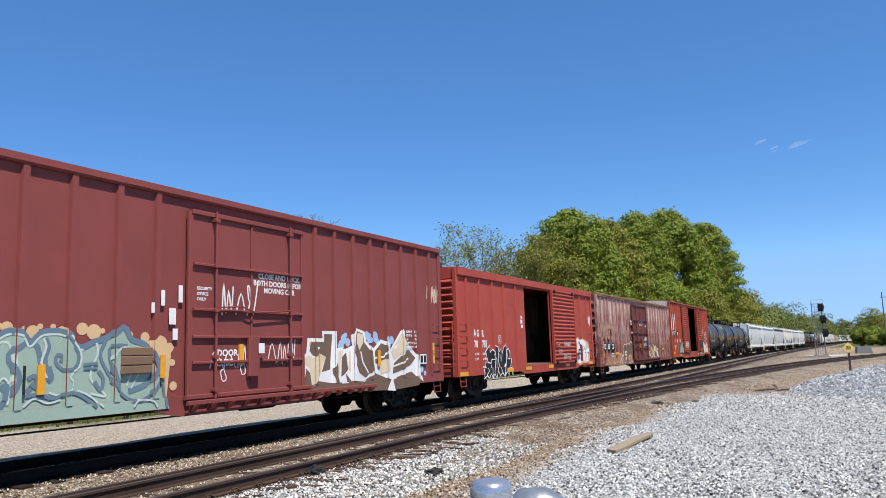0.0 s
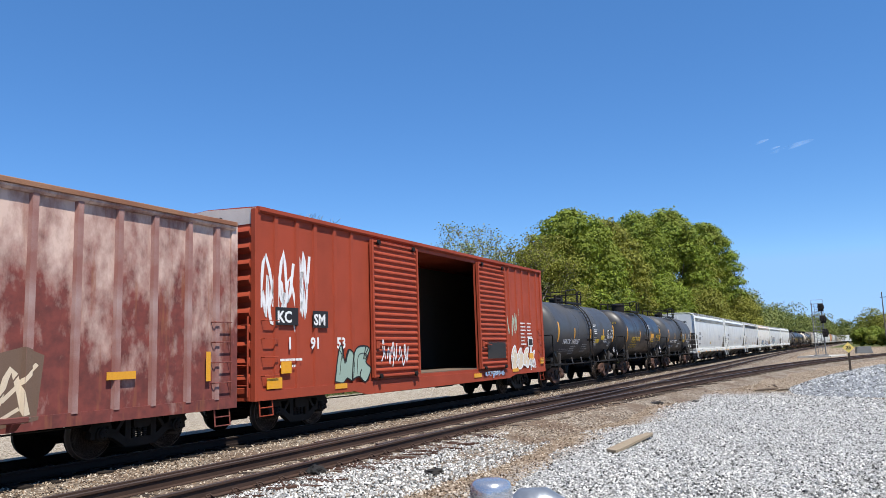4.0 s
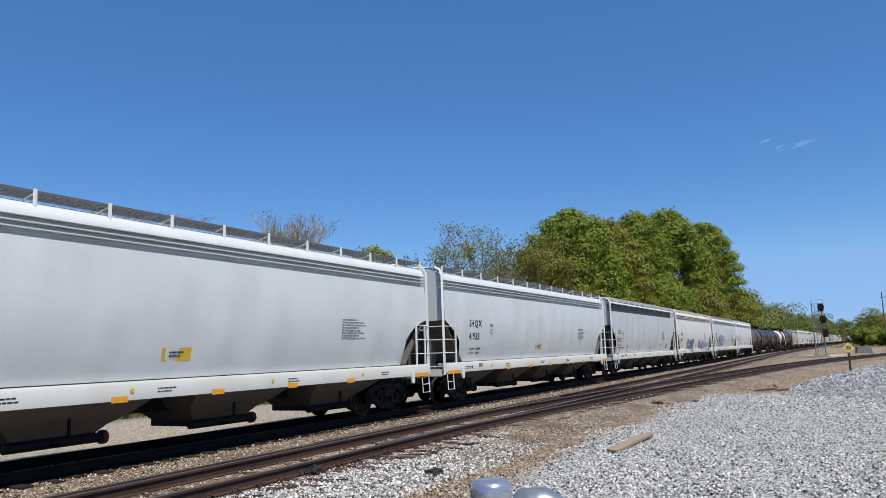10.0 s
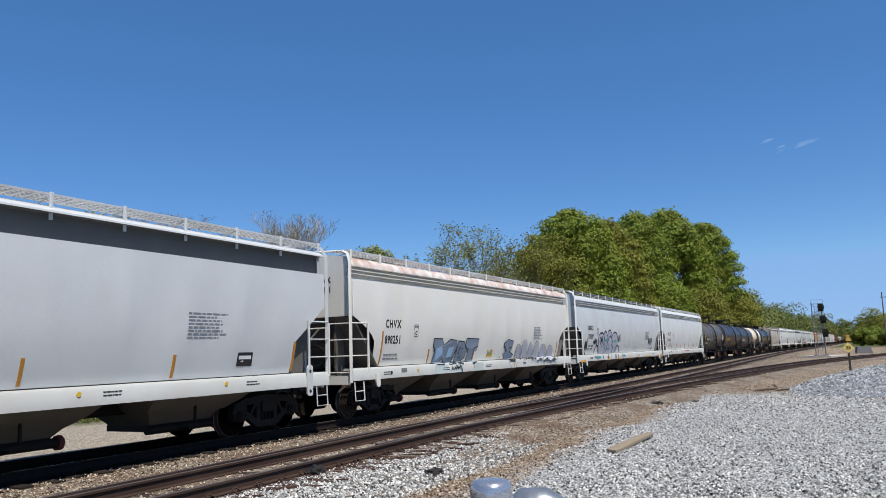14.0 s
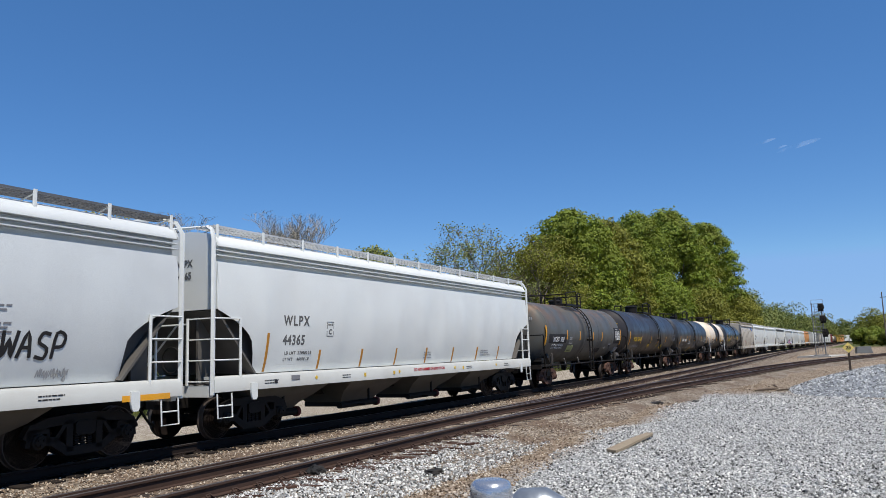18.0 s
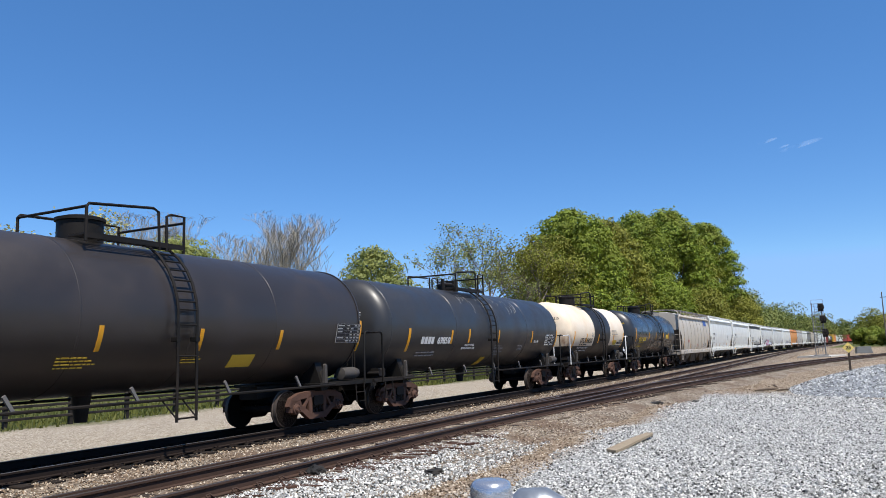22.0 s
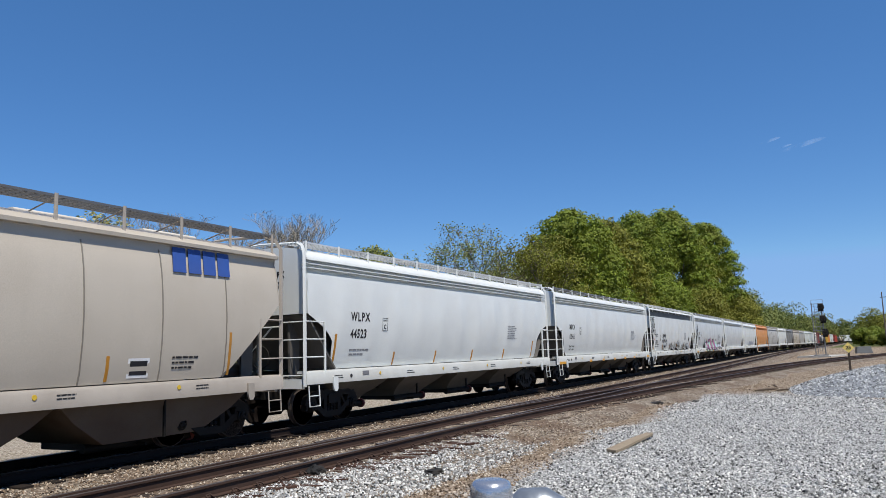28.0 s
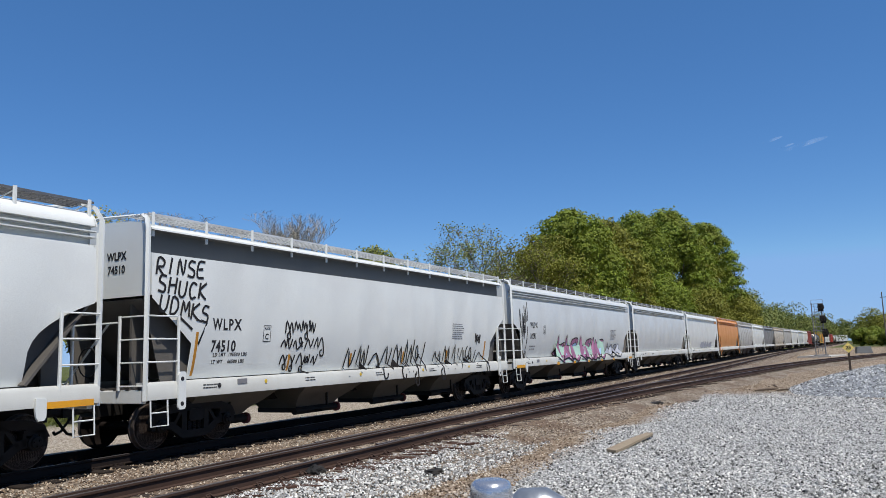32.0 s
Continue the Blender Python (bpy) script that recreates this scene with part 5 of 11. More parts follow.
BROWN_PIECE.append(("fill", 0, 0, [(3.98, 2.3), (4.1, 2.39), (4.4, 2.31), (4.44, 2.08), (4.76, 1.82), (4.81, 1.3), (4.49, 1.11), (4.2, 1.26), (3.91, 1.81)]))
BROWN_PIECE.append(("fill", 2, 0, [(4.15, 2.34), (4.4, 2.29), (4.4, 2.07), (4.22, 1.87), (4.03, 2.17)]))
BROWN_PIECE.append(("line", 1, 0.05, [(4.27, 1.83), (4.37, 1.53), (4.62, 1.24)]))
BROWN_PIECE.append(("fill", 0, 0, [(4.96, 1.84), (5.27, 2.05), (5.54, 1.99), (5.57, 1.62), (5.13, 1.46), (4.96, 1.5)]))
BROWN_PIECE.append(("fill", 2, 0, [(5.27, 1.56), (5.69, 1.62), (5.64, 1.26), (5.23, 1.17), (5.1, 1.36)]))
BROWN_PIECE.append(("line", 1, 0.05, [(4.91, 1.64), (5.4, 1.66), (5.59, 1.84)]))
BROWN_PIECE.append(("fill", 2, 0, [(5.79, 1.82), (6.35, 2.33), (6.62, 1.94), (6.4, 1.75), (5.93, 1.57)]))
BROWN_PIECE.append(("fill", 0, 0, [(5.91, 1.46), (6.72, 1.86), (7.13, 1.59), (6.84, 1.39), (6.2, 1.23), (5.84, 1.17)]))
BROWN_PIECE.append(("fill", 1, 0, [(5.86, 1.91), (6.18, 2.04), (6.03, 1.87)]))
BROWN_PIECE.append(("line", 1, 0.05, [(5.79, 1.36), (6.3, 1.45), (6.72, 1.59)]))
SAGE_LINES = []
SAGE_LINES.append(("dot", 2, 0.1, [(-5.17, 2.33)]))
SAGE_LINES.append(("dot", 2, 0.11, [(-4.76, 2.27)]))
SAGE_LINES.append(("dot", 2, 0.05, [(-4.64, 2.36)]))
SAGE_LINES.append(("dot", 2, 0.05, [(-4.42, 2.36)]))
SAGE_LINES.append(("dot", 2, 0.09, [(-4.27, 2.28)]))
SAGE_LINES.append(("dot", 2, 0.11, [(-3.9, 2.33)]))
SAGE_LINES.append(("dot", 2, 0.14, [(-3.68, 2.28)]))
SAGE_LINES.append(("dot", 2, 0.05, [(-3.51, 2.3)]))
SAGE_LINES.append(("dot", 2, 0.06, [(-2.95, 2.24)]))
SAGE_LINES.append(("dot", 2, 0.1, [(-2.63, 2.19)]))
SAGE_LINES.append(("dot", 2, 0.17, [(-2.29, 2.06)]))
SAGE_LINES.append(("dot", 2, 0.1, [(-2.07, 1.99)]))
SAGE_LINES.append(("dot", 2, 0.07, [(-2.0, 1.7)]))
SAGE_LINES.append(("dot", 2, 0.09, [(-1.97, 1.25)]))
SAGE_LINES.append(("dot", 2, 0.04, [(-4.95, 2.32)]))
SAGE_LINES.append(("dot", 2, 0.06, [(-5.3, 2.35)]))
SAGE_LINES.append(("dot", 2, 0.07, [(-3.1, 2.31)]))
SAGE_LINES.append(("fill", 2, 0, [(-2.61, 2.12), (-2.24, 2.16), (-2.02, 1.99), (-2.07, 1.54), (-2.12, 1.05), (-2.27, 1.06), (-2.22, 1.63)]))
SAGE_LINES.append(("curve", 0, 0.11, [(-5.32, 2.18), (-5.13, 2.28), (-4.91, 2.22), (-4.81, 2.08), (-4.64, 2.24), (-4.47, 2.28), (-4.2, 2.25), (-4.03, 2.05), (-3.88, 2.02), (-3.68, 2.11), (-3.46, 2.17), (-3.1, 2.37), (-2.93, 2.15), (-2.61, 2.03), (-2.37, 1.63), (-2.61, 1.32), (-2.98, 1.21)]))
SAGE_LINES.append(("curve", 1, 0.035, [(-5.32, 2.13), (-5.13, 2.23), (-4.91, 2.18), (-4.81, 2.03), (-4.64, 2.19), (-4.47, 2.23), (-4.2, 2.2), (-4.03, 2.0), (-3.88, 1.97)]))
SAGE_LINES.append(("curve", 0, 0.1, [(-4.56, 2.16), (-4.51, 2.02), (-4.56, 1.81), (-4.47, 1.49), (-4.44, 1.54), (-4.49, 1.7)]))
SAGE_LINES.append(("curve", 1, 0.04, [(-4.59, 2.16), (-4.54, 2.02), (-4.61, 1.77), (-4.51, 1.52)]))
SAGE_LINES.append(("curve", 0, 0.06, [(-4.2, 2.22), (-3.98, 1.94), (-4.0, 1.7), (-4.22, 1.64), (-4.37, 1.77), (-4.34, 1.89), (-4.25, 1.86), (-4.29, 1.77)]))
SAGE_LINES.append(("curve", 1, 0.035, [(-4.15, 2.22), (-3.93, 1.94), (-3.95, 1.68), (-4.15, 1.53), (-4.05, 1.37), (-4.27, 1.23), (-4.47, 1.28)]))
SAGE_LINES.append(("curve", 1, 0.04, [(-3.64, 2.09), (-3.61, 1.9), (-3.71, 1.68), (-3.73, 1.46), (-3.56, 1.3), (-3.44, 1.15), (-3.73, 1.22)]))
SAGE_LINES.append(("curve", 0, 0.07, [(-3.59, 1.6), (-3.49, 1.45), (-3.54, 1.26), (-3.66, 1.42)]))
SAGE_LINES.append(("curve", 0, 0.06, [(-3.46, 2.12), (-3.56, 1.86), (-3.37, 1.51), (-3.2, 1.28), (-3.39, 1.97), (-3.02, 2.04)]))
SAGE_LINES.append(("curve", 1, 0.035, [(-3.34, 1.78), (-3.22, 1.97), (-3.02, 2.01)]))
SAGE_LINES.append(("curve", 1, 0.03, [(-2.93, 1.53), (-3.02, 1.31)]))
SAGE_LINES.append(("curve", 1, 0.03, [(-2.76, 1.53), (-2.93, 1.26)]))
SAGE_LINES.append(("curve", 0, 0.07, [(-4.83, 1.51), (-4.71, 1.56), (-4.66, 1.37), (-4.78, 1.44)]))
SAGE_LINES.append(("curve", 1, 0.035, [(-5.3, 1.43), (-5.2, 1.55), (-5.1, 1.39), (-5.13, 1.13)]))
SAGE_LINES.append(("curve", 0, 0.09, [(-5.25, 1.37), (-5.15, 1.43), (-5.17, 1.2)]))
SAGE_LINES.append(("curve", 0, 0.06, [(-4.86, 1.24), (-4.64, 1.26), (-4.39, 1.18), (-4.12, 1.26), (-3.86, 1.17), (-3.64, 0.98)]))
SAGE_LINES.append(("curve", 1, 0.035, [(-4.88, 1.08), (-4.71, 1.2), (-4.49, 1.11), (-4.27, 1.15)]))
SAGE_LINES.append(("curve", 1, 0.035, [(-3.98, 1.29), (-3.73, 1.17), (-3.51, 0.97)]))
SAGE_LINES.append(("curve", 0, 0.06, [(-3.24, 1.28), (-2.93, 1.05), (-2.56, 1.08), (-2.27, 1.39), (-2.17, 0.86)]))
SAGE_LINES.append(("curve", 1, 0.035, [(-2.9, 0.92), (-2.78, 1.04), (-2.49, 1.0), (-2.39, 0.88)]))
SAGE_LINES.append(("curve", 0, 0.05, [(-3.88, 1.72), (-3.61, 1.73)]))
SAGE_LINES.append(("curve", 0, 0.04, [(-3.88, 1.65), (-3.61, 1.65)]))
BLACK_PIECE = []
BLACK_PIECE.append(("fill", 0, 0, [(-5.67, 1.17), (-5.4, 1.15), (-5.35, 1.34), (-5.15, 1.31), (-5.35, 1.72), (-4.98, 1.94), (-4.96, 1.68), (-4.74, 1.79), (-4.64, 1.62), (-4.49, 1.93), (-4.22, 1.87), (-4.2, 1.67), (-4.0, 1.79), (-3.9, 1.61), (-3.63, 2.0), (-3.61, 1.59), (-3.46, 1.77), (-3.27, 1.8), (-3.14, 1.64), (-3.19, 1.4), (-3.02, 1.4), (-3.14, 1.06), (-3.46, 1.04), (-3.39, 0.77), (-3.61, 0.92), (-3.83, 0.75), (-4.03, 0.9), (-4.25, 0.78), (-4.42, 0.98), (-4.57, 0.73), (-4.74, 0.88), (-4.88, 0.71), (-5.03, 0.9), (-5.2, 0.74), (-5.37, 0.84), (-5.64, 0.73), (-5.57, 0.94)]))
BLACK_PIECE.append(("line", 1, 0.05, [(-5.67, 1.17), (-5.4, 1.15), (-5.35, 1.34), (-5.15, 1.31), (-5.35, 1.72), (-4.98, 1.94), (-4.96, 1.68), (-4.74, 1.79), (-4.64, 1.62), (-4.49, 1.93), (-4.22, 1.87), (-4.2, 1.67), (-4.0, 1.79), (-3.9, 1.61), (-3.63, 2.0), (-3.61, 1.59), (-3.46, 1.77), (-3.27, 1.8), (-3.14, 1.64), (-3.19, 1.4), (-3.02, 1.4), (-3.14, 1.06), (-3.46, 1.04), (-3.39, 0.77), (-3.61, 0.92), (-3.83, 0.75), (-4.03, 0.9), (-4.25, 0.78), (-4.42, 0.98), (-4.57, 0.73), (-4.74, 0.88), (-4.88, 0.71), (-5.03, 0.9), (-5.2, 0.74), (-5.37, 0.84), (-5.64, 0.73), (-5.57, 0.94), (-5.67, 1.17)]))
BLACK_PIECE.append(("line", 1, 0.04, [(-5.15, 1.31), (-4.91, 1.27), (-4.84, 1.42), (-4.59, 1.41), (-4.71, 1.62)]))
BLACK_PIECE.append(("line", 1, 0.04, [(-5.4, 1.15), (-5.15, 1.03), (-5.4, 0.85)]))
BLACK_PIECE.append(("line", 1, 0.04, [(-4.64, 1.62), (-4.39, 1.4), (-4.42, 0.98)]))
BLACK_PIECE.append(("line", 1, 0.04, [(-4.2, 1.67), (-4.27, 1.34), (-4.03, 0.9)]))
BLACK_PIECE.append(("line", 1, 0.04, [(-4.12, 1.6), (-4.0, 1.33), (-3.9, 1.61)]))
BLACK_PIECE.append(("line", 1, 0.04, [(-3.61, 1.59), (-3.68, 1.2), (-3.83, 0.75)]))
BLACK_PIECE.append(("line", 1, 0.035, [(-3.46, 1.77), (-3.36, 1.41), (-3.19, 1.4)]))
BLACK_PIECE.append(("line", 1, 0.035, [(-4.91, 1.22), (-4.88, 0.71)]))
BLACK_PIECE.append(("line", 1, 0.035, [(-4.64, 1.36), (-4.74, 0.88)]))
BLACK_PIECE.append(("dot", 1, 0.09, [(-3.07, 0.86)]))
BLACK_PIECE.append(("dot", 0, 0.07, [(-3.07, 0.86)]))
PINK_PIECE = []
PINK_PIECE.append(("fill", 0, 0, [(4.32, 2.28), (4.56, 2.32), (4.95, 2.21), (5.27, 2.3), (5.47, 2.16), (5.76, 2.23), (6.16, 2.19), (6.65, 2.08), (6.84, 1.62), (6.72, 1.0), (6.25, 0.98), (5.62, 0.98), (5.25, 0.9), (5.03, 0.94), (4.73, 1.04), (4.34, 1.16)]))
PINK_PIECE.append(("fill", 1, 0, [(4.37, 2.23), (4.64, 2.27), (4.95, 2.15), (5.25, 2.23), (5.45, 2.09), (5.76, 2.16), (6.13, 2.13), (6.52, 1.99), (6.72, 1.63), (6.62, 1.07), (6.18, 1.05), (5.76, 1.1), (5.54, 1.04), (5.08, 1.0), (4.81, 1.08), (4.39, 1.21)]))
PINK_PIECE.append(("fill", 2, 0, [(5.35, 2.04), (5.52, 2.02), (5.71, 1.78), (5.76, 1.48), (5.71, 1.14), (5.52, 1.03), (5.49, 1.15), (5.54, 1.45), (5.52, 1.74)]))
PINK_PIECE.append(("curve", 2, 0.035, [(4.54, 2.08), (4.69, 2.04), (4.61, 1.76), (4.69, 1.44), (4.64, 1.2)]))
PINK_PIECE.append(("curve", 2, 0.035, [(4.88, 2.12), (4.93, 1.92), (4.86, 1.68), (4.93, 1.43), (4.86, 1.11)]))
PINK_PIECE.append(("curve", 2, 0.035, [(5.08, 2.0), (5.15, 1.75)]))
PINK_PIECE.append(("curve", 2, 0.035, [(5.86, 2.08), (5.94, 1.78), (6.03, 1.6)]))
PINK_PIECE.append(("curve", 2, 0.035, [(6.06, 1.86), (6.3, 1.64), (6.52, 1.77), (6.45, 1.94)]))
PINK_PIECE.append(("curve", 2, 0.035, [(6.25, 1.46), (6.4, 1.5), (6.45, 1.24)]))
PINK_PIECE.append(("curve", 2, 0.035, [(6.65, 1.54), (6.72, 1.36)]))
PINK_PIECE.append(("curve", 2, 0.035, [(5.08, 1.38), (5.15, 1.13)]))
PINK_PIECE.append(("curve", 2, 0.035, [(5.37, 1.37), (5.4, 1.16)]))
PINK_PIECE.append(("curve", 2, 0.035, [(5.18, 1.96), (5.45, 2.04), (5.62, 1.74)]))
PINK_PIECE.append(("curve", 3, 0.03, [(4.46, 1.61), (4.49, 1.25)]))
PINK_PIECE.append(("curve", 3, 0.03, [(6.18, 1.34), (6.25, 1.11)]))
PINK_PIECE.append(("curve", 3, 0.03, [(4.71, 1.32), (4.81, 1.11)]))
TAN_PIECE = []
TAN_PIECE.append(("fill", 0, 0, [(-6.92, 1.35), (-6.55, 1.39), (-6.33, 1.28), (-6.01, 1.4), (-5.57, 1.29), (-5.37, 1.54), (-5.2, 1.21), (-4.78, 1.44), (-4.48, 1.13), (-4.51, 0.69), (-5.54, 0.69), (-6.89, 0.74)]))
TAN_PIECE.append(("fill", 1, 0, [(-4.53, 0.7), (-4.38, 1.16), (-4.26, 1.74), (-3.87, 1.9), (-3.52, 1.83), (-3.2, 1.97), (-2.88, 1.78), (-2.83, 0.82), (-3.5, 0.66)]))
TAN_PIECE.append(("fill", 0, 0, [(-3.2, 1.16), (-2.83, 1.31), (-2.39, 1.03), (-2.34, 0.71), (-3.2, 0.67)]))
TAN_PIECE.append(("fill", 1, 0, [(-2.83, 1.39), (-2.69, 1.96), (-2.34, 2.04), (-1.88, 1.82), (-1.43, 1.73), (-1.43, 1.33), (-2.0, 1.39), (-2.22, 0.77), (-2.34, 0.78), (-2.44, 1.2)]))
TAN_PIECE.append(("curve", 2, 0.05, [(-4.51, 0.73), (-4.36, 1.16), (-4.24, 1.71), (-3.87, 1.88), (-3.52, 1.81), (-3.2, 1.95), (-2.88, 1.78), (-2.91, 1.39)]))
TAN_PIECE.append(("curve", 2, 0.05, [(-2.83, 1.88), (-2.51, 2.05), (-2.22, 1.99), (-1.92, 1.78)]))
TAN_PIECE.append(("dot", 2, 0.15, [(-3.82, 1.34)]))
TAN_PIECE.append(("dot", 1, 0.05, [(-3.84, 1.34)]))
TAN_PIECE.append(("curve", 2, 0.04, [(-3.82, 1.2), (-3.89, 0.9), (-3.82, 0.71)]))
TAN_PIECE.append(("curve", 2, 0.04, [(-3.2, 0.69), (-3.15, 1.08), (-2.83, 1.29), (-2.51, 1.12), (-2.39, 0.74)]))
TAN_PIECE.append(("curve", 2, 0.04, [(-6.67, 1.37), (-6.4, 1.1), (-6.53, 0.79), (-6.21, 0.89), (-6.08, 1.17), (-5.71, 1.25), (-5.64, 0.97), (-5.86, 0.86), (-5.93, 1.06)]))
TAN_PIECE.append(("curve", 2, 0.04, [(-5.34, 1.5), (-5.27, 1.22), (-5.29, 0.8), (-5.1, 1.0), (-5.0, 0.78), (-4.85, 1.12), (-4.88, 0.73), (-4.7, 1.18), (-4.53, 1.24)]))
TAN_PIECE.append(("curve", 2, 0.05, [(-5.29, 1.22), (-4.95, 1.34), (-4.48, 1.13), (-4.26, 1.3)]))
TAN_PIECE.append(("curve", 1, 0.04, [(-6.92, 1.14), (-6.67, 1.25), (-6.48, 1.1), (-6.72, 0.94), (-6.92, 0.99)]))
TAN_PIECE.append(("curve", 2, 0.03, [(-6.92, 1.32), (-6.72, 1.12), (-6.77, 0.82)]))
TAN_PIECE.append(("curve", 1, 0.05, [(-6.13, 1.08), (-5.86, 1.16), (-5.57, 0.83), (-5.98, 0.74)]))
TAN_PIECE.append(("curve", 2, 0.03, [(-3.45, 0.87), (-3.4, 0.71), (-3.3, 0.89), (-3.35, 0.7)]))
TAN_PIECE.append(("curve", 2, 0.03, [(-4.34, 0.86), (-4.24, 0.74), (-4.16, 0.88), (-4.02, 0.76)]))
CREAM_PIECE = []
CREAM_PIECE.append(("fill", 1, 0, [(1.72, 1.73), (2.09, 2.0), (2.68, 1.82), (3.46, 2.02), (4.08, 1.89), (4.64, 2.03), (4.99, 1.89), (4.89, 0.86), (4.03, 0.74), (1.74, 0.89)]))
CREAM_PIECE.append(("curve", 2, 0.1, [(1.84, 1.11), (2.06, 1.86), (2.26, 1.02), (2.5, 1.79), (2.7, 0.94), (2.95, 1.72), (3.17, 1.03), (3.44, 1.83), (3.66, 0.94), (3.93, 1.76), (4.15, 0.85), (4.45, 1.68), (4.69, 0.95)]))
CREAM_PIECE.append(("curve", 2, 0.07, [(1.94, 1.64), (2.58, 1.79), (2.95, 1.18), (3.56, 1.83), (4.15, 1.12), (4.87, 1.75)]))
CREAM_PIECE.append(("curve", 2, 0.06, [(1.84, 0.97), (2.28, 1.37), (2.82, 0.92), (3.44, 1.22), (4.05, 0.85), (4.6, 1.06)]))
CREAM_PIECE.append(("curve", 1, 0.025, [(1.94, 1.7), (2.28, 1.16), (2.68, 1.69), (3.05, 1.07), (3.66, 1.73), (3.96, 0.97), (4.62, 1.65)]))
BLOCK_PIECE = []
BLOCK_PIECE.append(("fill", 0, 0, [(-4.37, 2.19), (-3.76, 2.18), (-3.66, 1.97), (-3.23, 2.16), (-2.75, 2.13), (-2.72, 1.89), (-2.98, 1.41), (-3.48, 1.34), (-3.68, 1.56), (-3.84, 1.35), (-4.34, 1.35), (-4.24, 1.86), (-4.37, 1.9)]))
BLOCK_PIECE.append(("line", 1, 0.035, [(-4.37, 2.19), (-3.76, 2.18), (-3.66, 1.97), (-3.23, 2.16), (-2.75, 2.13), (-2.72, 1.89), (-2.98, 1.41), (-3.48, 1.34), (-3.68, 1.56), (-3.84, 1.35), (-4.34, 1.35), (-4.24, 1.86), (-4.37, 1.9), (-4.37, 2.19)]))
BLOCK_PIECE.append(("fill", 0, 0, [(-2.65, 2.11), (-2.19, 2.09), (-1.94, 1.85), (-2.04, 1.54), (-2.47, 1.34), (-2.8, 1.4), (-2.7, 1.84)]))
BLOCK_PIECE.append(("line", 1, 0.035, [(-2.65, 2.11), (-2.19, 2.09), (-1.94, 1.85), (-2.04, 1.54), (-2.47, 1.34), (-2.8, 1.4), (-2.7, 1.84), (-2.65, 2.11)]))
BLOCK_PIECE.append(("fill", 0, 0, [(-2.01, 2.2), (-0.95, 2.18), (-1.05, 1.9), (-1.33, 1.87), (-1.43, 1.4), (-1.73, 1.32), (-1.91, 1.42), (-1.81, 1.83), (-2.06, 1.88)]))
BLOCK_PIECE.append(("line", 1, 0.035, [(-2.01, 2.2), (-0.95, 2.18), (-1.05, 1.9), (-1.33, 1.87), (-1.43, 1.4), (-1.73, 1.32), (-1.91, 1.42), (-1.81, 1.83), (-2.06, 1.88), (-2.01, 2.2)]))
BLOCK_PIECE.append(("fill", 0, 0, [(-2.49, 1.88), (-2.27, 1.84), (-2.37, 1.57), (-2.54, 1.53)]))
BLOCK_PIECE.append(("line", 1, 0.03, [(-2.49, 1.88), (-2.27, 1.84), (-2.37, 1.57), (-2.54, 1.53), (-2.49, 1.88)]))
BLOCK_PIECE.append(("fill", 3, 0, [(-4.17, 1.86), (-3.76, 1.94), (-3.68, 1.68), (-4.14, 1.44)]))
BLOCK_PIECE.append(("fill", 3, 0, [(-3.3, 1.89), (-2.92, 1.93), (-3.05, 1.58), (-3.41, 1.55)]))
BLOCK_PIECE.append(("fill", 0, 0, [(1.26, 2.0), (1.71, 2.16), (2.29, 2.1), (2.14, 1.83), (1.81, 1.84), (1.91, 1.68), (2.32, 1.56), (2.12, 1.35), (1.56, 1.37), (1.28, 1.58), (1.59, 1.73)]))
BLOCK_PIECE.append(("line", 1, 0.035, [(1.26, 2.0), (1.71, 2.16), (2.29, 2.1), (2.14, 1.83), (1.81, 1.84), (1.91, 1.68), (2.32, 1.56), (2.12, 1.35), (1.56, 1.37), (1.28, 1.58), (1.59, 1.73), (1.26, 2.0)]))
BLOCK_PIECE.append(("fill", 2, 0, [(2.47, 1.32), (2.55, 1.71), (2.67, 1.97), (2.93, 1.9), (3.0, 1.57), (2.93, 1.33), (2.75, 1.44)]))
BLOCK_PIECE.append(("curve", 1, 0.022, [(2.47, 1.32), (2.55, 1.71), (2.67, 1.97), (2.93, 1.9), (3.0, 1.57), (2.93, 1.33), (2.75, 1.44), (2.47, 1.32)]))
BLOCK_PIECE.append(("fill", 2, 0, [(3.08, 1.3), (3.16, 1.8), (3.33, 2.14), (3.66, 2.05), (3.76, 1.62), (3.64, 1.31), (3.41, 1.43)]))
BLOCK_PIECE.append(("curve", 1, 0.022, [(3.08, 1.3), (3.16, 1.8), (3.33, 2.14), (3.66, 2.05), (3.76, 1.62), (3.64, 1.31), (3.41, 1.43), (3.08, 1.3)]))
BLOCK_PIECE.append(("fill", 2, 0, [(3.76, 1.28), (3.87, 1.72), (3.99, 2.02), (4.25, 1.94), (4.32, 1.57), (4.22, 1.29), (4.04, 1.41)]))
BLOCK_PIECE.append(("curve", 1, 0.022, [(3.76, 1.28), (3.87, 1.72), (3.99, 2.02), (4.25, 1.94), (4.32, 1.57), (4.22, 1.29), (4.04, 1.41), (3.76, 1.28)]))
BLOCK_PIECE.append(("fill", 2, 0, [(4.4, 1.26), (4.5, 1.75), (4.7, 2.08), (5.06, 1.99), (5.16, 1.57), (5.03, 1.27), (4.78, 1.39)]))
BLOCK_PIECE.append(("curve", 1, 0.022, [(4.4, 1.26), (4.5, 1.75), (4.7, 2.08), (5.06, 1.99), (5.16, 1.57), (5.03, 1.27), (4.78, 1.39), (4.4, 1.26)]))
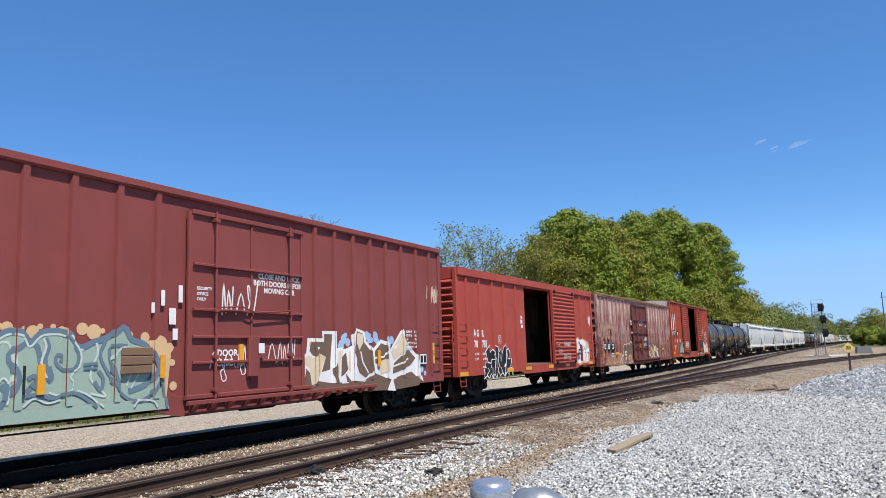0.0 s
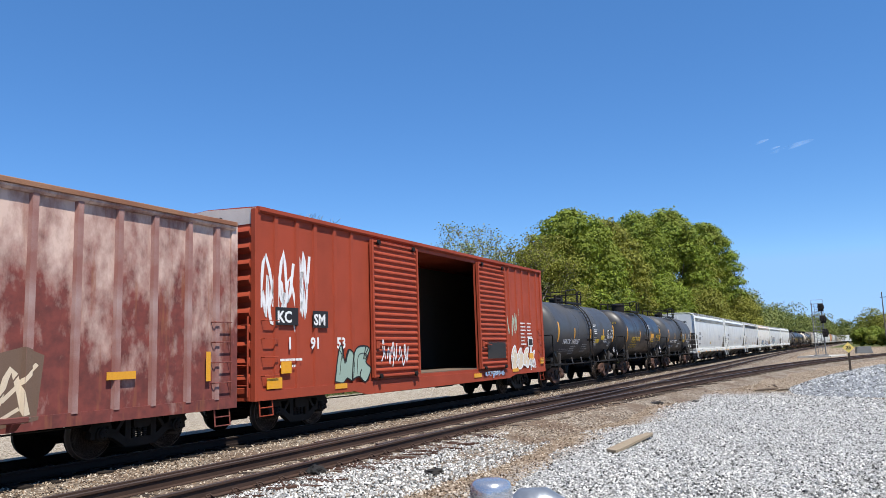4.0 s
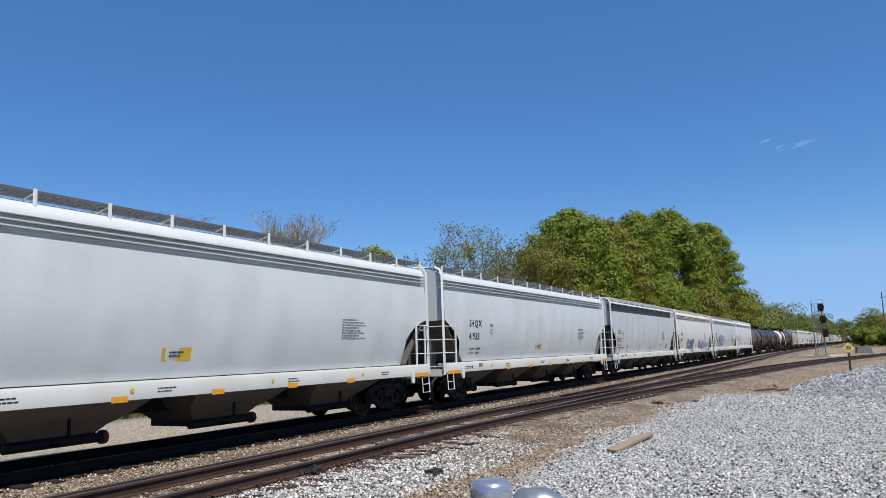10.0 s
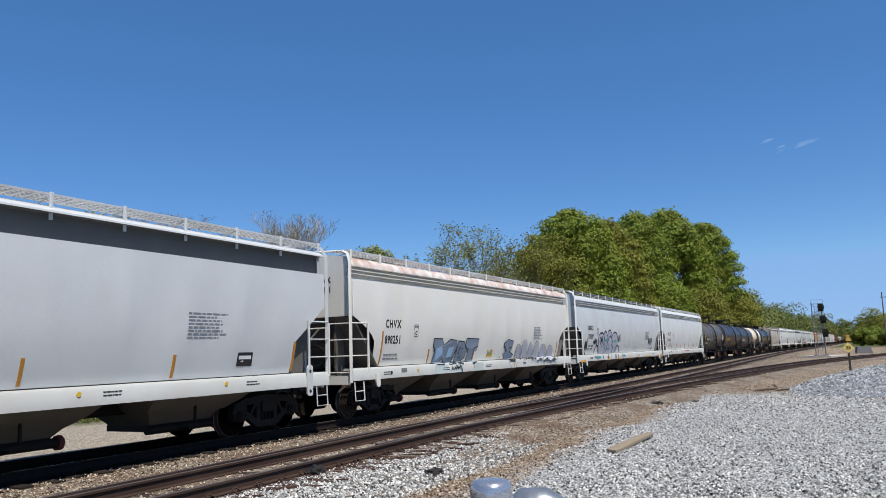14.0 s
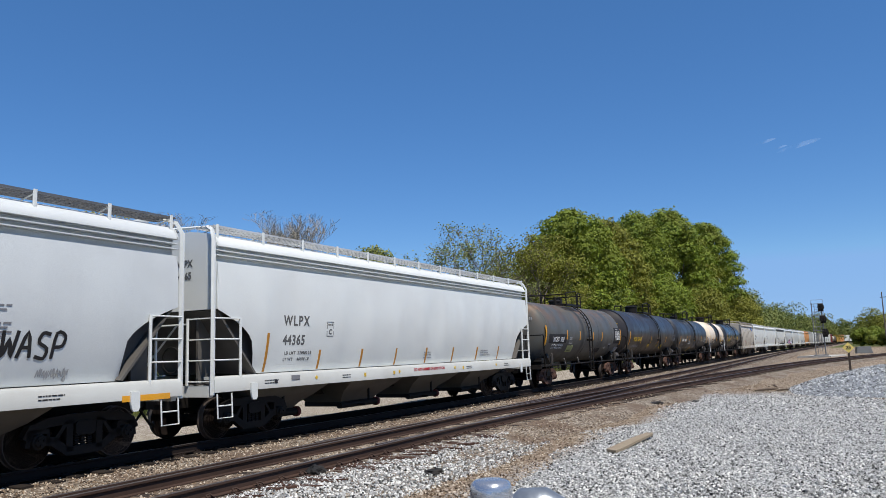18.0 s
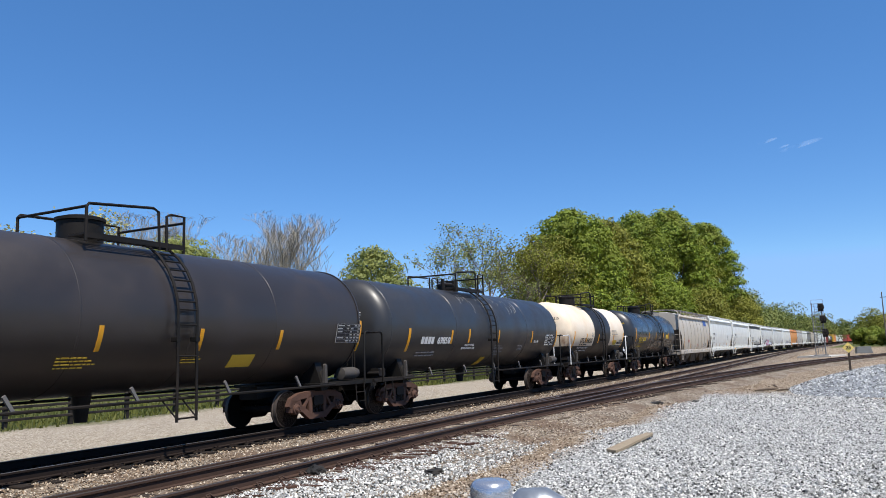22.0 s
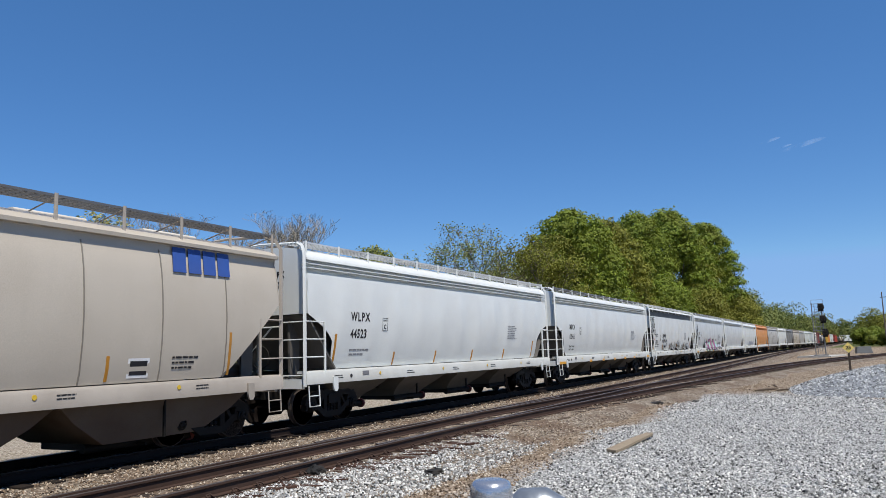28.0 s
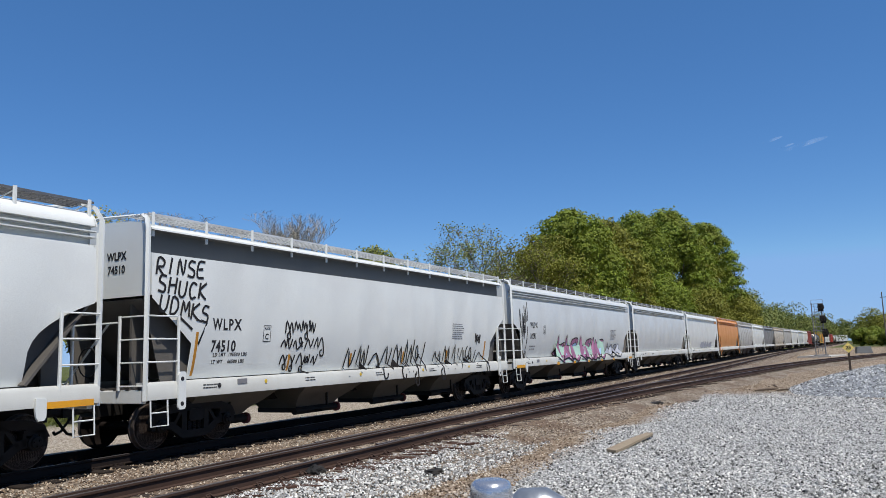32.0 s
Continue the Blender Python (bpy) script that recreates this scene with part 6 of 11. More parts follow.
BLOCK_PIECE.append(("fill", 2, 0, [(5.18, 1.24), (5.28, 1.67), (5.46, 1.95), (5.82, 1.88), (5.92, 1.51), (5.77, 1.25), (5.54, 1.37)]))
BLOCK_PIECE.append(("curve", 1, 0.022, [(5.18, 1.24), (5.28, 1.67), (5.46, 1.95), (5.82, 1.88), (5.92, 1.51), (5.77, 1.25), (5.54, 1.37), (5.18, 1.24)]))
BLOCK_PIECE.append(("fill", 2, 0, [(5.99, 1.22), (6.09, 1.62), (6.32, 1.89), (6.75, 1.81), (6.88, 1.47), (6.73, 1.22), (6.45, 1.35)]))
BLOCK_PIECE.append(("curve", 1, 0.022, [(5.99, 1.22), (6.09, 1.62), (6.32, 1.89), (6.75, 1.81), (6.88, 1.47), (6.73, 1.22), (6.45, 1.35), (5.99, 1.22)]))
BLOCK_PIECE.append(("curve", 1, 0.02, [(0.8, 1.44), (1.0, 1.5), (1.18, 1.36), (1.74, 0.94), (2.12, 1.26)]))

car = boxcar(12.62, 8.76, 5.13, 0.82, OXIDE, "oxide-red high boxcar with closed plug door and graffiti, on the track", [-8.4, -7.55, -6.7, -5.85, -5.0, -4.15, -3.25, -2.41, 2.33, 3.13, 3.95, 4.76, 5.56, 6.41, 7.27, 8.1], post_out=0.07, chord=0.13, dip=(-1.9, 2.3, 0.66))
plug_door(car, -1.68, 1.74, 1.05, 4.75, -1.56, OXIDE)
for x, z0, z1 in ((-4.63, 1.26, 1.74), (-2.27, 1.42, 1.85), (-0.28, 1.6, 2.05), (2.4, 1.35, 1.8), (5.1, 1.42, 1.85), (8.2, 1.4, 2.05)):
    part("reflective_strip", Mesh().box(x - 0.06, x + 0.06, -1.63 if -1.6 < x < 1.8 else -1.575, -1.57 if -1.6 < x < 1.8 else -1.548, z0, z1), YELLOW_REF, car)
SLATE_LINE, PALE_SAGE = gpaint("slate_line", (0.13, 0.19, 0.24)), gpaint("pale_sage", (0.50, 0.58, 0.52))
edge = next(q[3] for q in SAGE_LINES if q[0] == "curve")[:-3]
rnd = random.Random(4)
left_top = [(-8.87 + 0.3 * k, 2.28 + 0.14 * math.sin(k * 0.9) + rnd.uniform(-0.05, 0.05)) for k in range(int((edge[0][0] + 8.87) / 0.3))]
field = [("fill", 3, 0, [(-2.1, 0.83), (-8.87, 0.83)] + left_top + list(edge))]
blobs = [q for q in SAGE_LINES if q[1] == 2] + [("dot", 2, rnd.uniform(0.07, 0.16), [(x, z + 0.05)]) for x, z in left_top]
far_lines = [("curve", k % 2, 0.09 - 0.05 * (k % 2), [(x0, 0.95 + 0.3 * rnd.random()), (x0 + 0.25, 1.5), (x0 + 0.1, 1.9), (x0 + 0.5, 2.1), (x0 + 0.62, 1.6), (x0 + 0.4, 1.3)]) for k, x0 in enumerate(-8.6 + 0.42 * j for j in range(9))]
spray(car, blobs + field + far_lines + [q for q in SAGE_LINES if q[1] != 2], [SLATE_LINE, PALE_SAGE, SP_TAN, SP_SAGE], "sage-green mural with slate outlines and tan drops")
spray(car, BROWN_PIECE, [SP_BROWN, SP_WHITE, SP_CREAM, SP_SKY], "brown and cream letters rimmed in white with blue bubbles")
plate(-4.97, -1.578, 1.5, 0.16, 0.46, BLACK_LET, car, "painted_patch")
tag(car, 7.95, 8.85, 3.3, 3.95, -1.504, 5, 4, SP_CREAM, 0.03)
tag(car, -0.85, 0.25, 2.62, 3.4, -1.605, 9, 3, SP_WHITE, 0.035)
tag(car, -1.2, 0.0, 1.5, 2.0, -1.605, 19, 3, SP_WHITE, 0.025)
tag(car, 0.55, 1.5, 1.55, 2.15, -1.605, 29, 3, SP_WHITE, 0.025)
letters("CLOSE AND LOCK", 0.95, -1.605, 3.52, 0.12, WHITE_LET, car, align="CENTER")
letters("BOTH DOORS BEFORE", 0.95, -1.605, 3.36, 0.12, WHITE_LET, car, align="CENTER")
letters("MOVING CAR", 0.95, -1.605, 3.20, 0.12, WHITE_LET, car, align="CENTER")
letters("DOOR", -0.95, -1.605, 1.80, 0.14, WHITE_LET, car)
letters("LUBE", -0.95, -1.605, 1.60, 0.14, WHITE_LET, car)
letters("SECURITY", -1.5, -1.605, 3.16, 0.065, WHITE_LET, car)
letters("DEVICE", -1.5, -1.605, 3.05, 0.065, WHITE_LET, car)
letters("ONLY", -1.5, -1.605, 2.94, 0.065, WHITE_LET, car)
part("wooden_patch", Mesh().cbox(-3.2, -2.53, -1.60, -1.50, 1.52, 1.67).cbox(-3.2, -2.53, -1.605, -1.50, 1.68, 1.84).cbox(-3.2, -2.53, -1.60, -1.50, 1.85, 2.0), paint("weathered_plank", (0.21, 0.13, 0.08), 0.8), car, "plank patch bolted over the side")
for x, z, w, h in ((-2.28, 2.95, 0.09, 0.3), (-2.05, 2.6, 0.16, 0.32), (-1.86, 3.05, 0.1, 0.34), (-1.98, 2.25, 0.12, 0.22), (-2.5, 2.75, 0.08, 0.2), (0.2, 1.95, 0.18, 0.22)):
    plate(x, -1.556 if x < -1.7 else -1.75, z, w, h, SP_WHITE, car, "paper_label")
for k, (a, b) in enumerate((("EXH W", "8-2"), ("EXW H", "16-2"), ("IH", "16-10"), ("EMPTY C.G.", "5-1"), ("DOOR H", "3-8"))):
    letters(a, 6.6, -1.553, 2.36 - 0.115 * k, 0.07, WHITE_LET, car)
    letters(b, 7.06, -1.553, 2.36 - 0.115 * k, 0.07, WHITE_LET, car)
plate(7.55, -1.56, 1.55, 0.4, 0.3, SP_WHITE, car, "data_panel")
plate(7.45, -1.566, 1.55, 0.14, 0.22, BLACK_LET, car, "data_panel")
plate(7.65, -1.566, 1.55, 0.14, 0.22, BLACK_LET, car, "data_panel")

car = boxcar(30.05, 7.5, 4.65, 0.88, BRIGHT_RED, "faded red boxcar with side door slid open and graffiti", [-6.8, -5.77, -4.66, -3.63, -2.46, 5.67, 6.74], opening=(-1.46, 1.44, 4.34), chord=0.27, end_ribs=13, inside=LINING, dip=(-1.7, 4.7, 0.76))
corrugated_door(car, 1.44, 4.5, 1.08, 4.42, -1.59, BRIGHT_RED, 18, "corrugated sliding door pushed open")
letters("AG", -6.27, -1.51, 2.27, 0.25, WHITE_LET, car, aspect=0.8, gap=1.4)
letters("R", -5.62, -1.51, 2.26, 0.25, WHITE_LET, car, aspect=0.8)
letters("78", -6.25, -1.51, 1.88, 0.25, WHITE_LET, car, aspect=0.8)
letters("783", -5.62, -1.51, 1.88, 0.25, WHITE_LET, car, aspect=0.8)
letters("LD LMT", -6.25, -1.51, 1.6, 0.08, WHITE_LET, car)
letters("LT WT", -6.25, -1.51, 1.42, 0.08, WHITE_LET, car)
letters("158400", -5.62, -1.51, 1.6, 0.08, WHITE_LET, car)
letters("61600", -5.58, -1.51, 1.42, 0.08, WHITE_LET, car)
spray(car, BLACK_PIECE, [SP_BLACK, SP_WHITE], "black spiky letters rimmed in white")
spray(car, PINK_PIECE, [SP_TAN, SP_WHITE, paint("spray_wine", (0.22, 0.03, 0.05), 0.6, bump=0), paint("spray_dusty_pink", (0.50, 0.27, 0.22), 0.6, bump=0)], "white letters with wine-red lines on tan")
plate(5.13, -1.60, 1.55, 0.37, 0.30, BLACK_LET, car, "data_panel")
bars(4, 4.98, -1.606, 1.67, 0.30, 0.27, SP_WHITE, car, 35)
tag(car, 7.0, 7.4, 2.9, 3.4, -1.504, 35, 2, SP_WHITE, 0.035)
SP_FAINT = paint("thin_white_spray", (0.58, 0.44, 0.41), 0.7, bump=0)
spray_word(car, "THE", 1.67, 1.79, 0.23, -1.672, SP_FAINT, 0.028, -0.007, 1, 0.86)
spray_word(car, "BTU", 2.01, 1.49, 0.22, -1.672, SP_FAINT, 0.028, -0.007, 2, 0.79)
spray_word(car, "BUFFER", 2.60, 1.26, 0.24, -1.672, SP_FAINT, 0.028, -0.008, 3, 0.70)
tag(car, 2.72, 3.68, 1.81, 2.06, -1.668, 37, 7, SP_FAINT, 0.024)
m = Mesh().bar([(-4.16, 2.02), (-3.94, 2.02), (-3.94, 2.31), (-4.16, 2.31), (-4.16, 2.02)], 0.02, -1.507, -1.503)
part("stencil_frame", m, WHITE_LET, car, smooth=False)
letters("C", -4.05, -1.507, 2.07, 0.11, WHITE_LET, car, align="CENTER")
letters("PLATE", -4.05, -1.507, 2.22, 0.045, WHITE_LET, car, align="CENTER")
for x, z, w, h in ((-1.84, 3.08, 0.16, 0.12), (-1.86, 2.9, 0.2, 0.16), (-1.82, 2.7, 0.2, 0.13)):
    plate(x, -1.507, z, w, h, SP_WHITE, car, "paper_label")
for x in (-7.2, -3.3, -1.4, 1.2, 3.4, 6.9):
    part("reflective_strip", Mesh().box(x - 0.3, x + 0.3, -1.567, -1.553, 0.9, 1.04), YELLOW_REF, car)

car = boxcar(47.9, 9.2, 4.66, 0.70, PEELED, "chalky peeling red boxcar with rusty roof edge and closed plug door", [-8.6, -7.82, -7.18, -6.24, -5.4, -4.62, -3.8, -2.96, 2.3, 3.14, 3.93, 4.7, 5.51, 6.32, 7.11, 7.95, 8.7], chord=0.12, end_ribs=8, roof_mat=RUSTY, dip=(-2.0, 2.5, 0.6), end_top=OXIDE, post_mat=WORN_POST, post_out=0.07)
plug_door(car, -2.05, 1.62, 1.05, 4.35, -1.57, paint("dull_brown_red_door_paint", (0.13, 0.036, 0.032), 0.65, dirt=(0.20, 0.10, 0.08), amount=0.5, streak=0.4))
part("roof_edge", Mesh().cbox(-9.2, 9.2, -1.63, -1.54, 4.62, 4.72), RUSTY, car, "rusty roof edge")
plate(-8.21, -1.573, 1.78, 0.58, 0.42, BLACK_LET, car, "number_panel")
plate(-7.5, -1.573, 1.78, 0.6, 0.42, BLACK_LET, car, "number_panel")
plate(-6.63, -1.573, 1.77, 0.6, 0.42, BLACK_LET, car, "number_panel")
for txt, x in (("12", -8.44), ("92", -7.72), ("23", -6.86)):
    letters(txt, x, -1.578, 1.64, 0.28, WHITE_LET, car)
for x, glyph in ((-8.5, "K"), (-7.74, "C"), (-6.88, "S")):
    letters(glyph, x, -1.575, 2.2, 0.75, paint("faded_ochre_letter", (0.43, 0.24, 0.15), 0.7, dirt=(0.24, 0.085, 0.065), amount=0.9, streak=0.6, size=2.5, bump=0), car, aspect=0.8)
bars(2, -7.0, -1.57, 1.45, 0.6, 0.3, WHITE_LET, car, 13)
ROSE_TAN = paint("spray_rose_tan", (0.42, 0.22, 0.13), 0.65, bump=0)
spray(car, [("fill", 0, 0, [(-5.6, 0.74), (-8.4, 0.76), (-8.0, 0.95), (-7.5, 1.2), (-7.1, 1.0), (-6.7, 1.35), (-6.3, 1.25), (-5.6, 1.4)])] + TAN_PIECE, [ROSE_TAN, SP_BROWN, SP_CREAM], "tan and brown letters outlined in cream")
spray(car, CREAM_PIECE, [ROSE_TAN, SP_BROWN, SP_CREAM], "tangled cream letters on brown")
tag(car, -5.7, -3.5, 2.1, 2.6, -1.504, 44, 5, paint("spray_faded_grey", (0.2, 0.15, 0.14), 0.7, bump=0), 0.035)
tag(car, 0.4, 1.6, 1.7, 2.3, -1.615, 45, 3, SP_WHITE, 0.03)
letters("BOTH DOORS BEFORE", 0.0, -1.615, 3.24, 0.1, WHITE_LET, car, align="CENTER")
letters("MOVING CAR", 0.0, -1.615, 3.08, 0.1, WHITE_LET, car, align="CENTER")
for x, z0, z1 in ((-8.52, 1.16, 2.07), (-0.4, 1.45, 1.95), (8.45, 1.3, 1.9)):
    part("reflective_strip", Mesh().box(x - 0.06, x + 0.06, -1.64 if abs(x) < 1 else -1.575, -1.57, z0, z1), YELLOW_REF, car)
for x, z in ((-5.85, 1.36), (3.0, 1.45), (6.4, 1.5)):
    part("reflective_strip", Mesh().box(x - 0.3, x + 0.3, -1.575, -1.562, z - 0.07, z + 0.07), YELLOW_REF, car)
for x, z in ((-2.35, 3.3), (-2.3, 3.12), (-2.2, 2.6), (1.2, 3.05)):
    plate(x, -1.575 if x < 0 else -1.615, z, 0.3, 0.1, SP_WHITE, car, "paper_label")

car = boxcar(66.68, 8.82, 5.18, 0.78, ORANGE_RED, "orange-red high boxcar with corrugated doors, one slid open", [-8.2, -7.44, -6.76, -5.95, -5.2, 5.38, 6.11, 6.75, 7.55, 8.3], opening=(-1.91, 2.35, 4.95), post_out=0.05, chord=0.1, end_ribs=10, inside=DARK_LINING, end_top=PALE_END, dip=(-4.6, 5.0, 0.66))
letters("KCSM 19153", -8.93, 0.0, 4.9, 0.15, BLACK_LET, car, align="CENTER", rz=-90)
corrugated_door(car, -4.4, -1.91, 1.1, 4.98, -1.58, ORANGE_RED, 21, "corrugated sliding door")
corrugated_door(car, 2.35, 4.75, 1.1, 4.98, -1.58, ORANGE_RED, 21, "corrugated sliding door slid aside")
plate(-7.85, -1.555, 2.7, 0.8, 0.42, BLACK_LET, car, "number_panel")
plate(-6.6, -1.555, 2.66, 0.6, 0.42, BLACK_LET, car, "number_panel")
letters("KC", -8.2, -1.562, 2.56, 0.27, WHITE_LET, car)
letters("SM", -6.87, -1.562, 2.52, 0.27, WHITE_LET, car)
letters("1", -7.85, -1.556, 1.93, 0.28, WHITE_LET, car)
letters("91", -7.0, -1.556, 1.93, 0.28, WHITE_LET, car)
letters("53", -5.95, -1.556, 1.93, 0.28, WHITE_LET, car)
bars(2, -8.1, -1.556, 1.75, 0.8, 0.3, WHITE_LET, car, 23)
bars(7, 6.3, -1.556, 2.9, 0.55, 1.0, WHITE_LET, car, 24)
bars(6, 7.0, -1.556, 2.9, 0.55, 0.85, WHITE_LET, car, 25)
tag(car, -8.75, -6.9, 3.0, 4.3, -1.506, 26, 3, SP_WHITE, 0.09)
tag(car, -8.7, -7.0, 2.6, 3.6, -1.504, 27, 4, SP_WHITE, 0.07)
piece(car, -6.0, -4.5, 1.0, 2.0, -1.556, 28, 2, SP_SAGE, SP_BLACK, 0.24, 0.04)
tag(car, 4.8, 6.3, 2.3, 3.4, -1.504, 29, 3, SP_MINT, 0.045)
piece(car, 5.3, 7.6, 1.0, 1.85, -1.556, 30, 4, SP_CREAM, SP_WHITE, 0.3, 0.06)
tag(car, 7.0, 7.7, 1.1, 1.45, -1.58, 32, 3, SP_WHITE, 0.035)
tag(car, 2.7, 4.4, 0.8, 0.98, -1.59, 34, 7, SP_SKY, 0.03)
tag(car, -4.1, -2.6, 1.4, 2.1, -1.658, 37, 5, SP_WHITE, 0.035)
plate(3.7, -1.66, 1.75, 1.6, 0.6, paint("black_repair_panel", (0.03, 0.03, 0.03), 0.6), car, "repair_panel")
plate(7.3, -1.56, 2.05, 0.5, 0.36, WHITE_LET, car, "data_panel")
plate(7.3, -1.566, 2.05, 0.4, 0.26, BLACK_LET, car, "data_panel")
for x, z, w, h in ((7.3, 1.45, 0.45, 0.28), (5.6, 0.95, 0.6, 0.13), (2.2, 0.88, 0.6, 0.14), (-8.3, 1.15, 0.5, 0.25), (-7.9, 1.5, 0.35, 0.28), (-5.8, 0.95, 0.5, 0.13), (8.5, 1.25, 0.4, 0.25)):
    part("reflective_strip", Mesh().box(x - w / 2, x + w / 2, -1.575, -1.558, z - h / 2, z + h / 2), YELLOW_REF, car)
bars(1, 3.0, -1.59, 1.02, 1.2, 0.1, WHITE_LET, car, 38)

# tank cars
BLACK_TANK = paint("black_tank_paint", (0.029, 0.0285, 0.029), 0.45, dirt=(0.06, 0.048, 0.04), amount=0.3, streak=0.3, bump=0.05)
DUSTY_TANK = paint("dust_grey_tank_paint", (0.053, 0.055, 0.058), 0.55, dirt=(0.09, 0.085, 0.08), amount=0.35, streak=0.35, bump=0.05)
DEEP_TANK = paint("deep_black_tank_paint", (0.026, 0.0265, 0.028), 0.45, dirt=(0.055, 0.048, 0.043), amount=0.25, streak=0.25, bump=0.05)
GREY_TANK = paint("dusty_black_tank_paint", (0.085, 0.087, 0.08), 0.55, dirt=(0.11, 0.088, 0.066), amount=0.4, streak=0.3, bump=0.06)
BLUE_TANK = paint("blue_black_tank_paint", (0.022, 0.026, 0.032), 0.35, dirt=(0.05, 0.045, 0.04), amount=0.25, streak=0.2, bump=0.04)
BROWN_TANK = paint("brown_black_tank_paint", (0.027, 0.023, 0.021), 0.45, dirt=(0.055, 0.042, 0.038), amount=0.35, streak=0.3, bump=0.05)
STENCIL_GREY = paint("faint_stencil_paint", (0.28, 0.27, 0.25), 0.6, amount=0.1, bump=0)
CREAM_TANK = paint("cream_white_tank_paint", (0.80, 0.73, 0.60), 0.45, dirt=(0.55, 0.30, 0.13), amount=0.4, streak=0.25, bump=0.05)


def rust_on_top(m):
    """Orange-brown rust that has run down from the platform."""
    n, l = m.node_tree.nodes, m.node_tree.links
    b = n["Principled BSDF"]
    src = b.inputs["Base Color"].links[0].from_socket
    tc, sep, high, mul = n.new("ShaderNodeTexCoord"), n.new("ShaderNodeSeparateXYZ"), n.new("ShaderNodeMapRange"), n.new("ShaderNodeMath")
    l.new(tc.outputs["Object"], sep.inputs[0])
    l.new(sep.outputs[2], high.inputs[0])
    high.inputs[1].default_value, high.inputs[2].default_value = 2.7, 3.9
    mul.operation = "MULTIPLY"
    l.new(high.outputs[0], mul.inputs[0])
    l.new(ramp(n, l, noise_tex(n, l, 1.3, 6, (1, 1, 0.45), 0.65), 0.47, 0.68), mul.inputs[1])
    c = mix(n, l, mul.outputs[0], src, (0.21, 0.105, 0.045))
    off, side, band, top = n.new("ShaderNodeMath"), n.new("ShaderNodeMath"), n.new("ShaderNodeMapRange"), n.new("ShaderNodeMath")
    off.operation, off.inputs[1].default_value, side.operation, top.operation = "ADD", 0.85, "ABSOLUTE", "MAXIMUM"
    l.new(sep.outputs[0], off.inputs[0])
    l.new(off.outputs[0], side.inputs[0])
    l.new(side.outputs[0], band.inputs[0])
    band.inputs[1].default_value, band.inputs[2].default_value, band.inputs[3].default_value, band.inputs[4].default_value = 0.1, 0.32, 0.9, 0.0
    l.new(band.outputs[0], top.inputs[0])
    streaky = n.new("ShaderNodeMath")
    streaky.operation, streaky.inputs[1].default_value = "MULTIPLY", 0.5
    l.new(ramp(n, l, noise_tex(n, l, 0.8, 3, (1, 0.15, 0.15)), 0.56, 0.72), streaky.inputs[0])
    l.new(streaky.outputs[0], top.inputs[1])
    l.new(mix(n, l, top.outputs[0], c, (0.036, 0.037, 0.037)), b.inputs["Base Color"])


rust_on_top(GREY_TANK)


def to_width(ob, width):
    """Narrows or widens painted letters to a given width."""
    me = bpy.data.meshes.new_from_object(ob)
    got = max(v.co.x for v in me.vertices) - min(v.co.x for v in me.vertices)
    bpy.data.meshes.remove(me)
    ob.matrix_basis = ob.matrix_basis @ Matrix.Diagonal((width / got / ob.matrix_basis.to_scale().x, 1, 1, 1))


def tank_marks(ob, zc, r, mark, number, x, mat, small, seed, size=0.25, table=None, product=True, ta=-6, at=-16, end=None, limits=()):
    end = x + 2.05 if end is None else end
    half = 0.47 * (end - x)
    if mark:
        to_width(on_shell(mark, x, at, size, mat, ob, zc, r), half)
    else:
        m = Mesh()
        for k in range(4):
            m.box(x + k * 0.22, x + k * 0.22 + 0.17, -0.004, 0.004, -size / 2, size / 2)
        part("owner_mark", m, mat, ob, at=pose(x, -(r + 0.014) * math.cos(radians(at)), zc + (r + 0.014) * math.sin(radians(at)), -at) @ pose(-x, 0, 0), smooth=False)
    to_width(on_shell(number, end - 0.46 * (end - x), at, size, mat, ob, zc, r), 0.46 * (end - x))
    if limits:
        on_shell("LD LMT   " + limits[0], x - 0.05, at - 16, 0.085, small, ob, zc, r, 1.0, 0.012, 1.1)
        on_shell("LT WT     " + limits[1], x - 0.05, at - 23, 0.085, small, ob, zc, r, 1.0, 0.012, 1.1)
    else:
        shell_bars(2, x - 0.1, at - 14, 1.8, 0.22, GREY_LET if small is WHITE_LET else small, ob, zc, r, seed)
    if table:
        c, s = math.cos(radians(ta)), math.sin(radians(ta))
        plate(table, -(r + 0.012) * c, zc + r * s, 1.1, 0.5, small, ob, "certification_table", tilt=-ta)
        m, ink, rnd = Mesh(), Mesh(), random.Random(seed + 7)
        cols = (-0.54, -0.13, 0.05, 0.22, 0.38, 0.54)
        for b in range(6):
            z = -0.243 + b * 0.082
            for x0, x1 in zip(cols, cols[1:]):
                m.box(x0 + 0.006, x1 - 0.006, -0.003, 0.003, z + 0.005, z + 0.077)
                if rnd.random() < 0.85:
                    ink.box(x0 + 0.02, x0 + 0.02 + (x1 - x0 - 0.04) * rnd.uniform(0.5, 1.0), -0.006, -0.0035, z + 0.024, z + 0.056)
        tagged(part("table_grid", m, BLACK_LET, ob, at=pose(table, -(r + 0.02) * c, zc + r * s, -ta), smooth=False), kind="stuff")
        tagged(part("small_print", ink, small, ob, at=pose(table, -(r + 0.02) * c, zc + r * s, -ta), smooth=False), kind="stuff")
    if product:
        on_shell("SODIUM", product, -18, 0.09, small, ob, zc, r)
        on_shell("HYDROXIDE", product, -23, 0.09, small, ob, zc, r)


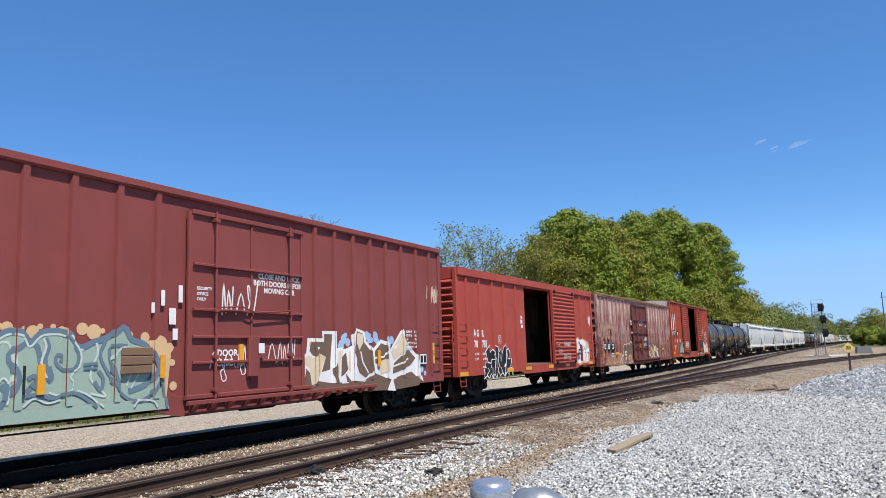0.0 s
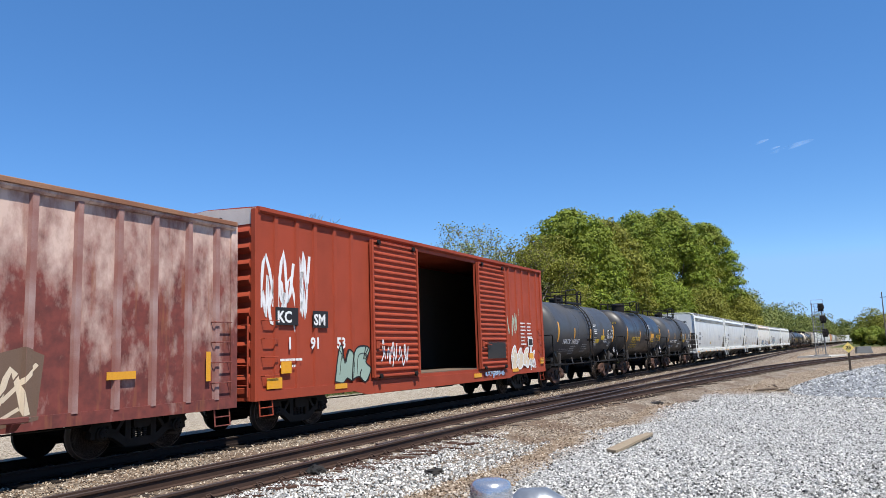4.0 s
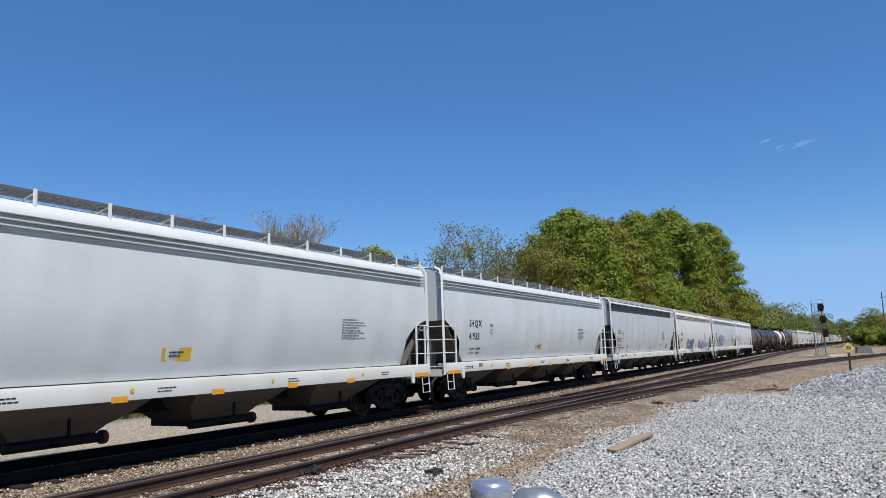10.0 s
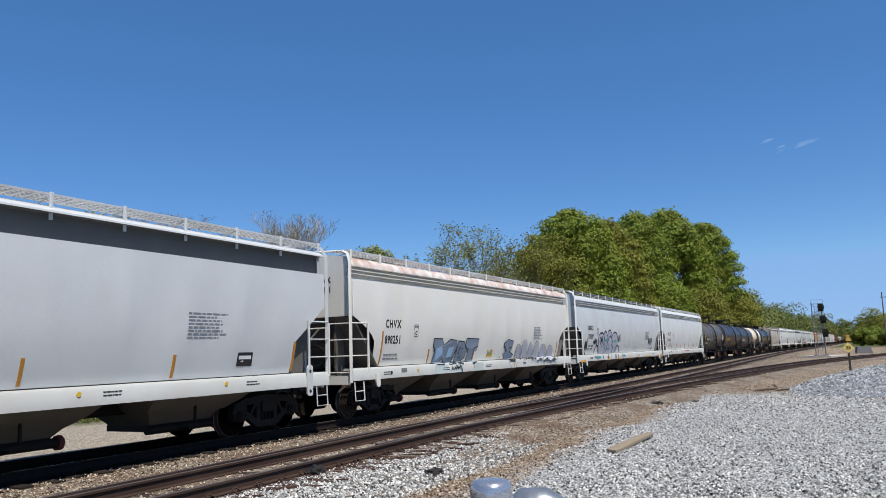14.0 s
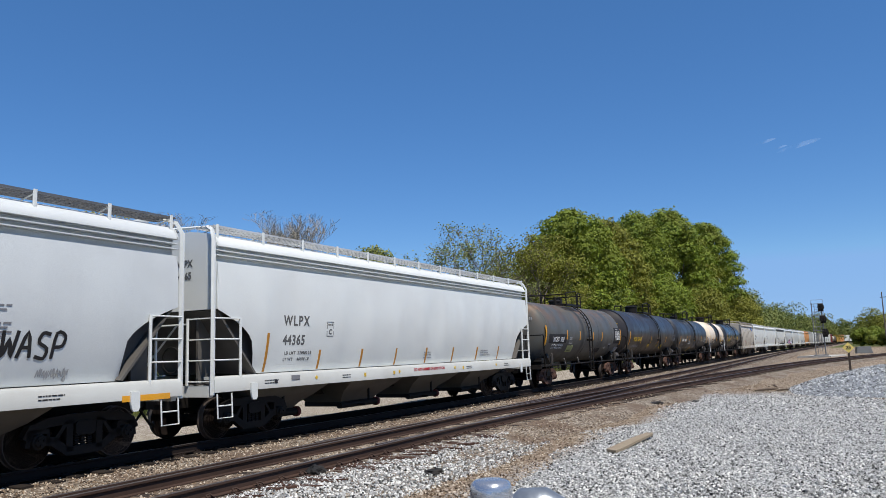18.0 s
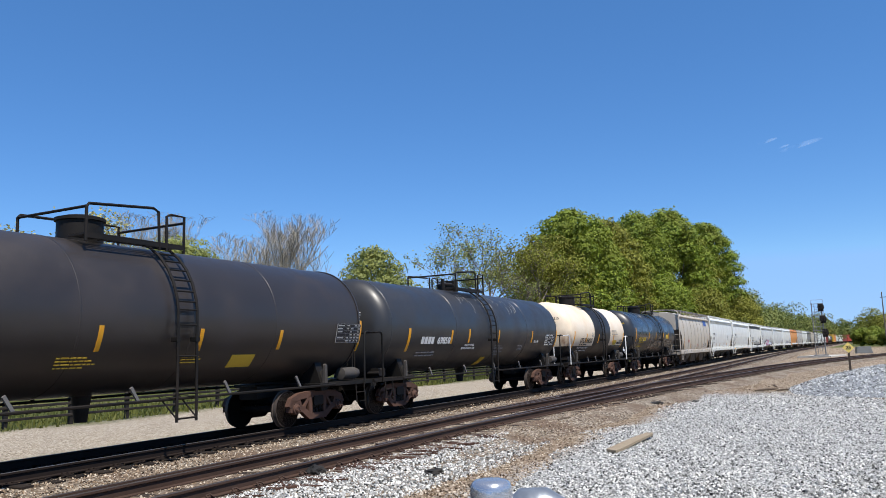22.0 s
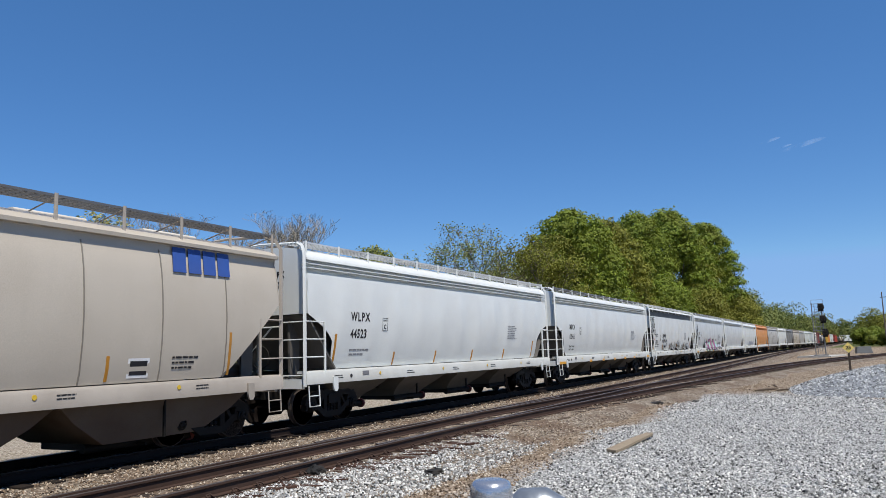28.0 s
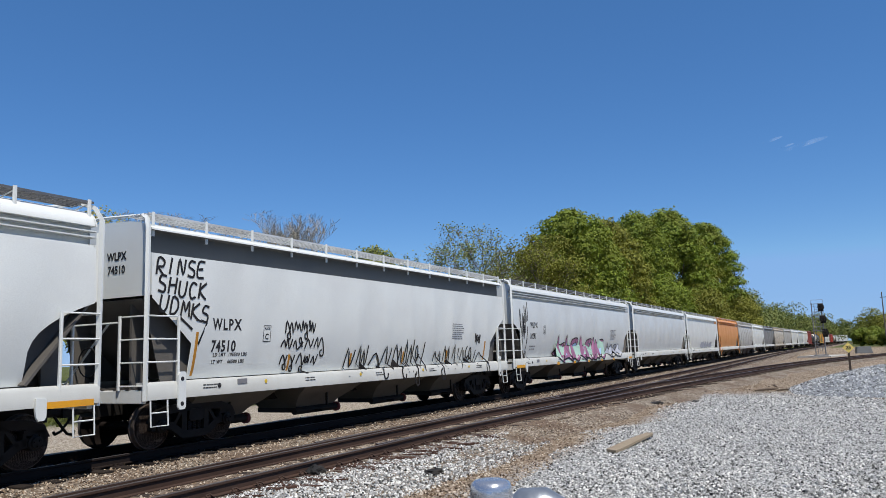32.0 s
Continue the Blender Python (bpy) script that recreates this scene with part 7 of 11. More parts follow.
def head_marks(ob, half, zc, r, text, mat, seed):
    """Marks on the dished head that faces down the line."""
    if text:
        letters(text, -half - 0.008, -0.45, zc + 0.55, 0.12, mat, ob, align="CENTER", rz=-90, tilt=8, gap=1.1)
    rnd, m = random.Random(seed), Mesh()

    def face(y, z):
        q = min(0.98, math.hypot(y, z) / r)
        return -half + 0.6 * (1 - (1 - q ** 2.3) ** (1 / 2.3))

    for k in range(5):
        y, end = -0.78, -0.78 + rnd.uniform(0.35, 0.6)
        while y < end:
            w, z = rnd.uniform(0.03, 0.08), 0.40 - 0.075 * k
            x = min(face(y, z), face(y + w, z), face(y, z - 0.02), face(y + w, z - 0.02))
            m.box(x - 0.008, x + 0.03, y, y + w, z - 0.018, z)
            y += w + 0.03
    tagged(part("small_print", m, mat, ob, at=pose(0, 0, zc), smooth=False), kind="stuff")


car = tank_car(82.2, 5.3, 1.47, 2.63, DUSTY_TANK, "black tank car with white lettering and top platform", 4.1, -0.65, dome="low", strips=[(-4.4, -23, 14, 0.14), (-2.1, -16, 4, 0.11), (0.5, -16, 4, 0.11), (2.8, -16, 4, 0.11), (4.82, -23, 14, 0.14)], seams=(-1.5, 1.6))
tank_marks(car, 2.63, 1.47, "NATX", "160157", -3.68, WHITE_LET, WHITE_LET, 3, table=4.05, product=3.0, at=-22, end=-1.31)
head_marks(car, 5.3, 2.63, 1.47, "NATX 160157", WHITE_LET, 4)
diamond(car, -5.62, -1.0, 1.32, 0.2, "1824")
diamond(car, 5.3, -1.3, 1.55, 0.2, "1824")
for x, a, w in ((1.75, -22, 0.75), (2.75, -14, 0.6)):
    shell_patch(car, 2.63, 1.47, x - w / 2, x + w / 2, a - 4.5, a + 4.5, YELLOW_LET, "notice", "yellow notice panel")
for x, a, w, h, n, sd in ((0.95, 14, 0.55, 0.18, 2, 5), (1.05, 4, 0.55, 0.3, 3, 6), (1.05, -12, 0.6, 0.5, 5, 7), (-0.6, -26, 1.0, 0.5, 4, 8), (-2.3, -30, 0.9, 0.5, 4, 9), (3.8, -22, 0.6, 0.3, 3, 10)):
    shell_bars(n, x, a, w, h, GREY_LET if a < -11 else WHITE_LET, car, 2.63, 1.47, sd)

car = tank_car(94.6, 5.1, 1.47, 2.62, BLACK_TANK, "glossy black tank car with yellow lettering", 4.2, -0.37, dome="wide", strips=[(-4.38, -22.5, 14, 0.13), (-1.19, -22.5, 4.5, 0.11), (1.87, -22.5, 4.5, 0.11), (4.73, -22.5, 14.5, 0.13)], seams=(-2.0, 1.2))
tank_marks(car, 2.62, 1.47, "UTLX", "631512", -3.37, YELLOW_LET, YELLOW_LET, 13, table=3.97, product=2.1, ta=-10.5, at=-15.2, end=-1.35, limits=("201500 LB  91 800 KG", "61500 LB  27 700 KG"))
shell_patch(car, 2.62, 1.47, 2.72, 3.2, -41, -28.5, GREY_LET, "notice", "small framed notice", 0.006)
shell_patch(car, 2.62, 1.47, 2.75, 3.17, -40, -29.5, BLACK_TANK, "notice", "small framed notice", 0.009)
head_marks(car, 5.1, 2.62, 1.47, "UTLX 631512", YELLOW_LET, 14)
on_shell("THE TANK CAR PEOPLE", -3.35, -24, 0.085, YELLOW_LET, car, 2.62, 1.47)
shell_patch(car, 2.62, 1.47, 1.97, 2.72, -14.5, -1.6, YELLOW_REF, "notice", "yellow notice panel")
diamond(car, -5.45, -1.0, 1.35, 0.2, "1824")
diamond(car, 5.15, -1.3, 1.55, 0.2, "1824")
shell_bars(3, 0.9, 22, 0.7, 0.3, WHITE_LET, car, 2.62, 1.47, 15)

car = tank_car(107.0, 5.4, 1.45, 2.6, DUSTY_TANK, "black tank car with slanted white lettering", 4.1, -0.95, dome="low", strips=[(-4.38, -23.5, 14, 0.13), (-2.1, -15.5, 4, 0.1), (0.46, -16.5, 3, 0.1), (2.45, -16.5, 3, 0.1), (4.8, -23.5, 14, 0.13)], seams=(-1.5, 1.6))
tank_marks(car, 2.6, 1.45, "NATX", "160221", -3.68, WHITE_LET, WHITE_LET, 16, table=4.1, product=3.0, at=-22.7, end=-1.31, limits=("196700 LB  90600 KG", "67000 LB  28700 KG"))
head_marks(car, 5.4, 2.6, 1.45, "NATX 160221", WHITE_LET, 17)
shell_patch(car, 2.6, 1.45, 1.4, 2.15, -26, -17, YELLOW_LET, "notice", "yellow notice panel")
diamond(car, -5.7, -1.0, 1.32, 0.2, "1824")
diamond(car, 5.3, -1.3, 1.55, 0.2, "1824")
for x, a, w, h, n, sd in ((1.0, 2, 0.6, 0.4, 4, 18), (-0.6, -28, 1.0, 0.4, 3, 19), (3.7, -22, 0.6, 0.3, 3, 20)):
    shell_bars(n, x, a, w, h, WHITE_LET, car, 2.6, 1.45, sd)

# covered hoppers, first run
GREY_WHITE = paint("light_grey_hopper_paint", (0.595, 0.615, 0.60), 0.45, dirt=(0.40, 0.41, 0.42), amount=0.35, streak=0.3, bump=0.04)
WHITE = paint("white_hopper_paint", (0.69, 0.705, 0.67), 0.45, dirt=(0.50, 0.50, 0.49), amount=0.35, streak=0.3, bump=0.04)
WHITE_RUSTY = paint("white_paint_with_rust_streaks", (0.69, 0.675, 0.61), 0.5, dirt=(0.52, 0.40, 0.30), amount=0.15, streak=0.25, bump=0.05)
RUST_ROOF = paint("rust_streaked_white_roof", (0.68, 0.65, 0.61), 0.6, dirt=(0.36, 0.12, 0.035), amount=1.0, streak=0.55, size=1.9)
TAN = paint("tan_hopper_paint", (0.47, 0.42, 0.345), 0.5, dirt=(0.34, 0.29, 0.23), amount=0.35, streak=0.3, bump=0.05)
ORANGE = paint("faded_orange_hopper_paint", (0.60, 0.25, 0.07), 0.55, dirt=(0.55, 0.35, 0.2), amount=0.5, streak=0.4)
SLATE = paint("slate_grey_hopper_paint", (0.20, 0.20, 0.20), 0.55, dirt=(0.14, 0.13, 0.12), amount=0.4)
DULL = paint("dull_grey_hopper_paint", (0.42, 0.41, 0.38), 0.55, dirt=(0.3, 0.27, 0.24), amount=0.45)
PALE_BOARD = paint("pale_walkway_steel", (0.58, 0.59, 0.59), 0.5, 0.2)
DARK_BOARD = paint("dark_walkway_steel", (0.16, 0.165, 0.17), 0.5, 0.4)


STENCIL = paint("thin_grey_stencil_paint", (0.20, 0.20, 0.21), 0.6, amount=0.1, bump=0)


def hopper_marks(ob, half, mark, number, y=-1.585, x=None, mat=None, size=0.24, seed=1, z=2.66, limits=(), data=True, wide=(0.85, 1.25, 0.85, 1.1), frame_x=1.65):
    """wide: width and spacing of the mark's letters, then of the number's."""
    mat = mat or BLACK_LET
    x = -half + 2.0 if x is None else x
    letters(mark, x, y, z, size, mat, ob, aspect=wide[0], gap=wide[1])
    letters(number, x, y, z - 0.46, size, mat, ob, aspect=wide[2], gap=wide[3])
    if limits:
        letters("LD LMT  " + limits[0], x + 0.09, y, 1.8, 0.075, mat, ob, gap=1.15)
        letters("LT WT    " + limits[1], x + 0.06, y, 1.65, 0.075, mat, ob, gap=1.15)
    else:
        bars(2, x, y + 0.005, z - 0.72, 0.95, 0.24, STENCIL, ob, seed)
    m = Mesh().bar([(0, 0), (0.26, 0), (0.26, 0.36), (0, 0.36), (0, 0)], 0.02, y - 0.002, y + 0.002)
    part("stencil_frame", m, mat, ob, at=pose(x + frame_x, 0, z - 0.25), smooth=False)
    letters("C", x + frame_x + 0.13, y - 0.002, z - 0.2, 0.13, mat, ob, align="CENTER")
    letters("PLATE", x + frame_x + 0.13, y - 0.002, z + 0.02, 0.05, mat, ob, align="CENTER")
    letters(mark, -half + 0.092, -0.55, 3.75, 0.16, mat, ob, rz=-90, align="CENTER", aspect=0.9)
    letters(number, -half + 0.092, -0.55, 3.48, 0.16, mat, ob, rz=-90, align="CENTER", aspect=0.9)
    if data:
        bars(8, half - 4.6, y + 0.01, 2.72, 1.15, 0.56, STENCIL, ob, seed + 1)


def sill_marks(ob, half, seed, amber=True, prints=(0, 1, 2, 3, 4)):
    rnd = random.Random(seed)
    if amber:
        for f in (-0.93, -0.45, -0.2, 0.05, 0.3, 0.55, 0.93):
            x = half * f
            w = 0.55 if abs(f) > 0.9 else 0.24
            part("reflective_strip", Mesh().box(x - w, x + w if abs(f) > 0.9 else x + 0.1, -1.608, -1.601, 1.02, 1.13), YELLOW_REF, ob)
    for k in prints:
        bars(2, -half * 0.85 + k * half * 0.38 + rnd.uniform(-0.3, 0.3), -1.604, 1.26, 0.5, 0.12, BLACK_LET, ob, seed + k)
    for f in (-0.62, -0.18, 0.22, 0.6):
        part("sill_dot", lambda: Mesh().lathe([(-1.612, 0.045), (-1.602, 0.045)], 1, 12), YELLOW_LET, ob, "round yellow mark on the sill", key="sill_dot", at=pose(half * f, 0, 1.22))
    part("sill_plate", Mesh().cbox(-half + 2.45, -half + 2.75, -1.612, -1.601, 1.2, 1.31), STENCIL, ob)
    part("lift_eye", Mesh().lathe([(-1.612, 0.05), (-1.602, 0.05)], 1, 12, (-half + 1.9, 0, 1.2)), BLACK_LET, ob)


def notice(ob, x, z=1.62, y=-1.575, w=0.5):
    plate(x, y, z, w, 0.26, YELLOW_LET, ob, "notice", "yellow notice panel")
    bars(2, x - 0.2, y - 0.006, z + 0.08, 0.4, 0.15, BLACK_LET, ob, 77)


ROWS = [(123.2, 9.45, "SHQX", "41958"), (143.0, 9.35, "SHQX", "41933")]
for k, (c, h, a, b) in enumerate(ROWS):
    car = hopper(c, h, GREY_WHITE, "light grey covered hopper with dark lettering and white ladders", "arch", post_mat=WHITE, board_mat=DARK_BOARD, seed=k + 1, number_of_panels=13)
    hopper_marks(car, h, a, b, seed=30 + k, z=2.62, size=0.25, limits=("220000", "65000"))
    sill_marks(car, h, 40 + 10 * k)
    notice(car, -0.55, 1.86, w=0.74)

car = hopper(162.9, 9.05, paint("cool_white_hopper_paint", (0.56, 0.575, 0.565), 0.45, dirt=(0.42, 0.42, 0.42), amount=0.4, streak=0.35, bump=0.04), "white covered hopper with black stencilled lettering", "flat", seed=5, strips=[(-7.7, 1.4, 2.35), (-5.25, 1.4, 1.85), (-2.25, 1.4, 1.85), (1.1, 1.4, 1.85), (4.2, 1.4, 1.85), (7.85, 1.4, 2.1)], board_mat=PALE_BOARD, deep=True)
hopper_marks(car, 9.05, "CHVX", "889222", -1.565, -7.63, seed=61, z=2.5, limits=("204400", "65600    CCC 5-90"), wide=(0.62, 1.6, 0.72, 1.6), frame_x=1.15)
sill_marks(car, 9.05, 62, False)
plate(6.2, -1.56, 1.72, 0.5, 0.3, BLACK_LET, car, "data_panel")
plate(6.2, -1.566, 1.76, 0.4, 0.08, SP_WHITE, car, "data_panel")
part("painted_dot", Mesh().lathe([(-1.562, 0.07), (-1.55, 0.07)], 1, 14, (-7.5, 0, 1.85)), RED_LET, car)
tag(car, -7.2, -6.8, 1.44, 1.58, -1.56, 63, 4, GREY_LET, 0.018)

car = hopper(182.0, 9.0, WHITE_RUSTY, "dirty white covered hopper with rust-streaked roof and blue graffiti", "arch", seed=6, roof_mat=RUST_ROOF, strips=[(-7.4, 1.42, 2.4), (-4.6, 1.42, 1.85), (-1.3, 1.42, 1.85), (1.6, 1.42, 1.8), (7.4, 1.42, 2.1)], board_mat=PALE_BOARD)
hopper_marks(car, 9.0, "CHVX", "898251", -1.585, -7.25, seed=64, z=2.5)
part("rust_stains", Mesh().prism([(-1.545, 4.165), (-1.542, 4.2), (-1.457, 4.353), (-1.305, 4.447), (-0.8, 4.527), (-0.8, 4.515), (-1.3, 4.435), (-1.45, 4.345), (-1.53, 4.2)], 0, -8.8, 8.8), RUST_ROOF, car, "rust running down from the roof edge")
m = Mesh()
for mi, pts, layer in spray_polys(BLOCK_PIECE):
    for low in (False, True):
        q = clip_poly(pts, 1, 1.42, not low)
        if q:
            m.add([(a, -(1.607 if low else 1.57) - 0.003 * layer, b) for a, b in q], [tuple(range(len(q)))], mi)
part("graffiti", m, [paint("spray_slate", (0.20, 0.25, 0.31), 0.65, bump=0), SP_BLACK, SP_LILAC, SP_SKY], car, "slate-blue block letters and pale bubble letters", smooth=False)
part("graffiti", Mesh().box(-4.5, -3.6, -1.603, -1.601, 1.06, 1.33).box(-3.1, -2.5, -1.603, -1.601, 1.06, 1.33).box(-1.6, -0.9, -1.603, -1.601, 1.06, 1.33), paint("spray_faint_mint", (0.52, 0.60, 0.57), 0.65, bump=0), car, "faint mint drips on the sill", smooth=False)
tag(car, -3.4, -2.6, 1.12, 1.3, -1.61, 67, 4, SP_BLACK, 0.02)
sill_marks(car, 9.0, 68, False)
notice(car, 0.1, 1.65)

car = hopper(201.85, 9.65, GREY_WHITE, "light grey covered hopper with a black bubble-letter graffiti", "arch", post_mat=WHITE, board_mat=DARK_BOARD, seed=7, number_of_panels=13)
hopper_marks(car, 9.65, "MBKX", "175337", seed=69, limits=("220600", "65400"))
sill_marks(car, 9.45, 70)
m = Mesh()
BUBBLES = [[(-4.0, 2.0), (-4.0, 2.34), (-3.91, 2.61), (-3.55, 2.69), (-3.19, 2.54), (-2.83, 1.83), (-2.77, 1.43)], [(-4.76, 1.7), (-4.76, 2.29), (-4.7, 2.51), (-4.43, 2.63), (-4.11, 2.43), (-3.78, 2.03), (-3.63, 1.57)],
           [(-3.05, 1.6), (-3.05, 2.3), (-2.83, 2.49), (-2.35, 2.58), (-1.95, 2.31), (-1.91, 1.91), (-2.29, 1.53), (-2.34, 1.43)], [(-5.66, 1.5), (-5.71, 2.2), (-5.54, 2.45), (-5.18, 2.53), (-4.82, 2.42), (-4.5, 1.94), (-4.4, 1.43)],
           [(-4.17, 1.5), (-3.84, 2.21), (-3.41, 2.36), (-3.05, 2.16), (-2.84, 1.55), (-2.9, 1.43)], [(-6.43, 1.44), (-6.14, 1.82), (-5.82, 1.84), (-5.59, 1.55), (-5.5, 1.43)], [(-2.29, 1.48), (-2.04, 1.77), (-1.63, 1.81), (-1.37, 1.51), (-1.33, 1.43)]]
for k, pts in enumerate(BUBBLES):
    arc = curve_pts(pts, 4)
    if k < 5:
        xs_, zs_ = [q[0] for q in arc], [q[1] for q in arc]
        cols = [min(xs_) + (max(xs_) - min(xs_)) * c / 10 for c in range(11)]
        tops = [max([z for x, z in arc if abs(x - c) < 0.09] + [1.5]) for c in cols]
        grid = [(c, -1.578 - 0.003 * k, 1.43 + (t - 1.43) * r / 6) for c, t in zip(cols, tops) for r in range(7)]
        m.add(grid, [(7 * c + r, 7 * c + r + 1, 7 * c + r + 8, 7 * c + r + 7) for c in range(10) for r in range(6)], 1)
    m.ribbon(arc, 0.062, -1.5805 - 0.003 * k, mi=0)
    m.ribbon(arc[len(arc) // 3: 2 * len(arc) // 3], 0.085, -1.581 - 0.003 * k, mi=0)
for x0, x1 in ((-6.44, -6.46), (-5.48, -5.3), (-4.4, -4.38), (-3.68, -3.78), (-2.77, -2.75), (-2.92, -3.0), (-2.34, -2.34), (-1.33, -1.24)):
    m.ribbon([(x0, 1.36), (x1, 1.05)], 0.05, -1.607, mi=0)
for x0, x1, z in ((-6.71, -5.87, 1.22), (-4.76, -4.11, 2.12), (-4.04, -3.49, 1.66), (-2.68, -2.12, 2.08), (-1.33, -0.82, 1.23)):
    for dz in (-0.03, 0.02):
        m.ribbon([(x0 + 2 * dz, z + dz), (x1 + dz, z + dz + 0.01)], 0.045, -1.61, mi=2)
part("bubble_graffiti", m, [SP_BLACK, SP_LILAC, SP_TEAL], car, "black bubble outlines with grey fill and teal dashes", smooth=False)
tag(car, -8.2, -7.75, 1.62, 2.2, -1.585, 71, 4, SP_BLACK, 0.035)
tag(car, -6.74, -5.9, 1.88, 2.2, -1.585, 72, 5, SP_BLACK, 0.04)
tag(car, -5.5, -5.0, 1.95, 2.35, -1.6, 70, 3, SP_BLACK, 0.03)
tag(car, -1.7, -1.2, 2.0, 2.45, -1.585, 73, 2, SP_BLACK, 0.045)
spray_word(car, "WASP", 6.0, 1.85, 0.42, -1.585, SP_BLACK, 0.06, 0.0, 74, 0.7)
tag(car, 6.7, 7.3, 1.5, 1.68, -1.585, 75, 5, GREY_LET, 0.02)
m = Mesh()
rnd = random.Random(75)
for k in range(10):
    x, w, h = -0.6 + 0.52 * k, rnd.uniform(0.4, 0.75), rnd.uniform(0.4, 0.72)
    m.ribbon([(x + w * (0.5 - 0.5 * math.cos(math.pi * q / 9)), 1.46 + h * math.sin(math.pi * (0.08 + 0.84 * q / 9))) for q in range(10)], 0.022, -1.585)
    m.ribbon([(x + 0.15, 1.05), (x + 0.2, 1.33)], 0.02, -1.607)
part("graffiti_tag", m, SP_WHITE, car, "thin white bubble outlines", smooth=False)

car = hopper(221.35, 8.95, WHITE, "white covered hopper with grey streaks and amber strips", "arch", seed=8, strips=[(-7.2, 1.42, 2.3), (-5.2, 1.42, 1.9), (-3.3, 1.42, 1.9), (-1.5, 1.42, 1.9), (0.35, 1.42, 1.9), (2.2, 1.42, 1.9), (4.1, 1.42, 1.9), (6.0, 1.42, 1.9)], board_mat=PALE_BOARD)
hopper_marks(car, 8.95, "WLPX", "44365", x=-6.63, z=2.49, mat=paint("grey_lettering_paint", (0.12, 0.12, 0.12), 0.6, bump=0), seed=76, limits=("220000 LB", "66000 LB"), data=False)
sill_marks(car, 8.95, 78, False, (0, 1, 3, 4))
letters("DO NOT HAMMER ON SIDES OF CAR", -0.75, -1.606, 1.2, 0.085, RED_LET, car)
for x in (-3.4, -1.9, 2.6):
    plate(x, -1.605, 1.2, 0.1, 0.1, YELLOW_LET, car, "notice")
bars(3, 0.2, -1.58, 1.8, 0.7, 0.25, GREY_LET, car, 79)
bars(3, 4.4, -1.58, 1.8, 0.9, 0.25, GREY_LET, car, 80)

# tank cars, second run
car = tank_car(239.05, 6.75, 1.47, 2.52, GREY_TANK, "dusty dark grey tank car with black name panel and rust", 5.4, -0.78, dome="low", strips=[(-6.35, -26, 11, 0.13), (-3.43, -14, 4, 0.1), (-1.38, -15.5, 2.5, 0.1), (0.9, -17, 1.6, 0.1), (2.56, -17, 1.6, 0.1), (6.47, -26, 11, 0.13)], seams=(-0.4, 1.9, 4.6))
shell_patch(car, 2.52, 1.47, -5.95, -3.5, -20, -4, BLACK_LET, "name_panel", "black name panel", 0.012)
on_shell("WCHX", -5.45, -13, 0.235, WHITE_LET, car, 2.52, 1.47, 0.78, 0.03, 1.05)
on_shell("1018", -4.45, -13, 0.235, WHITE_LET, car, 2.52, 1.47, 0.8, 0.03)
on_shell("LD LMT 193000 LB 87550 KG", -5.45, -24, 0.09, WHITE_LET, car, 2.52, 1.47)
on_shell("LT WT   70000 LB 31750 KG", -5.45, -29.5, 0.09, WHITE_LET, car, 2.52, 1.47)
shell_patch(car, 2.52, 1.47, -3.1, -2.2, -39.5, -26, paint("dull_lime_notice_sheet", (0.40, 0.42, 0.18), 0.6, bump=0), "notice", "greenish-yellow notice panel")
shell_bars(1, -3.0, -33, 0.7, 0.12, BLACK_LET, car, 2.52, 1.47, 82)
shell_bars(2, -3.1, -9.5, 0.5, 0.12, WHITE_LET, car, 2.52, 1.47, 81)
shell_bars(3, -3.12, -15.5, 0.6, 0.18, GREY_LET, car, 2.52, 1.47, 181)
shell_bars(3, 1.0, -34, 0.4, 0.2, GREY_LET, car, 2.52, 1.47, 182)
shell_bars(2, 3.3, -30, 0.4, 0.12, GREY_LET, car, 2.52, 1.47, 184)
shell_patch(car, 2.52, 1.47, 1.75, 2.7, -45, -33, BLACK_LET, "patch_plate", "black painted-out patch", 0.006)
shell_patch(car, 2.52, 1.47, 5.05, 6.38, -23, 13, BLACK_LET, "certification_table", "black panel with a white table", 0.01)
bars(1, 5.2, -1.49, 2.78, 0.6, 0.07, WHITE_LET, car, 83)
m = Mesh()
for row in range(7):
    for x0, x1 in ((0.0, 0.42), (0.435, 0.6), (0.615, 0.78), (0.795, 0.96)):
        m.box(5.2 + x0, 5.2 + x1, -1.492, -1.486, 2.14 + row * 0.075, 2.2 + row * 0.075)
tagged(part("table_grid", m, WHITE_LET, car, smooth=False), kind="stuff")
m = Mesh()
rnd = random.Random(183)
for row in range(7):
    for x0, x1 in ((0.02, 0.4), (0.455, 0.58), (0.635, 0.76), (0.815, 0.94)):
        m.box(5.2 + x0, 5.2 + x0 + (x1 - x0) * rnd.uniform(0.6, 1.0), -1.496, -1.493, 2.156 + row * 0.075, 2.184 + row * 0.075)
tagged(part("small_print", m, BLACK_LET, car, smooth=False), kind="stuff")
shell_patch(car, 2.52, 1.47, 4.1, 4.55, -34, -23, GREY_LET, "notice", "small framed notice", 0.006)
shell_patch(car, 2.52, 1.47, 4.14, 4.32, -33, -26, BLACK_LET, "notice", "small framed notice", 0.009)
shell_patch(car, 2.52, 1.47, 4.35, 4.51, -33, -26, BLACK_LET, "notice", "small framed notice", 0.009)
shell_patch(car, 2.52, 1.47, 5.65, 6.4, -46, -32, GREY_LET, "patch_plate", "pale grey patch plate", 0.012)
head_marks(car, 6.65, 2.52, 1.47, "WCHX 1018", WHITE_LET, 84)
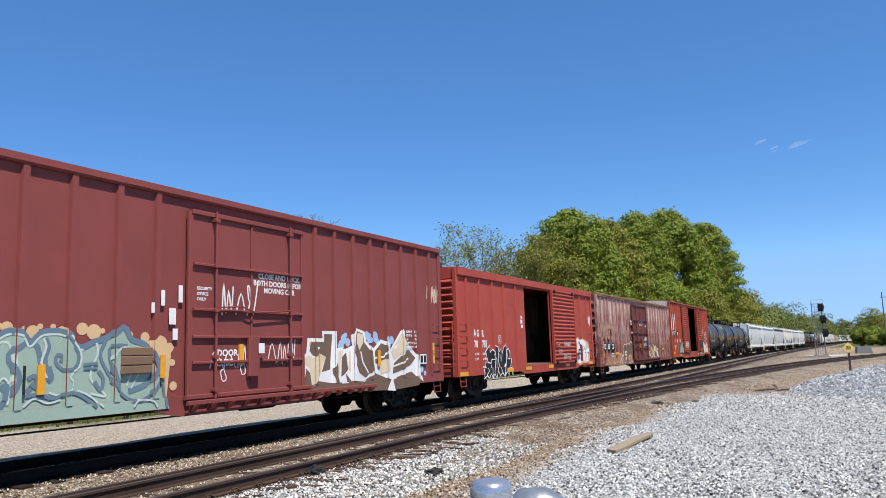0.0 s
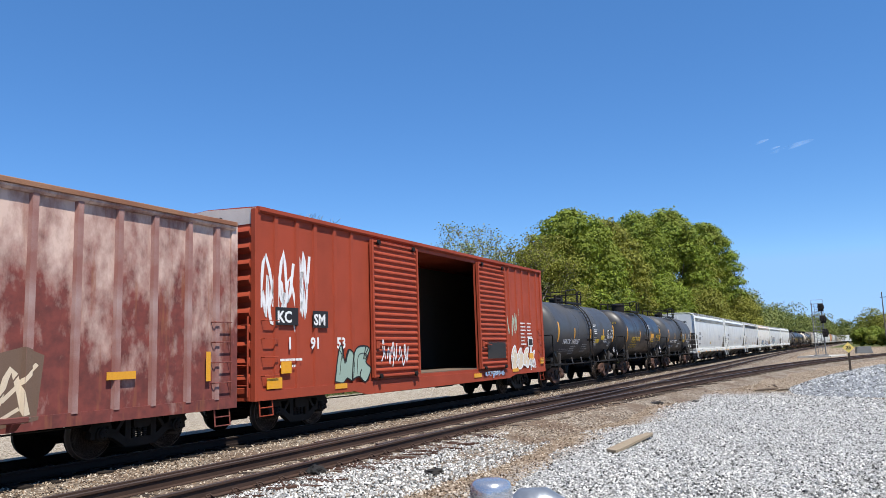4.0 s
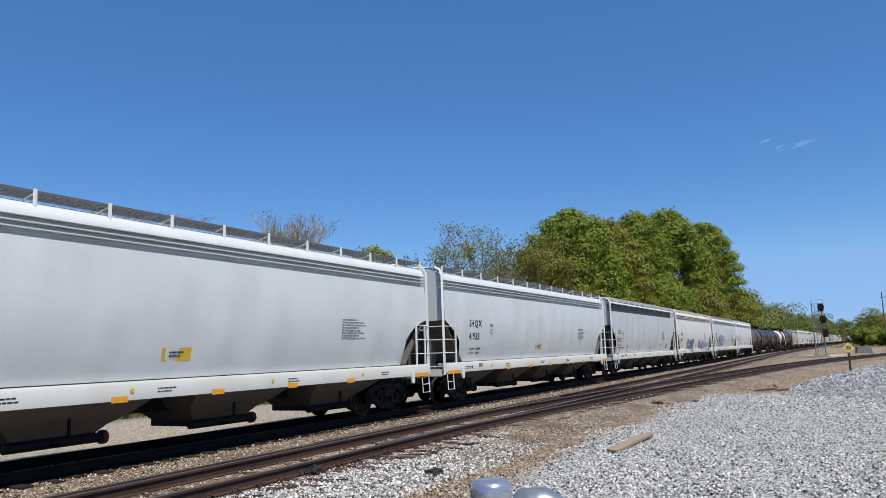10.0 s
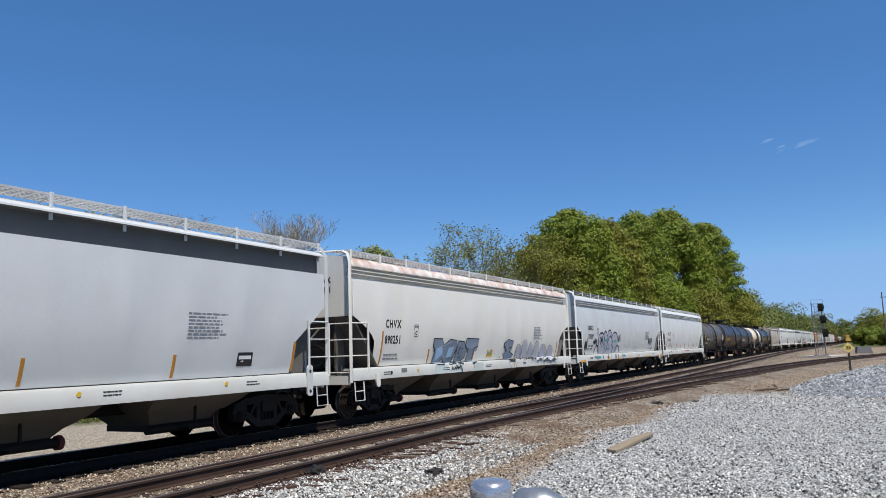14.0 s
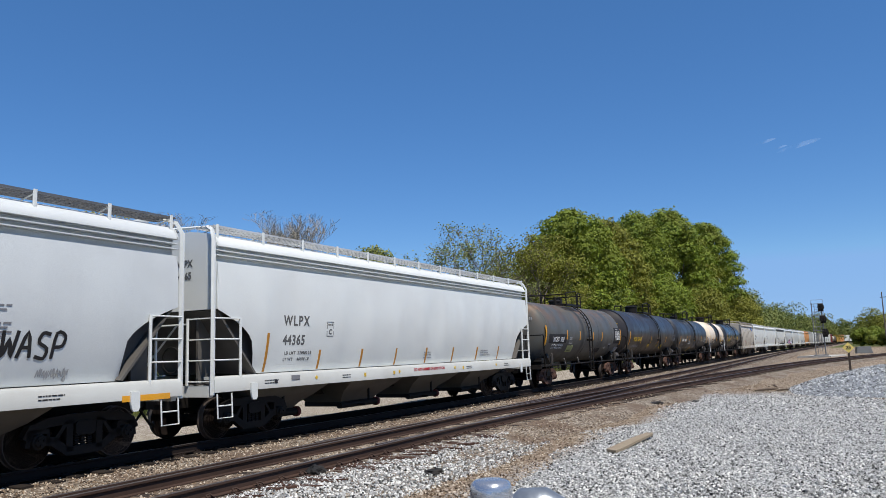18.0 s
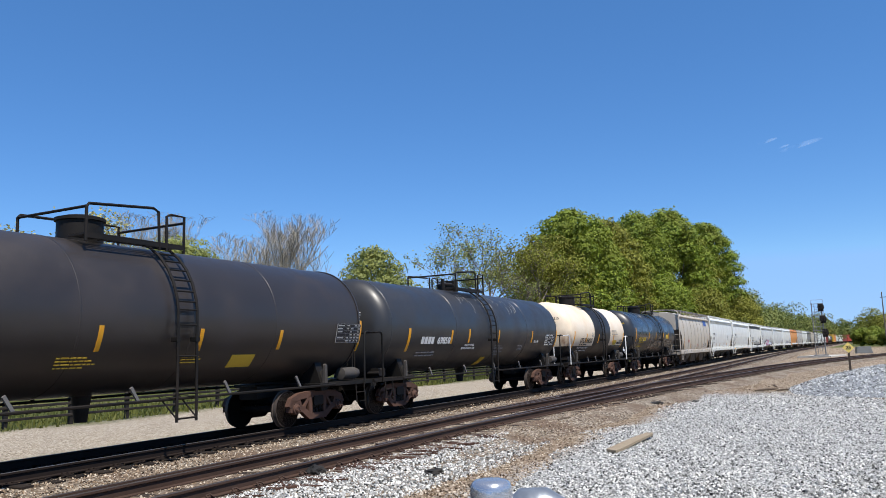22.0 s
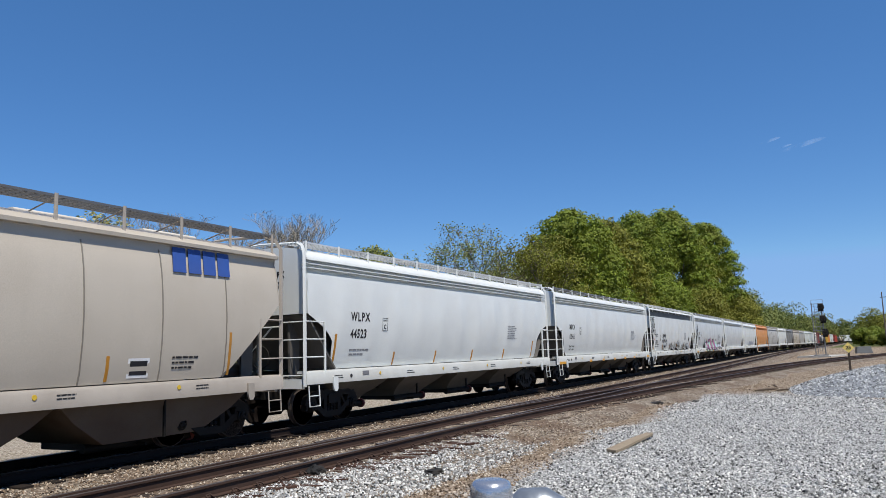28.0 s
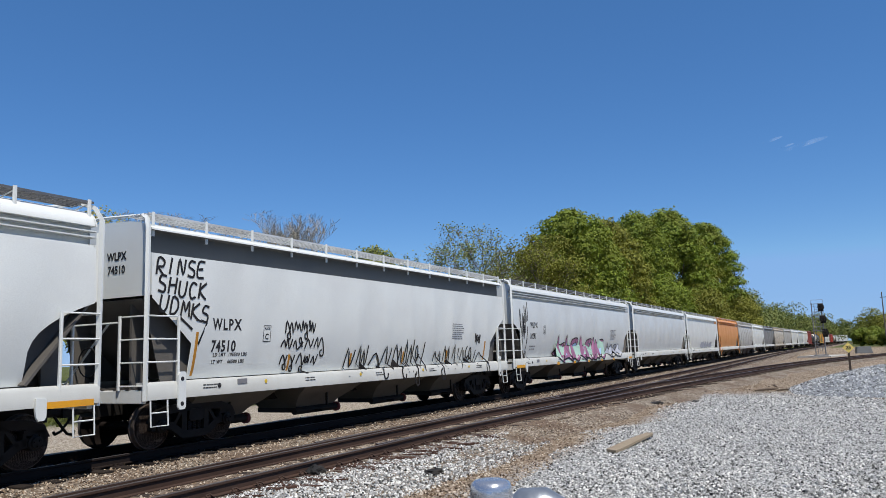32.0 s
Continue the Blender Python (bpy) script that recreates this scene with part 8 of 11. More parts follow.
car = tank_car(254.65, 7.85, 1.5, 2.62, BROWN_TANK, "long brown-black tank car with yellow lettering", 6.1, 0.4, dome="wide", strips=[(-6.8, -31, 2, 0.13), (-3.7, -27, -9, 0.1), (-0.76, -27, -8.5, 0.1), (1.67, -27.5, -9.5, 0.1), (4.2, -27.5, -9.5, 0.1), (7.5, -31, 2, 0.13)], seams=(-3.8, -1.2, 1.4, 4.0), dished=True)
tank_marks(car, 2.62, 1.5, "WCHX", "23468", -5.85, YELLOW_LET, GREY_LET, 86, table=6.95, product=None, size=0.27, ta=-11.5, at=-16, end=-3.8)
shell_bars(4, -1.5, -30, 0.85, 0.26, YELLOW_LET, car, 2.62, 1.5, 87)
shell_bars(3, 1.3, -31, 0.6, 0.2, YELLOW_LET, car, 2.62, 1.5, 187)
shell_patch(car, 2.62, 1.5, 2.75, 3.5, -45, -32, YELLOW_LET, "notice", "yellow notice panel")
letters("WCHX 23468", -7.85 + 0.06, -0.45, 3.1, 0.12, YELLOW_LET, car, align="CENTER", rz=-81, tilt=-8)
m = Mesh()
for z, w in ((0.36, 0.34), (0.27, 0.26), (-0.62, 0.7), (-0.71, 0.4)):
    m.box(-0.003, 0.003, -0.3, -0.3 + w, z, z + 0.045)
part("small_print", m, YELLOW_LET, car, at=pose(-7.85 + 0.04, -0.4, 2.62, 0, 0, -9), smooth=False)

car = tank_car(271.15, 7.85, 1.47, 2.58, DEEP_TANK, "long black tank car with white lettering and scraped top", 6.3, -0.86, dome="low", strips=[(-6.2, -32, -3, 0.13), (-3.32, -22.4, -4, 0.1), (-1.95, -21, -2, 0.1), (0.67, -22, -2, 0.1), (4.24, -22, -2.5, 0.1), (7.3, -30, 0, 0.13)], seams=(-3.0, 0.6, 3.6))
tank_marks(car, 2.58, 1.47, "", "69858", -5.42, WHITE_LET, WHITE_LET, 89, table=6.4, product=None, size=0.23, ta=-17, at=-17.5, end=-3.43)
on_shell("CONSULT OWNER", -2.23, -24.5, 0.075, WHITE_LET, car, 2.58, 1.47, 0.9)
on_shell("BEFORE REPAIRING TANK", -2.4, -29, 0.075, WHITE_LET, car, 2.58, 1.47, 0.9)
shell_patch(car, 2.58, 1.47, -0.21, 0.2, -66, -46, YELLOW_LET, "notice", "yellow notice panel")
on_shell("FRA AIP", 4.5, -20, 0.11, WHITE_LET, car, 2.58, 1.47)
for x, a, w, h, n, sd in ((0.46, -25, 0.9, 0.42, 7, 91), (2.8, -25, 0.6, 0.26, 4, 92)):
    shell_bars(n, x, a, w, h, GREY_LET, car, 2.58, 1.47, sd)
head_marks(car, 8.0, 2.58, 1.47, "", WHITE_LET, 93)
m = Mesh()
rnd = random.Random(94)
for k in range(26):
    x, a0, ln = rnd.uniform(-2.6, 3.2), rnd.uniform(40, 62), rnd.uniform(6, 24)
    pts = [(x + 0.05 * math.sin(j), -1.476 * math.cos(radians(a0 - ln * j / 4)), 2.58 + 1.476 * math.sin(radians(a0 - ln * j / 4))) for j in range(5)]
    m.tube(pts, 0.006, 4)
part("scrapes", m, GREY_LET, car, "pale scrapes on the shell")

car = tank_car(285.85, 5.5, 1.48, 2.62, CREAM_TANK, "cream-white tank car with a black waist band and black belly", 4.05, -0.63, dome="wide", strips=[(-4.6, -38, -2, 0.13), (-2.54, -24, -6, 0.11), (-0.33, -25, -6, 0.11), (2.71, -24, -6, 0.11), (4.85, -37, -2, 0.13)], two_tone=(-1.21, 1.96, 1.85), seams=(-2.88,), end_rail=SP_WHITE)
tank_marks(car, 2.62, 1.48, "UTLX", "630213", -3.59, BLACK_LET, WHITE_LET, 95, product=None, size=0.25, at=-19.7, end=-1.54, limits=("193400 LB  87 780 KG", "65600 LB  31 550 KG"))
on_shell("THE TANK CAR PEOPLE", -3.59, -28, 0.085, BLACK_LET, car, 2.62, 1.48)
on_shell("SODIUM", 4.0, -20, 0.12, BLACK_LET, car, 2.62, 1.48)
on_shell("HYDROXIDE SOLUTION", 3.55, -25.5, 0.11, BLACK_LET, car, 2.62, 1.48, 0.9)
shell_patch(car, 2.62, 1.48, 2.75, 3.45, -30, -19, YELLOW_LET, "notice", "yellow notice panel")
shell_bars(4, 2.2, 4, 1.3, 0.3, STENCIL_GREY, car, 2.62, 1.48, 96)
shell_bars(5, -1.75, -3, 0.45, 0.24, STENCIL_GREY, car, 2.62, 1.48, 97)
head_marks(car, 5.5, 2.62, 1.48, "UTLX 630213", BLACK_LET, 98)
diamond(car, 5.45, -1.3, 1.55, 0.2)

car = tank_car(300.2, 7.1, 1.5, 2.62, BLUE_TANK, "glossy blue-black tank car with yellow lettering", 5.2, 0.3, dome="wide", strips=[(-6.2, -22, 12, 0.13), (-2.5, -16, 2, 0.1), (-0.25, -16, 2, 0.1), (2.25, -16, 2, 0.1), (4.2, -16, 2, 0.1)], seams=(-2.4, 2.4))
tank_marks(car, 2.62, 1.5, "UTLX", "683584", -5.4, YELLOW_LET, YELLOW_LET, 99, product=None, at=-16)
on_shell("THE TANK CAR PEOPLE", -5.34, -24, 0.1, YELLOW_LET, car, 2.62, 1.5)
head_marks(car, 7.1, 2.62, 1.5, "UTLX 683584", YELLOW_LET, 100)
shell_patch(car, 2.62, 1.5, 3.2, 3.9, -14, -3, YELLOW_LET, "notice", "yellow notice panel")
diamond(car, -7.42, -1.0, 1.4, 0.2, "2922")

# covered hoppers, second run
car = hopper(316.75, 8.05, TAN, "tan round-sided covered hopper with a blue emblem", "curved", seed=9, bays=3, number_of_panels=9, roof_mat=paint("cream_hopper_roof", (0.62, 0.58, 0.50), 0.5), post_mat=paint("dirty_tan_fittings", (0.38, 0.34, 0.29), 0.6), board_mat=DARK_BOARD, strips=[(-6.2, 1.4, 2.3), (-3.2, 1.4, 1.85), (0.2, 1.4, 1.85), (3.2, 1.4, 1.85), (6.3, 1.4, 2.3)])
m = Mesh()
for k in range(4):
    m.prism([(-0.82 + k * 0.42, -0.25), (-0.47 + k * 0.42, -0.25), (-0.42 + k * 0.42, 0.27), (-0.77 + k * 0.42, 0.27)], 1, -0.004, 0.004)
part("emblem", m, BLUE_LET, car, "blue company emblem in four blocks", at=pose(5.5, -1.51, 3.73, -11), smooth=False)
bars(3, 4.7, -1.60, 1.85, 0.8, 0.3, BLACK_LET, car, 101)
bars(3, 0.2, -1.60, 1.8, 0.7, 0.25, RED_LET, car, 102)
bars(2, -4.5, -1.60, 2.2, 0.9, 0.3, RED_LET, car, 103)
plate(3.9, -1.60, 1.62, 0.5, 0.36, SP_WHITE, car, "data_panel")
plate(3.9, -1.606, 1.62, 0.4, 0.26, BLACK_LET, car, "data_panel")
sill_marks(car, 8.05, 104, False)

ROWS = [(334.55, 8.8, "WLPX", "44523", WHITE, 1), (354.05, 9.5, "MBKX", "175411", WHITE, 0), (373.55, 8.9, "WLPX", "74510", WHITE, 2), (393.0, 9.75, "WLPX", "10291", GREY_WHITE, 3), (413.2, 9.3, "", "", GREY_WHITE, 4), (432.7, 9.2, "", "", WHITE, 5)]
for c, h, a, b, mm, kind in ROWS:
    strips = [(-h + 1.35, 1.42, 2.3), (-h * 0.5, 1.42, 1.8), (-h * 0.2, 1.42, 1.8), (h * 0.12, 1.42, 1.8), (h * 0.45, 1.42, 1.8), (h - 1.8, 1.42, 2.1)] if kind in (1, 2) else ()
    lab = {0: "white covered hopper with dark lettering", 1: "white covered hopper with grey roof lines and stencilled lettering", 2: "white covered hopper tagged with black spray writing", 3: "light grey covered hopper with mauve and teal graffiti", 4: "light grey covered hopper with plain sides", 5: "white covered hopper with dark soot smears"}[kind]
    car = hopper(c, h, mm, lab, "flat" if kind in (2, 5) else "arch", seed=int(c), post_mat=WHITE, board_mat=PALE_BOARD if kind in (1, 2) else DARK_BOARD, strips=strips, deep=kind == 2)
    if a:
        hopper_marks(car, h, a, b, -1.565 if kind == 2 else -1.585, (-h + 1.8 if kind == 2 else -h + 2.05) if kind in (1, 2) else None, seed=int(c), z=2.36 if kind == 2 else 2.66, limits={"175411": ("220800", "65200"), "74510": ("196500 LBS", "66500 LBS")}.get(b, ()))
    sill_marks(car, h, int(c) + 3, kind in (0, 3))
    if kind == 2:
        spray_word(car, "RINSE", -8.72, 3.42, 0.33, -1.56, SP_BLACK, 0.05, 0.0, 1, 0.82)
        spray_word(car, "SHUCK", -8.68, 3.05, 0.33, -1.56, SP_BLACK, 0.05, -0.02, 2, 0.82)
        spray_word(car, "UDMKS", -8.62, 2.7, 0.33, -1.56, SP_BLACK, 0.05, -0.05, 3, 0.84)
        m = Mesh().ribbon([(-8.1, 2.62), (-7.7, 2.35)], 0.05, -1.562).ribbon([(-7.6, 2.55), (-7.3, 2.5), (-7.5, 2.05)], 0.05, -1.562)
        part("graffiti_tag", m, SP_BLACK, car, smooth=False)
        tag(car, -4.7, -3.5, 2.3, 2.62, -1.565, 105, 4, SP_BLACK, 0.045)
        tag(car, -4.8, -3.1, 1.9, 2.22, -1.565, 106, 4, SP_BLACK, 0.045)
        tag(car, -4.8, -3.3, 1.5, 1.82, -1.565, 107, 5, SP_BLACK, 0.045)
        tag(car, -2.2, 2.4, 1.2, 2.05, -1.61, 108, 7, SP_BLACK, 0.055)
        tag(car, 3.0, 7.0, 1.2, 1.95, -1.61, 109, 6, SP_BLACK, 0.055)
        tag(car, 6.2, 6.7, 2.0, 2.4, -1.565, 110, 2, SP_BLACK, 0.05)
    if kind == 3:
        piece(car, -4.6, 3.6, 1.1, 2.25, -1.61, 111, 7, paint("spray_mauve", (0.34, 0.15, 0.26), 0.6, bump=0), SP_BLACK, 0.22, 0.06, second=SP_SKY, ground=SP_MINT, label="mauve letters on mint")
        piece(car, 4.2, 7.2, 1.2, 1.9, -1.61, 112, 4, SP_LILAC, SP_BLACK, 0.16, 0.05)
        tag(car, -9.0, -8.0, 2.0, 3.6, -1.585, 113, 3, SP_BLACK, 0.05)
    if kind == 5:
        piece(car, -2.0, 5.0, 1.4, 1.95, -1.57, 114, 6, SP_LILAC, GREY_LET, 0.25, 0.05)

# the rest of the train, far down the line
REST = [("hop", 452.0, 8.8, ORANGE, "arch", "faded orange covered hopper"), ("hop", 471.3, 9.1, DULL, "curved", "dull grey covered hopper"), ("hop", 490.0, 8.6, WHITE, "arch", "white covered hopper"),
        ("hop", 508.0, 8.4, SLATE, "flat", "dark grey covered hopper"), ("hop", 527.5, 9.1, TAN, "curved", "tan covered hopper"), ("hop", 547.5, 9.3, DULL, "flat", "grey covered hopper"),
        ("hop", 566.6, 8.7, WHITE, "flat", "white covered hopper"), ("hop", 585.5, 9.1, GREY_WHITE, "arch", "light grey covered hopper"), ("hop", 604.3, 8.7, WHITE_RUSTY, "flat", "dirty white covered hopper"),
        ("box", 623.0, 8.9, OXIDE, "", "oxide-red boxcar"), ("tank", 640.0, 6.6, BROWN_TANK, "", "brown-black tank car"), ("tank", 655.6, 7.0, CREAM_TANK, "", "cream tank car"), ("tank", 672.2, 7.5, BLACK_TANK, "", "black tank car"),
        ("box", 690.5, 8.6, paint("yellow_car_paint", (0.52, 0.33, 0.05), 0.55), "", "faded yellow boxcar"), ("box", 710.0, 8.6, ORANGE, "", "faded orange boxcar"), ("hop", 729.5, 9.1, WHITE, "arch", "white covered hopper"), ("hop", 749.0, 9.0, WHITE, "flat", "white covered hopper"),
        ("box", 768.3, 8.7, OXIDE, "", "oxide-red boxcar"), ("box", 787.6, 8.7, BRIGHT_RED, "", "faded red boxcar"), ("tank", 805.5, 7.0, BLACK_TANK, "", "black tank car"), ("tank", 822.2, 7.2, CREAM_TANK, "", "cream tank car"),
        ("hop", 841.6, 9.1, WHITE, "arch", "white covered hopper"), ("hop", 861.2, 9.1, WHITE, "flat", "white covered hopper"), ("hop", 880.9, 9.1, GREY_WHITE, "arch", "light grey covered hopper")]
for n, (kind, c, h, mm, st, lab) in enumerate(REST):
    lab += " in the train far down the line"
    if kind == "hop":
        hopper(c, h, mm, lab, st, seed=200 + n, bays=3, number_of_panels=8, board_mat=PALE_BOARD, post_mat=mm if mm in (ORANGE, SLATE, TAN, DULL) else WHITE)
    elif kind == "tank":
        tank_car(c, h, 1.5, 2.62, mm, lab, h - 1.4, 0.3)
    else:
        boxcar(c, h, 4.7, 0.85, mm, lab, [-h + 1 + k * (2 * h - 2) / 9 for k in range(10)])


# running gear keeps its size
KEEP = ("truck", "coupler", "air_hose", "hand_brake_wheel", "brake_reservoir", "manway")


def true_lengths():
    for ob, c, k in TRAIN:
        for ch in ob.children:
            if ch.name.split(".")[0] in KEEP:
                ch.matrix_basis = pose((k - 1) * ch.matrix_basis.translation.x, 0, 0) @ ch.matrix_basis
            else:
                ch.matrix_basis = Matrix.Diagonal((k, 1, 1, 1)) @ ch.matrix_basis


# marks and sprayed paint follow the hoppers' tucked-in sides
FLAT_MARKS = ("graffiti", "bubble_graffiti", "graffiti_tag", "spray_writing", "notice", "lettering", "small_print", "stencil_frame", "painted_dot", "data_panel")
for ob, y_at, z_low, widest in SIDES:
    for ch in ob.children:
        if ch.name.split(".")[0] not in FLAT_MARKS or abs(ch.matrix_basis.to_euler().z) > 0.5:
            continue
        z = ch.matrix_basis.translation.z
        if ch.type == "MESH" and abs(z) < 0.01:
            for v in ch.data.vertices:
                if v.co.z > z_low:
                    v.co.y = -y_at(v.co.z, v.co.x) - (0.03 if ch.name.startswith("graffiti") and "tag" not in ch.name else 0.005) - 0.25 * max(0.0, -v.co.y - widest)
        elif ch.type == "FONT" and z_low < z < 3.0:
            me, mb = bpy.data.meshes.new_from_object(ch), ch.matrix_basis.copy()
            sunk = widest - y_at(z, 0.0) if abs(mb.translation.y) < 0.5 else None
            ink = ch.data.materials[0]
            bm = bmesh.new()
            bm.from_mesh(me)
            bmesh.ops.triangulate(bm, faces=bm.faces[:])
            bmesh.ops.subdivide_edges(bm, edges=[e for e in bm.edges if e.calc_length() > 0.12], cuts=2)
            for v in bm.verts:
                front = v.co.z > 0
                q = mb @ v.co
                v.co = (q.x, -y_at(q.z, q.x) - (0.006 if front else 0.004), q.z) if sunk is None else (q.x, q.y + sunk, q.z)
            bm.to_mesh(me)
            bm.free()
            if not me.materials:
                me.materials.append(ink)
            kind_name = ch.name.split(".")[0]
            bpy.data.objects.remove(ch)
            flat = new(kind_name, me)
            flat.parent = ob
        elif ch.type == "MESH" and z_low < z < 3.0 and ch.data.users == 1:
            mb, mid = ch.matrix_basis.copy(), sum(v.co.y for v in ch.data.vertices) / max(1, len(ch.data.vertices))
            proud = 0.008 if ch.name.startswith("small_print") else 0.004
            for v in ch.data.vertices:
                front = v.co.y < mid
                q = mb @ v.co
                v.co = (q.x, -y_at(q.z, q.x) - proud - (0.002 if front else 0.0), q.z)
            ch.matrix_basis = pose(0, 0, 0)
        elif z_low < z < 3.0:
            t = ch.matrix_basis.translation.copy()
            if abs(t.y) < 0.5:
                ch.matrix_basis = pose(0, widest - y_at(z, t.x), 0) @ ch.matrix_basis
                continue
            lean = math.degrees(math.atan2(y_at(z + 0.1, 0.0) - y_at(z, 0.0), 0.1))
            out = max(y_at(z, t.x + d) for d in (0.0, 0.2, 0.4, 0.6, 0.8, 1.0))
            ch.matrix_basis = pose(t.x, -out - 0.007 - 0.3 * max(0.0, -t.y - widest), t.z, lean) @ pose(-t.x, -t.y, -t.z) @ ch.matrix_basis


true_lengths()

# ------------------------------------------------------------------ ground
def fast_mesh(name, verts, faces, mats, mat_idx=None, smooth=False):
    me = bpy.data.meshes.new(name)
    verts, faces = np.asarray(verts, np.float32), np.asarray(faces, np.int32)
    k = faces.shape[1]
    me.vertices.add(len(verts))
    me.vertices.foreach_set("co", verts.ravel())
    me.loops.add(faces.size)
    me.loops.foreach_set("vertex_index", faces.ravel())
    me.polygons.add(len(faces))
    me.polygons.foreach_set("loop_start", np.arange(0, faces.size, k, dtype=np.int32))
    for m in mats if isinstance(mats, (list, tuple)) else [mats]:
        me.materials.append(m)
    if mat_idx is not None:
        me.polygons.foreach_set("material_index", np.asarray(mat_idx, np.int32))
    if smooth:
        me.polygons.foreach_set("use_smooth", np.ones(len(faces), bool))
    me.update(calc_edges=True)
    return me


def zone(n, l, sep, axis, lo, hi, wobble, wsrc):
    """0 below lo and 1 above hi along an axis, with an uneven border."""
    a = n.new("ShaderNodeMath")
    a.operation = "MULTIPLY_ADD"
    a.inputs[1].default_value = wobble
    l.new(wsrc, a.inputs[0])
    l.new(sep.outputs[axis], a.inputs[2])
    return ramp(n, l, a.outputs[0], lo + wobble / 2, hi + wobble / 2)


def gravel_cells(n, l, scale, dark, mid, light):
    tc, v, cr = n.new("ShaderNodeTexCoord"), n.new("ShaderNodeTexVoronoi"), n.new("ShaderNodeValToRGB")
    v.inputs["Scale"].default_value = scale
    l.new(tc.outputs["Object"], v.inputs["Vector"])
    sp = n.new("ShaderNodeSeparateColor")
    l.new(v.outputs["Color"], sp.inputs[0])
    l.new(sp.outputs[0], cr.inputs[0])
    cr.color_ramp.elements[0].color, cr.color_ramp.elements[1].color = (*dark, 1), (*light, 1)
    e = cr.color_ramp.elements.new(0.4)
    e.color = (*mid, 1)
    return cr.outputs[0], v.outputs["Distance"]


def ground_material():
    m, n, l, b = node_mat("gravel_dirt_and_grass")
    tc, sep = n.new("ShaderNodeTexCoord"), n.new("ShaderNodeSeparateXYZ")
    l.new(tc.outputs["Object"], sep.inputs[0])
    wob = noise_tex(n, l, 0.35, 4)
    wob2 = noise_tex(n, l, 0.12, 4)
    grey, dist = gravel_cells(n, l, 44, (0.02, 0.02, 0.019), (0.25, 0.252, 0.242), (0.74, 0.74, 0.71))
    tan, _ = gravel_cells(n, l, 18, (0.06, 0.042, 0.03), (0.24, 0.178, 0.118), (0.50, 0.42, 0.32))
    beige, _ = gravel_cells(n, l, 28, (0.13, 0.10, 0.072), (0.335, 0.28, 0.21), (0.58, 0.52, 0.43))
    dirt, _ = gravel_cells(n, l, 26, (0.06, 0.04, 0.027), (0.20, 0.142, 0.093), (0.40, 0.32, 0.235))
    tan = mix(n, l, ramp(n, l, wob, 0.45, 0.7), tan, dirt)
    grass = mix(n, l, ramp(n, l, noise_tex(n, l, 3.0, 6), 0.3, 0.7), (0.05, 0.068, 0.018), (0.12, 0.13, 0.042))
    grass = mix(n, l, ramp(n, l, wob2, 0.55, 0.75), grass, (0.22, 0.175, 0.105))
    c = mix(n, l, zone(n, l, sep, 1, 4.9, 5.5, 1.4, wob), grey, tan)
    c = mix(n, l, zone(n, l, sep, 0, 31.0, 36.0, 6.0, wob), c, tan)
    patch = n.new("ShaderNodeMath")
    patch.operation = "MULTIPLY"
    l.new(zone(n, l, sep, 1, 5.2, 6.0, 0.8, wob), patch.inputs[0])
    l.new(ramp(n, l, wob, 0.4, 0.6), patch.inputs[1])
    c = mix(n, l, patch.outputs[0], c, dirt)
    c = mix(n, l, zone(n, l, sep, 1, 15.2, 16.4, 1.0, wob), c, beige)
    c = mix(n, l, zone(n, l, sep, 1, 23.2, 25.0, 2.5, wob), c, grass)
    c = mix(n, l, zone(n, l, sep, 0, 210.0, 260.0, 20.0, wob2), c, grass)
    l.new(c, b.inputs["Base Color"])
    b.inputs["Roughness"].default_value = 0.95
    b.inputs["Specular IOR Level"].default_value = 0.1
    bp = n.new("ShaderNodeBump")
    bp.inputs["Strength"].default_value, bp.inputs["Distance"].default_value = 0.9, 0.03
    l.new(dist, bp.inputs["Height"])
    l.new(bp.outputs[0], b.inputs["Normal"])
    return m


def ground_z(x, y):
    """Height of the open ground, away from the ballast."""
    return -0.36 + 0.03 * math.sin(0.7 * x + 0.4 * y) + 0.02 * math.sin(1.9 * y - 0.8 * x)


gx = np.concatenate([np.array([-600, -200, -60, -20]), np.arange(-5, 60, 0.6), np.array([64, 70, 80, 95, 120, 160, 220, 320, 500, 800, 1300, 2200])])
gy = np.concatenate([np.array([-1200, -500, -200, -80, -40]), np.arange(-15, 34, 0.6), np.array([38, 46, 60, 90, 150, 300, 700, 1500])])
verts = [(x, y, ground_z(x, y) + (0.015 * noise.noise((x * 1.3, y * 1.3, 0)) if abs(x) < 60 and abs(y) < 40 else 0)) for x in gx for y in gy]
ny = len(gy)
faces = [(i * ny + j, (i + 1) * ny + j, (i + 1) * ny + j + 1, i * ny + j + 1) for i in range(len(gx) - 1) for j in range(ny - 1)]
GROUND_MAT = ground_material()
thing("ground", pose(0, 0, 0), "grey gravel and tan dirt ground turning to grass", "ground", kind="structure", mesh=fast_mesh("ground", verts, faces, GROUND_MAT, smooth=True))

